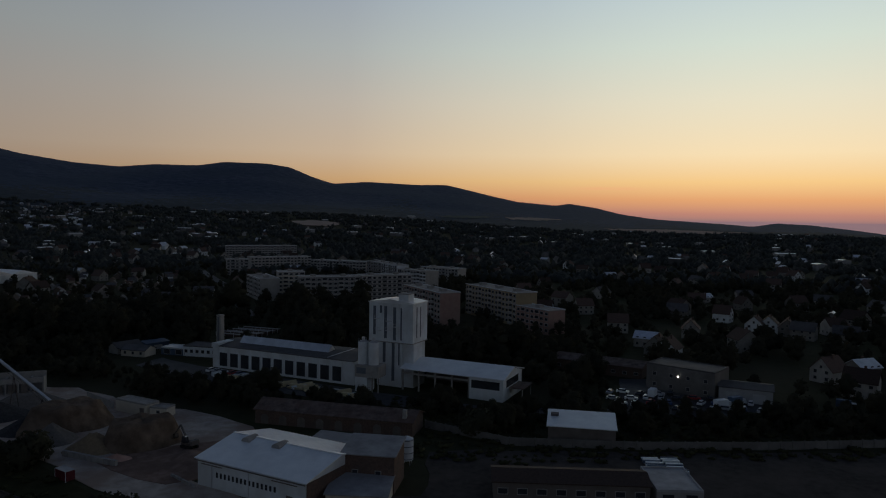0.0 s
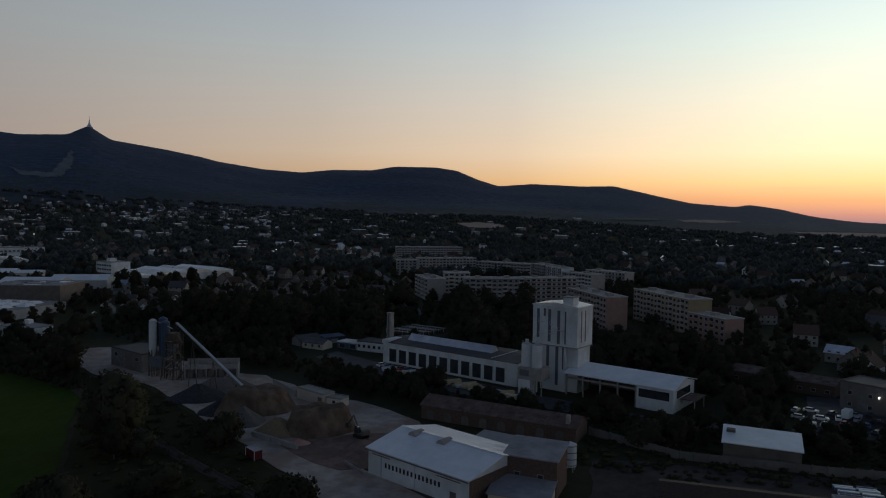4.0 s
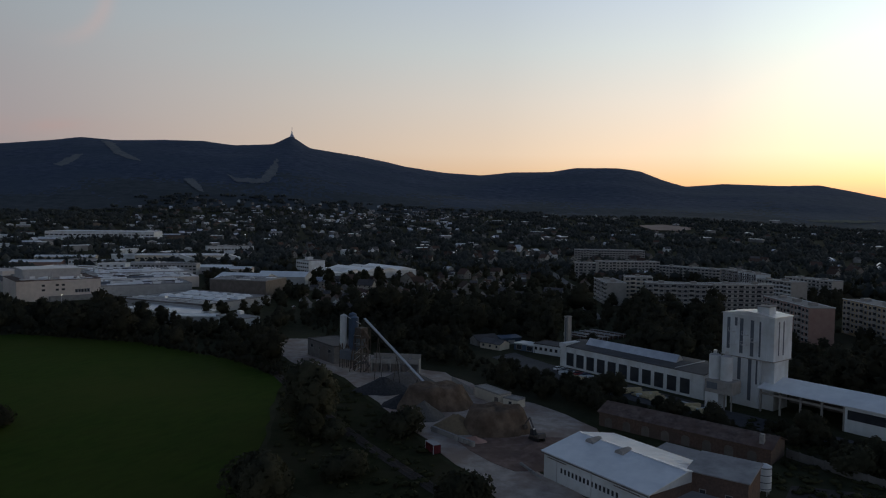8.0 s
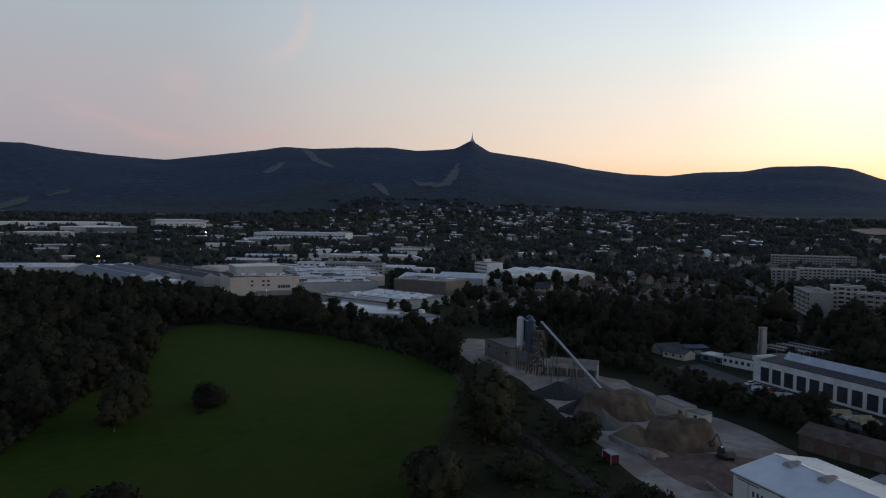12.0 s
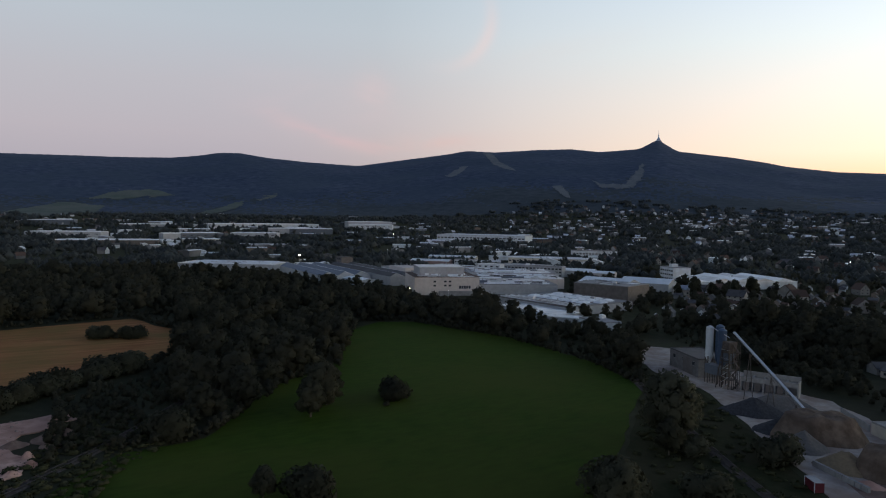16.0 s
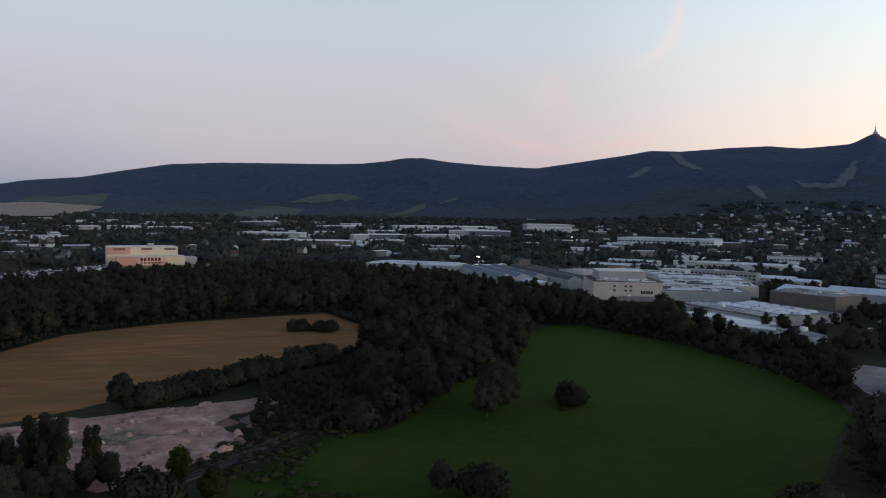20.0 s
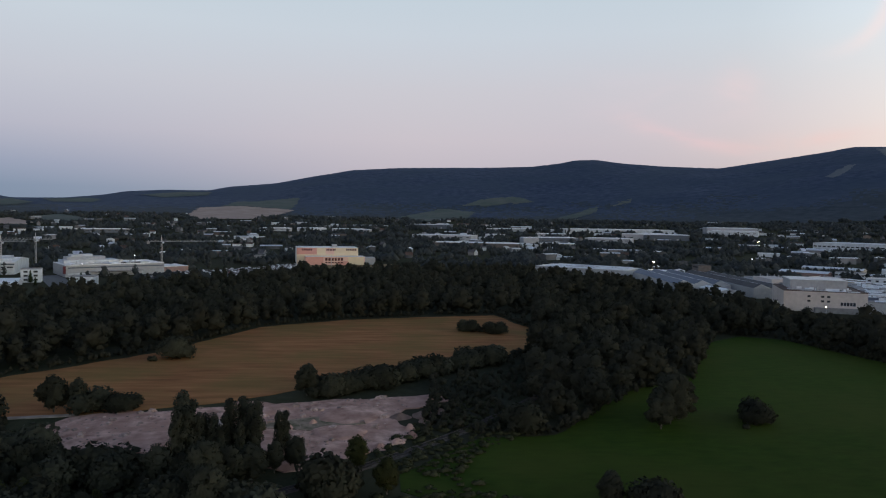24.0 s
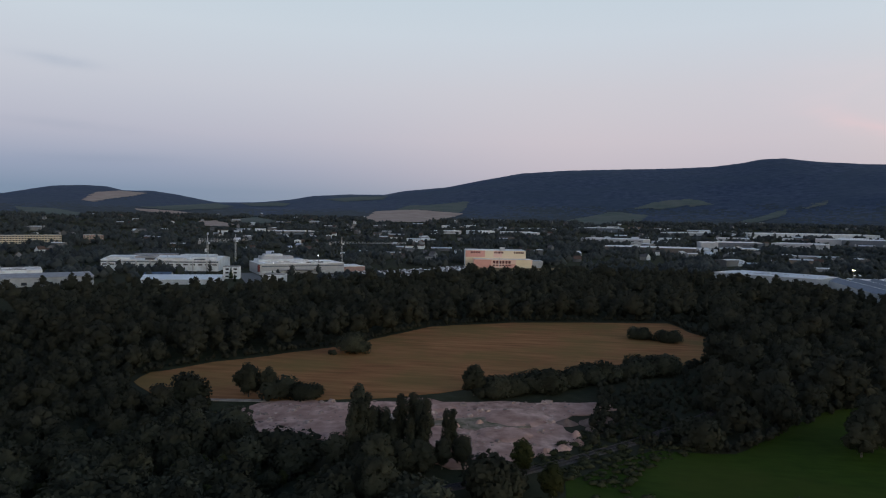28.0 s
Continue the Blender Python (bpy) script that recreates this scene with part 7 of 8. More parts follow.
for poly, gap, hmin, hmax, seed, kinds in (
        (W_NEAR, 4.8, 2.4, 8.0, 1, BROAD + ['bush0', 'bush1', 'pale1']), (W_FRONT, 4.6, 2.6, 7.5, 2, BROAD + ["pale1", "bush0"]), (W_BELT, 7.0, 4, 13, 3, BROAD + ["broad2", "bush1"]), (W_YARD, 12.5, 1.0, 3.6, 4, ["bush0", "bush1", "bush2"]),
        (W_NORTH, 7.6, 5, 14, 5, BROAD), (W_FAR, 8.0, 5, 15, 6, BROAD), (W_MID, 4.8, 3, 7.5, 7, BROAD + ["broad1"]), (W_BACK, 8.0, 7, 15, 8, BROAD), (W_WALL, 6.0, 3.5, 8.0, 9, BROAD + ["bush1"]), (W_GAP, 6.5, 4, 9, 11, BROAD), (W_WORKS, 5.2, 2, 4.6, 10, BROAD + ["bush0", "bush2"])):
    for x, y in scatter(poly, gap, seed):
        if not -36 < math.degrees(math.atan2(-x, y)) < 136:
            continue
        far, bearing = math.hypot(x, y), math.degrees(math.atan2(-x, y))
        if math.hypot(x + 79, y - 140) < 15:
            continue
        if poly is W_BELT and bearing > 78.5:
            if rng.random() < 0.35:
                continue
            near_points.append((far, x, y, rng.uniform(1.6, 4.6), rng.choice(("bush0", "bush1", "bush2"))))
            continue
        kind = rng.choice(kinds)
        tall = rng.uniform(hmin, hmax) * (0.74 if far > 440 else 1.0) * float(np.clip(1 + 0.45 * rough_noise(np.array([x]), np.array([y]), 34.0, 77)[0], 0.55, 1.35))
        if (13.0 < bearing < 18.5 and 285 < far < 420) or (20.5 < bearing < 26.5 and 255 < far < 318):
            tall *= 0.5 if bearing < 19 else 0.62
        if 35 < bearing < 51 and 290 < far < 470:
            tall *= 0.62
        if poly is W_BACK and bearing < 6 and far > 285:
            tall *= 0.55
        near_points.append((far, x, y, min(tall, 4.4) if kind[:4] == "bush" else tall, kind))
near_points.sort()
SINGLE = 290
for r, x, y, h, kind in near_points[:SINGLE]:
    tree(kind, x, y, h)
# hedge between field and rubble
for k in range(54):
    u = k / 53
    tree(("bush0", "bush1", "bush2")[k % 3], -221 - 56 * u + rng.uniform(-1.8, 1.8), -24 + 66 * u + rng.uniform(-1.8, 1.8), rng.uniform(2.4, 4.4), k)


def grove(name, label, points, templates, mats, category="trees"):
    """Many trees as one mesh; each takes one template, turned and sized."""
    rng = np.random.RandomState(len(points))
    VV, FF, NN, base = [], [], [], 0
    points = np.asarray(points, float)
    ground_z = land(points[:, 0], points[:, 1])
    for (x, y, h), z in zip(points, ground_z):
        v, f, nv, h0 = templates[rng.randint(len(templates))]
        s = h / h0
        a = rng.uniform(0, 6.283)
        c, sn = math.cos(a) * s * rng.uniform(0.9, 1.2), math.sin(a) * s * rng.uniform(0.9, 1.2)
        VV.append(np.stack([x + v[:, 0] * c - v[:, 1] * sn, y + v[:, 0] * sn + v[:, 1] * c, z + v[:, 2] * s], -1))
        NN.append(np.stack([nv[:, 0] * math.cos(a) - nv[:, 1] * math.sin(a), nv[:, 0] * math.sin(a) + nv[:, 1] * math.cos(a), nv[:, 2]], -1))
        FF.append(f + base)
        base += len(v)
    ob = new(name, mesh_np(name, np.concatenate(VV), np.concatenate(FF), mats, None, True, np.concatenate(NN)))
    return tagged(ob, label, category, kind="stuff")


MID = []
for k in range(5):
    MID.append((*crown_arrays(broad_lobes(100 + k, 12, 4.1 + 0.4 * (k % 3), 9), 420, 0.42, 100 + k, 0.80, rings=4, segs=7), 12.0))
FINE = []
for k in range(5):
    FINE.append((*crown_arrays(broad_lobes(120 + k, 12, 4.1 + 0.4 * (k % 3), 12), 900, 0.32, 120 + k, 0.80, rings=4, segs=7), 12.0))
FAIR = []
for k in range(5):
    FAIR.append((*crown_arrays(broad_lobes(150 + k, 12, 4.3 + 0.4 * (k % 3), 6), 150, 0.60, 150 + k, 0.85, rings=4, segs=6), 12.0))
LOW = []
for k in range(6):
    LOW.append((*crown_arrays(broad_lobes(200 + k, 10, 4.2, 2), 26, 0.9, 200 + k, 0.95, rings=3, segs=6), 10.0))
LOW.append((*crown_arrays([(0, 0, 2.2, 2.2, 2.0), (0, 0, 5.0, 1.6, 2.4), (0, 0, 8.5, 0.8, 2.6)], 12, 0.9, 300, 0.9, rings=3, segs=4), 10.0))
FAR, COPSE = [], []
for k in range(6):
    rng2 = random.Random(240 + k)
    for store, lobes, cards in ((FAR, 8, 22), (COPSE, 10, 60)):
        lob = []
        for q in range(lobes):
            a, reach, big = rng2.uniform(0, 6.283), 13 * math.sqrt(rng2.random()), rng2.uniform(2.4, 4.6)
            lob.append((reach * math.cos(a), reach * math.sin(a), big * rng2.uniform(0.8, 1.3), big, big * rng2.uniform(0.9, 1.3)))
        store.append((*crown_arrays(lob, cards, 1.1, 240 + k, 0.95, rings=3, segs=6), 10.0))
# shrubs close the edges of the woods
edge = []
for poly in (W_NORTH, W_BELT, W_FAR, W_NEAR):
    for a, b in zip(poly, poly[1:] + poly[:1]):
        far = math.hypot(b[0] - a[0], b[1] - a[1])
        for q in range(int(far / 2.2)):
            x, y = a[0] + (b[0] - a[0]) * q * 2.2 / far + rng.uniform(-1.2, 1.2), a[1] + (b[1] - a[1]) * q * 2.2 / far + rng.uniform(-1.2, 1.2)
            if 150 < math.hypot(x, y) < 460:
                edge.append((x, y, rng.uniform(1.8, 4.2)))
TRACK = [(-168, 3), (-186, 20), (-206, 36), (-226, 50), (-250, 66)]
for x, y in scatter([(-226, 14), (-214, 17), (-196, 13), (-186, 8), (-174, 6), (-182, 26), (-200, 42), (-222, 54), (-266, 62), (-262, 46), (-236, 16)], 3.0, 61, 1.0):
    if min(math.hypot(x - (a[0] + (b[0] - a[0]) * u / 8), y - (a[1] + (b[1] - a[1]) * u / 8)) for a, b in zip(TRACK, TRACK[1:]) for u in range(9)) > 3.2:
        edge.append((x, y, rng.uniform(0.9, 3.4)))
grove("edge_shrubs", "dark shrubs along the edges of the wood", edge, FAIR, [M_WOOD_STUFF], "shrubs")
grove("woodland", "dense dark broadleaf woodland", [(x, y, h) for r, x, y, h, kind in near_points[SINGLE:] if 262 <= r < 430], MID, [M_WOOD_STUFF], "woodland")
grove("near_woodland", "dense dark wood of low broadleaf trees", [(x, y, h) for r, x, y, h, kind in near_points[SINGLE:] if r < 262], FINE, [M_WOOD_STUFF], "woodland")
grove("far_woodland", "dense dark woodland beyond the field", [(x, y, h) for r, x, y, h, kind in near_points[SINGLE:] if r >= 430], FAIR, [M_WOOD_STUFF], "woodland")

# ---- houses ----
HOUSE = []
for lab, w, d, h, rise, wall, roof, form in (
        ("white house with a steep dark roof", 9, 9, 5.2, 4.2, M_WHITE_WALL, M_TILE_ROOF, "cross"), ("white house with a dark gable roof", 11, 8.5, 5.0, 3.6, M_HOUSE_WALL, M_DARK_ROOF, "gable"),
        ("cream house with a red-brown tiled roof", 10, 9, 5.6, 3.8, M_HOUSE_WALL, M_TILE_ROOF, "gable"), ("cream house with a steep gable to the street", 8.5, 10, 4.8, 4.4, M_HOUSE_WALL, M_TILE_ROOF, "cross"),
        ("ochre villa with a brown roof", 11, 10, 6.2, 3.4, M_HOUSE_WALL, M_TILE_ROOF, "gable"), ("grey house with a pale sheet roof", 10, 8, 4.2, 2.6, M_HOUSE_WALL, M_METAL_ROOF, "gable")):
    ob = building("house", lab, "house", 0, 0, 0, w, d, h, wall, roof, form, rise, windows=[(3, 1.0, 1.3, 1.4), (3, 3.6, 1.3, 1.3)] if form == "gable" else [(2, 1.0, 1.4, 1.4), (2, 3.4, 1.4, 1.4), (1, h + 0.5, 1.1, 1.2)], group="houses of the town", base=0.0, overhang=0.5)
    for q in (0.22, 0.62):
        put_window(ob, w, d * q, 1.2, 1.2, 1.3, 1)
        put_window(ob, 0, d * q + 1.2, 1.2, 1.2, 1.3, 3)
    part("chimney", box(w * 0.55, d * 0.55, h + rise * 0.4, w * 0.55 + 0.7, d * 0.55 + 0.7, h + rise + 0.9), M_BRICK, ob)
    FOOT.pop()
    HOUSE.append([ob, w, d, False])


def house(kind, x, y, turn, scale=1.0):
    rec = HOUSE[kind]
    m = pose(x, y, on(x, y), 0, 0, turn) @ Matrix.Scale(scale, 4)
    FOOT.append((x, y, turn, rec[1], rec[2]))
    if rec[3]:
        return copy_thing(rec[0], m)
    rec[3] = True
    rec[0].matrix_basis = m
    return rec[0]


for kind, az, r, turn in ((0, -23.7, 392, -34), (0, -24.7, 396, -30), (3, -26.0, 390, -28), (1, -26.8, 386, -40), (1, -29.6, 382, -30), (0, -17.2, 302, -36), (3, -16.4, 306, -30), (4, -19.6, 493, -20), (4, -18.0, 455, -60), (2, -13.6, 366, -10), (1, -28.3, 540, -30),
                          (2, -30.3, 268, -40), (3, -28.2, 288, -60), (3, -19.2, 362, -20), (5, -15.6, 330, -30), (5, -31.5, 300, 20), (2, -11.2, 430, 10), (4, -9.0, 470, -40), (2, -6.4, 520, 15), (1, -13.0, 520, 40)):
    x, y = polar(az, r)
    house(kind, x, y, turn)
rng = random.Random(7)
count = 0
for tries in range(4000):
    if count >= 120:
        break
    zone = rng.random()
    if zone < 0.42:
        az, r = rng.uniform(-38, -3), math.sqrt(rng.uniform(270 ** 2, 820 ** 2))
    elif zone < 0.9:
        az, r = rng.uniform(12, 41), math.sqrt(rng.uniform(470 ** 2, 1050 ** 2))
    else:
        az, r = rng.uniform(-3, 14), math.sqrt(rng.uniform(520 ** 2, 1000 ** 2))
    x, y = polar(az, r)
    ax, ay = np.array([x]), np.array([y])
    if not clear_pt(x, y, 13.0) or inside(W_BACK, ax, ay)[0] or inside(W_MID, ax, ay)[0]:
        continue
    house(rng.choice((0, 1, 2, 2, 3, 3, 4, 5)), x, y, rng.choice((-30, 60, 15, -75)) + rng.uniform(-12, 12), rng.uniform(0.9, 1.15))
    count += 1
for rec in HOUSE:
    if not rec[3]:
        house(HOUSE.index(rec), *polar(20 + HOUSE.index(rec), 620), 10)


def in_field(az, r):
    az, r = np.atleast_1d(np.asarray(az, float)), np.atleast_1d(np.asarray(r, float))
    hit = np.zeros(az.shape, bool)
    for edge in OPEN_GROUND:
        close = np.nonzero((az > edge[:, 0].min()) & (az < edge[:, 0].max()) & (r > edge[:, 1].min() - 50) & (r < edge[:, 1].max()))[0]
        if len(close):
            hit[close] |= in_outline(edge, az[close], r[close]) | in_outline(edge, az[close], r[close] + 40)
    return hit


# far houses of the town, too many to count
def many_houses(name, label, spots):
    """Simple houses as one mesh: each spot is x, y, turn, width, depth, eaves, ridge rise, wall slot, roof slot."""
    hv, hf, hs, base = [], [], [], 0
    for x, y, a, w, d, h, rise, wall, top in spots:
        c, s, z = math.cos(a), math.sin(a), on(x, y)
        loc = [(-w / 2, -d / 2, -3), (w / 2, -d / 2, -3), (w / 2, d / 2, -3), (-w / 2, d / 2, -3), (-w / 2, -d / 2, h), (w / 2, -d / 2, h), (w / 2, d / 2, h), (-w / 2, d / 2, h),
               (-w / 2 - 0.3, -d / 2 - 0.4, h - 0.1), (w / 2 + 0.3, -d / 2 - 0.4, h - 0.1), (w / 2 + 0.3, 0, h + rise + 0.2), (-w / 2 - 0.3, 0, h + rise + 0.2), (w / 2 + 0.3, d / 2 + 0.4, h - 0.1), (-w / 2 - 0.3, d / 2 + 0.4, h - 0.1),
               (-w / 2, 0, h + rise), (w / 2, 0, h + rise), (-w / 2, -d / 4, h + rise / 2), (w / 2, -d / 4, h + rise / 2)]
        hv += [(x + p[0] * c - p[1] * s, y + p[0] * s + p[1] * c, z + p[2]) for p in loc]
        q = [(0, 1, 5, 4), (2, 3, 7, 6), (1, 2, 6, 5), (3, 0, 4, 7), (4, 16, 14, 7), (5, 6, 15, 17), (8, 9, 10, 11), (10, 12, 13, 11)]
        hf += [[v + base for v in f] for f in q]
        hs += [wall] * 6 + [top] * 2
        base += len(loc)
    ob = new(name, mesh_np(name, hv, hf, [M_WHITE_WALL, M_FAR_WALL, M_TILE_ROOF, M_METAL_ROOF, M_DARK_ROOF, M_HUT_WALL], hs))
    return tagged(ob, label, "houses", kind="stuff")


rng = np.random.RandomState(17)
spots = []
while len(spots) < 840:
    az = rng.uniform(-40, 132)
    r = math.sqrt(rng.uniform(900 ** 2, 2450 ** 2)) if len(spots) < 680 else rng.uniform(1850, 2480)
    if len(spots) >= 680:
        az = rng.normal(36, 6)
    dens = 0.85 if 18 < az < 52 else 0.35 if az < 18 else 0.16 if az < 100 else 0.3
    if rng.rand() > dens * (1.25 - r / 3400):
        continue
    x, y = polar(az, r)
    if not clear_pt(x, y, 10.0) or in_field(az, r)[0]:
        continue
    big = rng.rand() < 0.20
    w, d, h = (rng.uniform(14, 32), rng.uniform(10, 14), rng.uniform(5, 8)) if big else (rng.uniform(7, 11), rng.uniform(6, 9), rng.uniform(3.5, 5.5))
    spots.append((x, y, rng.uniform(0, math.pi), w, d, h, 0.6 if big else rng.uniform(2, 4), 0 if rng.rand() < 0.12 else 1, 3 if big or rng.rand() < 0.30 else rng.choice((2, 4))))
FOOT += [(s_[0] - 5, s_[1] - 5, 0, 10, 10) for s_ in spots]
many_houses("far_town_houses", "scattered far houses of the town among trees", spots)
# low sheds, depots and stores strewn over the valley floor
spots = []
while len(spots) < 210:
    az, r = rng.uniform(44, 124), math.sqrt(rng.uniform(760 ** 2, 1900 ** 2))
    x, y = polar(az, r)
    if rough_noise(np.array([x]), np.array([y]), 330.0, 48)[0] < 0.05 or not clear_pt(x, y, 8.0) or in_field(az, r)[0] or inside(W_FAR, np.array([x]), np.array([y]))[0] or (-860 < x < -560 and -330 < y < 70):
        continue
    w, d = rng.uniform(8, 34), rng.uniform(7, 14)
    spots.append((x, y, radians(az) + rng.choice((0.0, 0.12, 1.57)) + rng.uniform(-0.1, 0.1), w, d, rng.uniform(3, 5.5), rng.uniform(0.5, 1.6), rng.choice((0, 0, 1, 1, 5)), rng.choice((3, 3, 3, 4, 2))))
    FOOT.append((x - w / 2, y - w / 2, 0, w, w))
many_houses("valley_sheds", "low pale sheds and depots on the valley floor", spots)
# allotment huts in small gardens
spots = []
while len(spots) < 150:
    az, r = rng.uniform(21, 39.5), math.sqrt(rng.uniform(420 ** 2, 690 ** 2))
    x, y = polar(az, r)
    if clear_pt(x, y, 5.0) and not inside(W_BACK, np.array([x]), np.array([y]))[0]:
        spots.append((x, y, rng.choice((0.4, 1.97)) + rng.uniform(-0.15, 0.15), rng.uniform(4, 7), rng.uniform(3.5, 5), rng.uniform(2.2, 3), rng.uniform(1.2, 2.2), rng.choice((0, 1, 5, 5)), rng.choice((2, 4, 4, 4))))
        FOOT.append((x - 3, y - 3, 0, 6, 6))
many_houses("allotment_huts", "small huts crowded in allotment gardens", spots)
spots = [(x + rng.uniform(-9, 9), y + rng.uniform(-9, 9), rng.uniform(0, 3), rng.uniform(1.5, 3.5), rng.uniform(1.5, 3), rng.uniform(1.2, 2), 0.5, rng.choice((1, 5)), rng.choice((3, 4))) for x, y in [s_[:2] for s_ in spots[:70]]]
many_houses("garden_sheds", "pale glasshouses and sheds in the allotments", spots)

# trees between the houses and out to the foot of the mountains
rng = np.random.RandomState(23)
N = 21000
az = rng.uniform(-42, 137, N)
r = np.sqrt(rng.uniform(250 ** 2, 2650 ** 2, N))
x, y = -r * np.sin(np.radians(az)), r * np.cos(np.radians(az))
keep = clear_of(x, y, 5.0) & ~in_field(az, r)
clump = rough_noise(x, y, 160.0, 31) + 0.5 * rough_noise(x, y, 60.0, 32)
keep &= (clump > -0.15) | (rng.rand(N) < 0.45)
keep &= ~((az > 46) & (az < 95) & (r < 760))
keep &= ~((az > 95) & (r < 430))
keep &= ~((az > 8) & (az < 46) & (r < 330)) & ~((az > 20) & (az < 40.5) & (r < 700) & (rng.rand(N) < 0.35))
for poly in (W_NORTH, W_BELT, W_FAR, W_NEAR, W_MID, W_BACK, W_WALL, [(-20, 100), (160, 100), (160, 180), (-20, 180)], [(48, 200), (60, 255), (100, 255), (118, 215), (90, 198)],
             [(-640, -232), (-700, -208), (-800, -128), (-830, 10), (-730, 20), (-690, -80), (-630, -140)], [(-480, -250), (-640, -330), (-640, -280), (-490, -215)]):
    keep &= ~inside(poly, x, y)
x, y, r = x[keep], y[keep], r[keep]
h = rng.uniform(5, 12.5, len(x)) * np.where(r > 1200, 1.1, 1.0)
pts = np.stack([x, y, h], -1)
near = r < 640
rng = np.random.RandomState(29)
extra_az, extra_r = rng.uniform(-40, 47, 5200), np.sqrt(rng.uniform(255 ** 2, 760 ** 2, 5200))
ex, ey = -extra_r * np.sin(np.radians(extra_az)), extra_r * np.cos(np.radians(extra_az))
ok = clear_of(ex, ey, 3.5) & ~((extra_az > 8) & (extra_r < 330)) & ~((extra_az > 20) & (extra_az < 40.5) & (extra_r > 415) & (rng.rand(5200) < 0.3)) & (rough_noise(ex, ey, 90.0, 35) > -0.25)
for poly in (W_MID, W_BACK, W_WALL, [(48, 198), (60, 258), (100, 258), (122, 215), (90, 196)], [(-100, 390), (-120, 390), (-250, 700), (-230, 700)]):
    ok &= ~inside(poly, ex, ey)
ok &= ~((extra_az > 13) & (extra_az < 18.5) & (extra_r < 425))
extra = np.stack([ex[ok], ey[ok], rng.uniform(3.5, 10, ok.sum())], -1)
grove("garden_trees", "dense garden trees round the near houses", extra, FAIR, [M_WOOD_STUFF], "trees")
grove("town_trees", "dark garden trees between the houses", pts[near], FAIR, [M_WOOD_STUFF], "trees")
middle = ~near & (r < 1250)
rng = np.random.RandomState(37)
copses = []
for count, r0, r1, margin in ((2300, 620, 1250, 9.0), (8000, 1230, 2540, 8.0)):
    caz, cr = rng.uniform(-42, 137, count), np.sqrt(rng.uniform(r0 ** 2, r1 ** 2, count))
    cx, cy = -cr * np.sin(np.radians(caz)), cr * np.cos(np.radians(caz))
    ok = clear_of(cx, cy, margin) & ~in_field(caz, cr) & ((cr < 2330) | ((caz > 20) & (caz < 52))) & ((rough_noise(cx, cy, 210.0, 38) > -0.35) | (rng.rand(count) < 0.3)) & ~((caz > 20) & (caz < 40.5) & (cr < 700))
    for poly in (W_FAR, [(-640, -232), (-700, -208), (-800, -128), (-830, 10), (-730, 20), (-690, -80), (-630, -140)], [(-480, -250), (-640, -330), (-640, -280), (-490, -215)], [(-90, 390), (-130, 390), (-260, 700), (-220, 700)]):
        ok &= ~inside(poly, cx, cy)
    copses.append(np.stack([cx[ok], cy[ok], rng.uniform(7, 12, ok.sum())], -1))
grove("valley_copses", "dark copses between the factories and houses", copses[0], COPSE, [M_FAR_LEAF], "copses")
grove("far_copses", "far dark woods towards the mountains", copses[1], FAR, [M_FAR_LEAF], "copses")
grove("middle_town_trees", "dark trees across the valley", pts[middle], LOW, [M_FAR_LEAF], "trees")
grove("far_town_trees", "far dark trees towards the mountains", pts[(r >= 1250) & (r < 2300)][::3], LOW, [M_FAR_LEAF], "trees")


# ---- railway ----
def railway(name, line, label):
    ob = thing(name, pose(0, 0, 0), label, "railway")
    bal, sl = bmesh.new(), bmesh.new()
    rails = [bmesh.new(), bmesh.new()]
    pts = [Vector((*p, 0)) for p in line]
    rows, prev = [], None
    for k, p in enumerate(pts):
        d = (pts[min(k + 1, len(pts) - 1)] - pts[max(k - 1, 0)]).normalized()
        side = Vector((-d.y, d.x, 0))
        rows.append([bal.verts.new(p + side * s + Vector((0, 0, z))) for s, z in ((-2.0, -0.2), (-1.3, 0.3), (1.3, 0.3), (2.0, -0.2))])
    for a, b in zip(rows, rows[1:]):
        for k in range(3):
            bal.faces.new((a[k], b[k], b[k + 1], a[k + 1]))
    bmesh.ops.recalc_face_normals(bal, faces=bal.faces[:])
    ring = [(0.07 * math.cos(q * math.pi / 3), 0.07 * math.sin(q * math.pi / 3)) for q in range(6)]
    for k, s in enumerate((-0.75, 0.75)):
        loops = []
        for n, p in enumerate(pts):
            d = (pts[min(n + 1, len(pts) - 1)] - pts[max(n - 1, 0)]).normalized()
            side = Vector((-d.y, d.x, 0))
            loops.append([rails[k].verts.new(p + side * (s + u) + Vector((0, 0, 0.5 + v))) for u, v in ring])
        for a, b in zip(loops, loops[1:]):
            for q in range(6):
                rails[k].faces.new((a[q], a[(q + 1) % 6], b[(q + 1) % 6], b[q]))
    for a, b in zip(pts, pts[1:]):
        d = b - a
        m = pose(a.x, a.y, 0, 0, 0, math.degrees(math.atan2(d.y, d.x)))
        for k in range(int(d.length / 0.7)):
            add_tube(sl, m @ Vector((k * 0.7, -1.2, 0.36)), m @ Vector((k * 0.7, 1.2, 0.36)), 0.1, 0.1, 4)
    part("ballast", bal, M_BALLAST, ob, "dark stone ballast")
    for q in rails:
        part("rail", q, M_RUST, ob, "rusty steel rail")
    tagged(part("sleeper_row", sl, M_RUST, ob, "weathered sleepers"), kind="stuff")


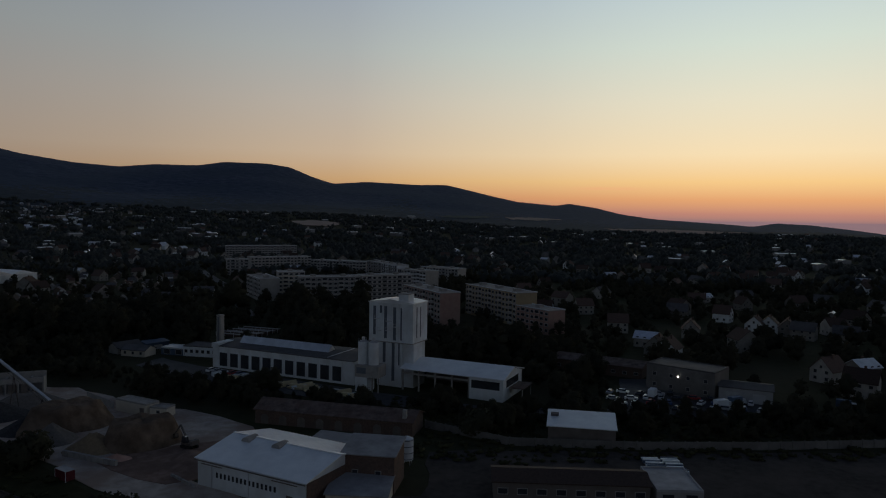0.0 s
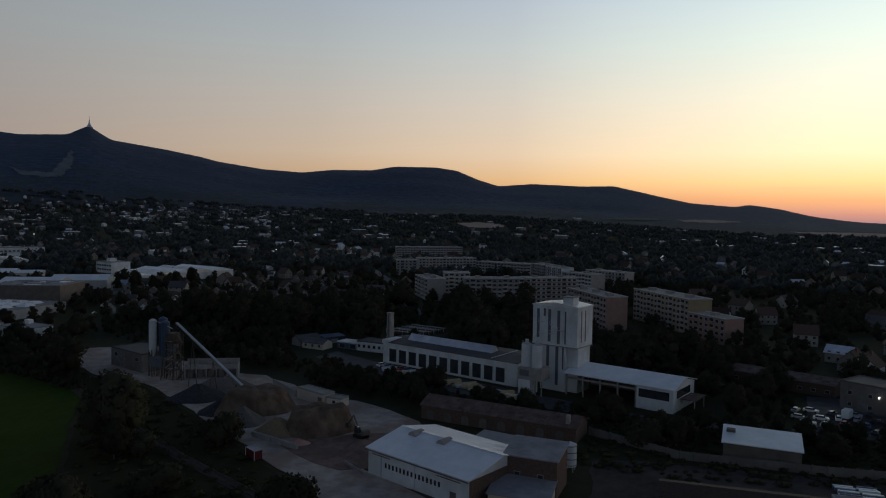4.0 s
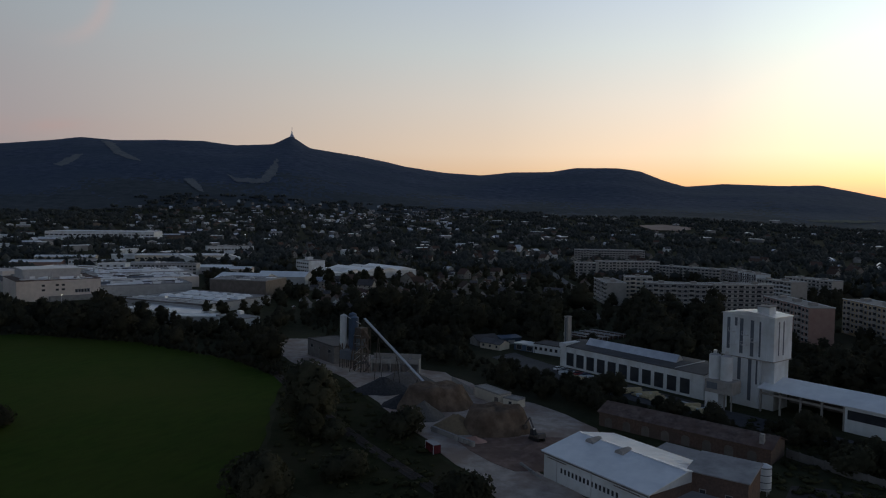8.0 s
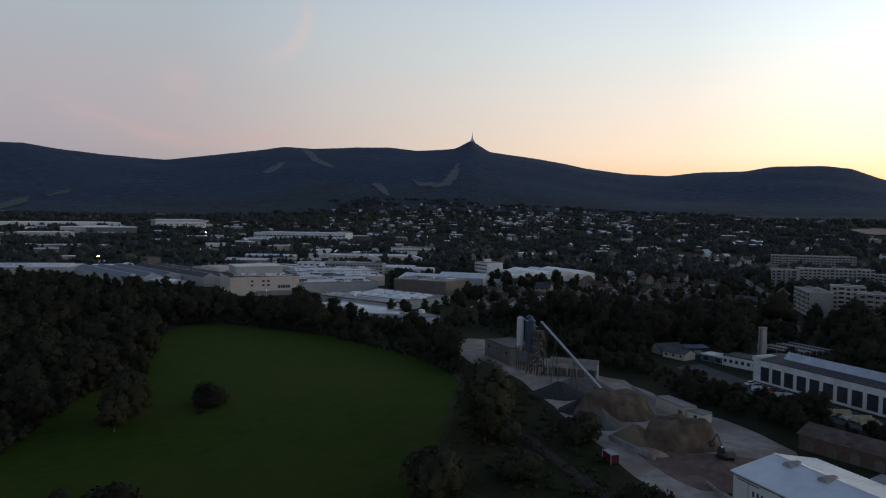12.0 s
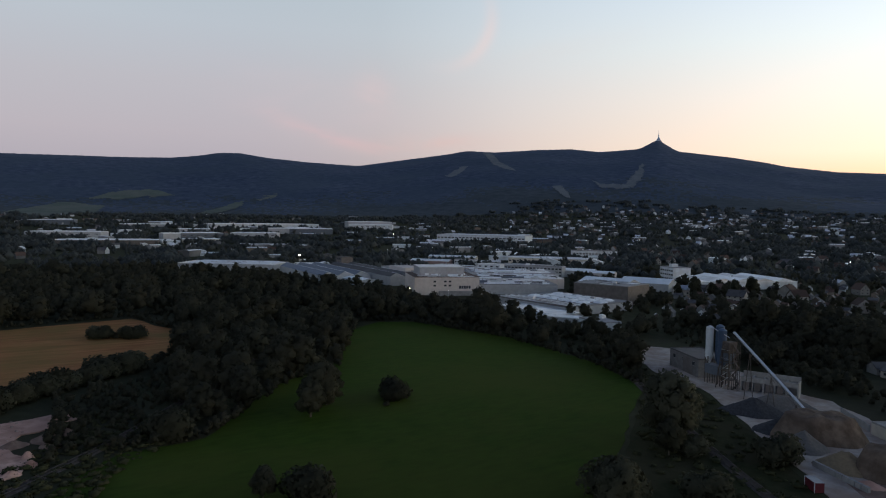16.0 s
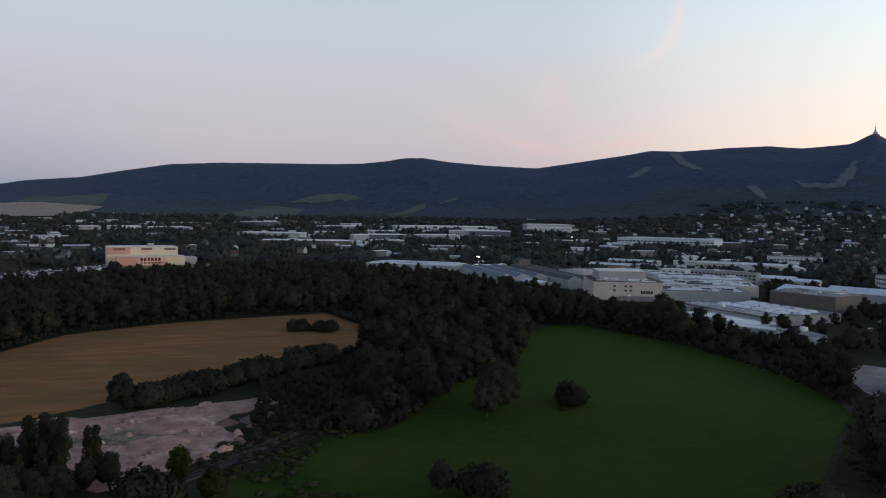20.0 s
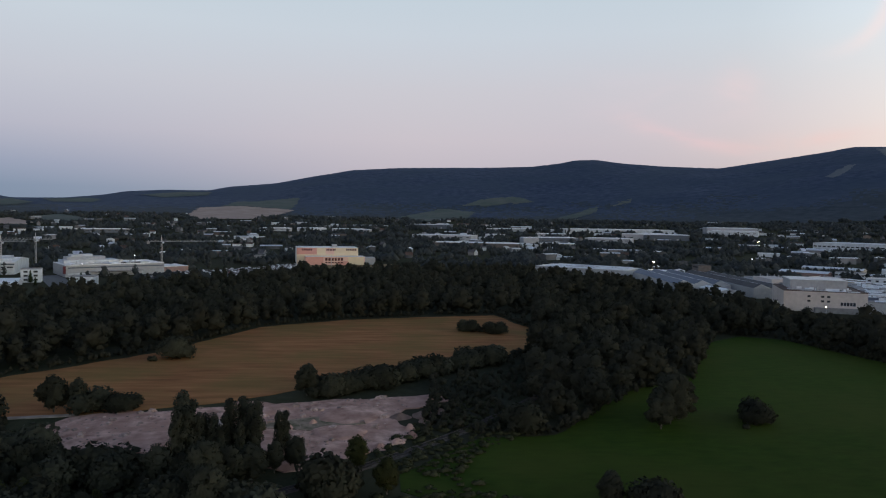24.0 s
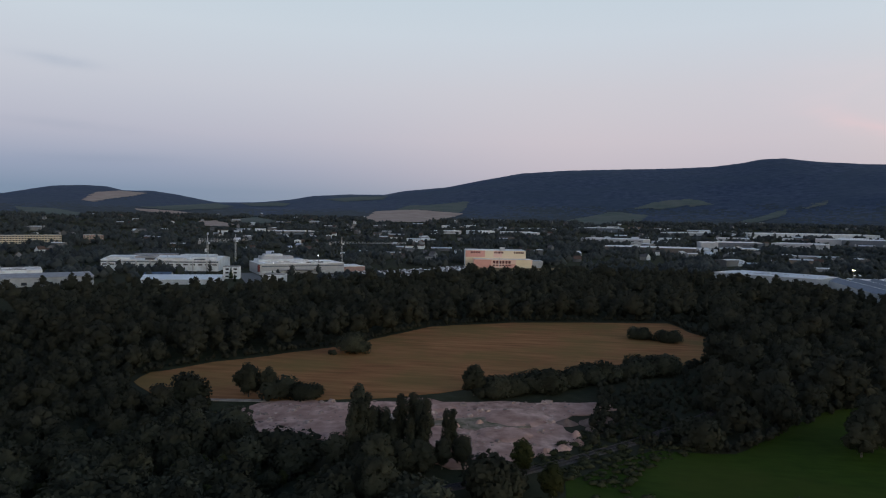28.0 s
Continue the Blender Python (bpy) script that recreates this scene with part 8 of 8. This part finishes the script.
railway("railway_track", [(-118, -62), (-134, -38), (-150, -16), (-168, 3), (-186, 20), (-206, 36), (-226, 50), (-250, 66), (-280, 90), (-320, 130)], "single railway track on grey ballast")
railway("railway_siding", [(-176, 196), (-148, 176), (-120, 158), (-98, 144), (-78, 132.5), (-56, 120), (-34, 108), (0, 94)], "overgrown railway siding beside the yard road")

# ---- stones and bumps on the rubble lot ----
for k, (x, y, r, h, mat) in enumerate(((-187, 4.7, 2.3, 1.5, M_RUBBLE), (-181, 5.2, 2.0, 1.2, M_RUBBLE), (-176, 1.2, 2.2, 1.1, M_RUBBLE), (-172, -3, 2.8, 1.2, M_RUBBLE), (-192, -22, 1.8, 1.3, M_RUBBLE), (-187.5, -27.8, 1.9, 1.3, M_RUBBLE), (-168, -9, 2.4, 0.9, M_RUBBLE), (-198, 2, 3.5, 1.3, M_EARTH), (-200, 9, 4.0, 1.4, M_EARTH), (-204, 14, 3.5, 1.2, M_EARTH), (-194, 10, 3.0, 1.0, M_EARTH))):
    heap("spoil_mound", "small heap of pale stone on the lot" if mat != M_EARTH else "dark heap of soil beside the lot", x, y, r, r * 0.8, h, mat, 0.2, k * 40, 60 + k)
rng = np.random.RandomState(44)
LOT = [(-186, -92), (-197, -90), (-209, -62), (-214, -31), (-222, 7), (-206, 4), (-188, -1), (-170, -7), (-163, -14), (-160, -27), (-171, -56), (-170, -74)]
pts = scatter(LOT, 2.1, 45, 0.5)
rv, rf, base = [], [], 0
for x, y in pts:
    if rng.rand() < 0.45:
        continue
    s = rng.uniform(0.15, 0.5) if rng.rand() < 0.85 else rng.uniform(0.6, 1.3)
    cube = np.array([(-1, -1, -0.3), (1, -1, -0.3), (1, 1, -0.3), (-1, 1, -0.3), (-0.6, -0.6, 0.7), (0.7, -0.5, 0.6), (0.6, 0.6, 0.75), (-0.5, 0.7, 0.6)]) * s * rng.uniform(0.7, 1.3, (8, 3))
    a = rng.uniform(0, 6.28)
    rv.append(np.stack([x + cube[:, 0] * math.cos(a) - cube[:, 1] * math.sin(a), y + cube[:, 0] * math.sin(a) + cube[:, 1] * math.cos(a), 0.35 + cube[:, 2] * 0.7], -1))
    rf.append(np.array([(4, 5, 6, 7), (0, 1, 5, 4), (1, 2, 6, 5), (2, 3, 7, 6), (3, 0, 4, 7)]) + base)
    base += 8
stones = new("loose_stones", mesh_np("loose_stones", np.concatenate(rv), np.concatenate(rf), [material("broken_stone", (0.26, 0.165, 0.13), (0.56, 0.40, 0.33), 0.8, 0.9, island=0.4)]))
tagged(stones, "loose broken stones strewn over the lot", "stones", kind="stuff")
for k, (x, y, rx, ry, mat) in enumerate(((-178, -62, 7, 9, M_RUBBLE), (-190, -50, 9, 5, M_GRAVEL), (-200, -12, 9, 12, M_RUBBLE), (-184, -14, 8, 7, M_RUBBLE), (-172, -30, 7, 9, M_RUBBLE), (-208, -40, 6, 12, M_RUBBLE))):
    heap("levelled_spoil", "low levelled spread of crushed stone", x, y, rx, ry, 0.75, mat, 0.75, k * 30, 80 + k)
patch("weedy_ground", [(-186, -40), (-196, -30), (-198, -14), (-190, -8), (-186, -22)], material("sparse_weeds", (0.11, 0.10, 0.05), (0.42, 0.30, 0.225), 0.35, 0.95, detail=10), "patch of weeds on the rubble", "weeds", 0.55, wobble=1.4, seed=71)
patch("footpath", [(-186, -131), (-194, -124), (-200, -108), (-203, -90), (-201, -89.5), (-198, -107), (-192, -123), (-185, -129)], M_GRAVEL, "pale trodden path along the field", "path", 0.3, wobble=0.2, seed=72)
mk_ = thing("notice_board", pose(-189.2, -126.3, 0, 0, 0, 120), "white notice board on two posts by the path", "sign")
part("board", box(-0.9, -0.06, 1.2, 0.9, 0.06, 3.2), M_WHITE_WALL, mk_)
for q in (-0.7, 0.6):
    part("post", box(q, -0.1, -0.2, q + 0.12, 0.1, 1.2), M_WHITE_WALL, mk_)
building("garden_hut", "small pale hut between dark trees", "hut", -266.0, -155.0, 110.0, 4.5, 4.0, 3.6, M_CREAM_WALL, M_TILE_ROOF, "gable", 1.5, windows=[(1, 1.2, 1.2, 1.2)])


# ---- rank weeds and tall grass on rough ground ----
WEEDS = []
for k in range(4):
    WEEDS.append((*crown_arrays([(0, 0, 0.3, 0.9, 0.45), (0.7, 0.3, 0.25, 0.6, 0.35)], 26, 0.22, 400 + k, 0.9, rings=3, segs=6), 1.0))
weed_points = []
for poly, gap, seed in ((W_YARD, 4.6, 1), (W_WORKS, 3.0, 2), (W_WALL, 3.2, 3), ([(-100, 66), (-128, 40), (-150, 18), (-140, -10), (-128, -14), (-108, -20), (-80, 20), (-76, 60)], 3.0, 4), ([(-160, -8), (-186, 4), (-200, 14), (-226, 14), (-206, 40), (-186, 40), (-170, 24), (-150, 14)], 2.6, 5), ([(-20, 170), (-2, 190), (18, 176), (60, 174), (120, 177), (120, 168), (60, 166), (10, 160)], 3.2, 6), ([(-186, -96), (-166, -76), (-160, -60), (-140, -52), (-150, -90), (-180, -120)], 2.8, 7)):
    for x, y in scatter(poly, gap, seed + 500, 1.0):
        weed_points.append((x, y, 0.5 + 1.0 * ((x * 7.3 + y * 3.1) % 1.0)))
grove("tall_weeds", "rank grass and weeds on rough ground", weed_points, WEEDS, [M_WEED], "weeds")


# ---- vehicles ----
def car_master(label, paint):
    ob = thing("car", pose(0, 0, -400), label, "car", "parked cars")
    body = add_prism(bmesh.new(), [(-2.1, 0.35), (2.1, 0.35), (2.15, 0.7), (1.95, 0.92), (0.9, 1.0), (-1.7, 1.02), (-2.1, 0.9)], -0.85, 0.85)
    bmesh.ops.recalc_face_normals(body, faces=body.faces[:])
    part("body", body, paint, ob)
    cab = bmesh.new()
    add_box(cab, -1.6, -0.74, 1.0, 1.0, 0.74, 1.42, taper=0.28)
    part("windows", cab, M_GLASS, ob, "dark car windows")
    part("roof", box(-1.3, -0.48, 1.42, 0.72, 0.48, 1.48), paint, ob)
    for sx in (-1.3, 1.3):
        for sy in (-0.88, 0.7):
            part("wheel", tube((sx, sy, 0.32), (sx, sy + 0.18, 0.32), 0.32, 0.32, 10), M_BLACK, ob)
    return ob


CARS = []
for lab, col in (("white parked car", (0.7, 0.7, 0.7)), ("silver grey parked car", (0.38, 0.39, 0.41)), ("dark parked car", (0.03, 0.032, 0.036)), ("red parked car", (0.3, 0.03, 0.03)), ("blue parked car", (0.04, 0.08, 0.2))):
    paint = material(lab.replace(" ", "_") + "_paint", col, tuple(c * 1.1 for c in col), 2.0, 0.3, spec=0.5)
    CARS.append([car_master(lab + " standing on asphalt", paint), False])
rng = random.Random(55)


def car(x, y, turn, k=None):
    rec = CARS[rng.choice((0, 0, 1, 1, 2, 2, 3, 4)) if k is None else k]
    m = pose(x, y, on(x, y) + 0.34, 0, 0, turn)
    if rec[1]:
        return copy_thing(rec[0], m)
    rec[1] = True
    rec[0].matrix_basis = m


for k in range(5):
    car(-84 + k * 3.0, 252 - k * 1.4, 65, k)
for row in range(5):
    for k in range(15):
        u = k / 14
        if rng.random() < 0.82:
            car(-642 - 132 * u + row * 9, -176 + 58 * u - row * 13 + 18, 20)
for k in range(34):
    x, y = 56 + (k % 9) * 5.2 + rng.uniform(-0.8, 0.8), 209 + (k // 9) * 6.4 + rng.uniform(-1.2, 1.2)
    if clear_pt(x, y, 2.0):
        car(x, y, rng.choice((70, -20, 60)) + rng.uniform(-8, 8))
for k in range(16):
    u = k / 15
    car(-113.5 - 62 * u, 402 + 150 * u, 113)
for k in range(4):
    x, y = ((88, 213), (94, 217), (70, 226), (127, 214))[k]
    vn = thing("delivery_van", pose(x, y, 0.14, 0, 0, (20, 24, 60, -30)[k]), ("white", "pale blue", "white", "pale blue")[k] + " delivery van with a box body", "van", "parked vans")
    part("cargo_box", box(-3.2, -1.05, 0.6, 1.0, 1.05, 2.9), M_WHITE_ROOF if k % 2 == 0 else M_BLUE, vn)
    cb_ = add_prism(bmesh.new(), [(1.02, 0.5), (2.9, 0.5), (2.9, 1.3), (2.3, 2.1), (1.02, 2.2)], -0.95, 0.95)
    bmesh.ops.recalc_face_normals(cb_, faces=cb_.faces[:])
    part("driver_cab", cb_, M_WHITE_WALL, vn)
    part("windscreen", box(2.45, -0.85, 1.4, 2.72, 0.85, 1.95), M_GLASS, vn)
    for sx in (-2.2, 2.0):
        for sy in (-1.05, 0.8):
            part("wheel", tube((sx, sy, 0.42), (sx, sy + 0.25, 0.42), 0.42, 0.42, 12), M_BLACK, vn)


# ---- lit lamps ----
def street_lamp(x, y, h, big, label, mat):
    ob = thing("street_lamp", pose(x, y, on(x, y)), label, "lamp", "lit street lamps")
    part("pole", tube((0, 0, -0.3), (0, 0, h), 0.16, 0.1, 8), M_STEEL, ob)
    d = math.atan2(-y, -x)
    part("arm", tube((0, 0, h), (1.4 * math.cos(d), 1.4 * math.sin(d), h + 0.2), 0.08, 0.06, 6), M_STEEL, ob)
    part("lantern", tube((1.4 * math.cos(d), 1.4 * math.sin(d), h - 0.1), (1.4 * math.cos(d), 1.4 * math.sin(d), h + 0.3), big, big * 0.8, 10), mat, ob, "glowing lantern")


M_LAMP_FAR = glow("far_white_lamp", (0.95, 0.95, 1.0), 5.0)
street_lamp(-735, 280, 11.5, 1.5, "lit sodium street lamp on a tall mast", M_LAMP)
street_lamp(-1167, 632, 10.0, 1.3, "lit street lamp by the estate road", M_LAMP)
street_lamp(-436, 262 - 12, 6.0, 0.25, "lit lamp beside the factory", M_LAMP)
street_lamp(-412, 268, 6.0, 0.25, "lit lamp at the factory gate", M_LAMP)
for k, (az, r) in enumerate(((30.2, 1500), (44.0, 1250), (25.6, 2300), (51.5, 1190), (27.0, 900), (36.5, 1700), (33.0, 2050), (47.0, 1600), (22.5, 1850), (-8.0, 1500), (4.0, 1900), (58.3, 960), (40.0, 2250), (18.0, 1300), (62.0, 900), (110.0, 800), (113.5, 690))):
    x, y = polar(az, r)
    street_lamp(x, y, 11.0, 0.55, "small lit lamp among the houses", M_LAMP_FAR)


# ---- the full car park of the shops, too many cars to count ----
def car_field(name, label, spots, mat):
    verts, faces, base = [], [], 0
    for x, y, a in spots:
        c, s, z = math.cos(a), math.sin(a), on(x, y) + 0.32
        shape = [(-2.1, -0.85, 0.2), (2.1, -0.85, 0.2), (2.1, 0.85, 0.2), (-2.1, 0.85, 0.2), (-2.1, -0.85, 0.9), (2.1, -0.85, 0.8), (2.1, 0.85, 0.8), (-2.1, 0.85, 0.9),
                 (-1.5, -0.62, 1.45), (0.5, -0.62, 1.45), (0.5, 0.62, 1.45), (-1.5, 0.62, 1.45), (-1.9, -0.8, 0.9), (1.1, -0.8, 0.86), (1.1, 0.8, 0.86), (-1.9, 0.8, 0.9)]
        verts += [(x + p[0] * c - p[1] * s, y + p[0] * s + p[1] * c, z + p[2]) for p in shape]
        for q in ((0, 1, 5, 4), (1, 2, 6, 5), (2, 3, 7, 6), (3, 0, 4, 7), (4, 5, 6, 7), (12, 13, 9, 8), (13, 14, 10, 9), (14, 15, 11, 10), (15, 12, 8, 11), (8, 9, 10, 11)):
            faces.append([v + base for v in q])
        base += 16
    tagged(new(name, mesh_np(name, verts, faces, [mat])), label, "cars", kind="stuff")


rng = random.Random(71)
rows = [(x, y, 0.9 + rng.uniform(-0.04, 0.04)) for x, y in scatter([(-640, -228), (-690, -204), (-738, -150), (-786, -128), (-792, -108), (-704, -104), (-644, -152), (-614, -200)], 5.2, 72, 2.0) if rng.random() < 0.72]
car_field("pale_car_rows", "rows of white and silver cars on the car park", rows[::2], material("pale_car_paint", (0.45, 0.46, 0.48), (0.75, 0.75, 0.76), 0.02, 0.3, island=0.4, spec=0.5))
car_field("dark_car_rows", "rows of dark cars on the car park", rows[1::2], material("dark_car_paint", (0.03, 0.03, 0.035), (0.12, 0.10, 0.10), 0.02, 0.3, island=0.5, spec=0.5))
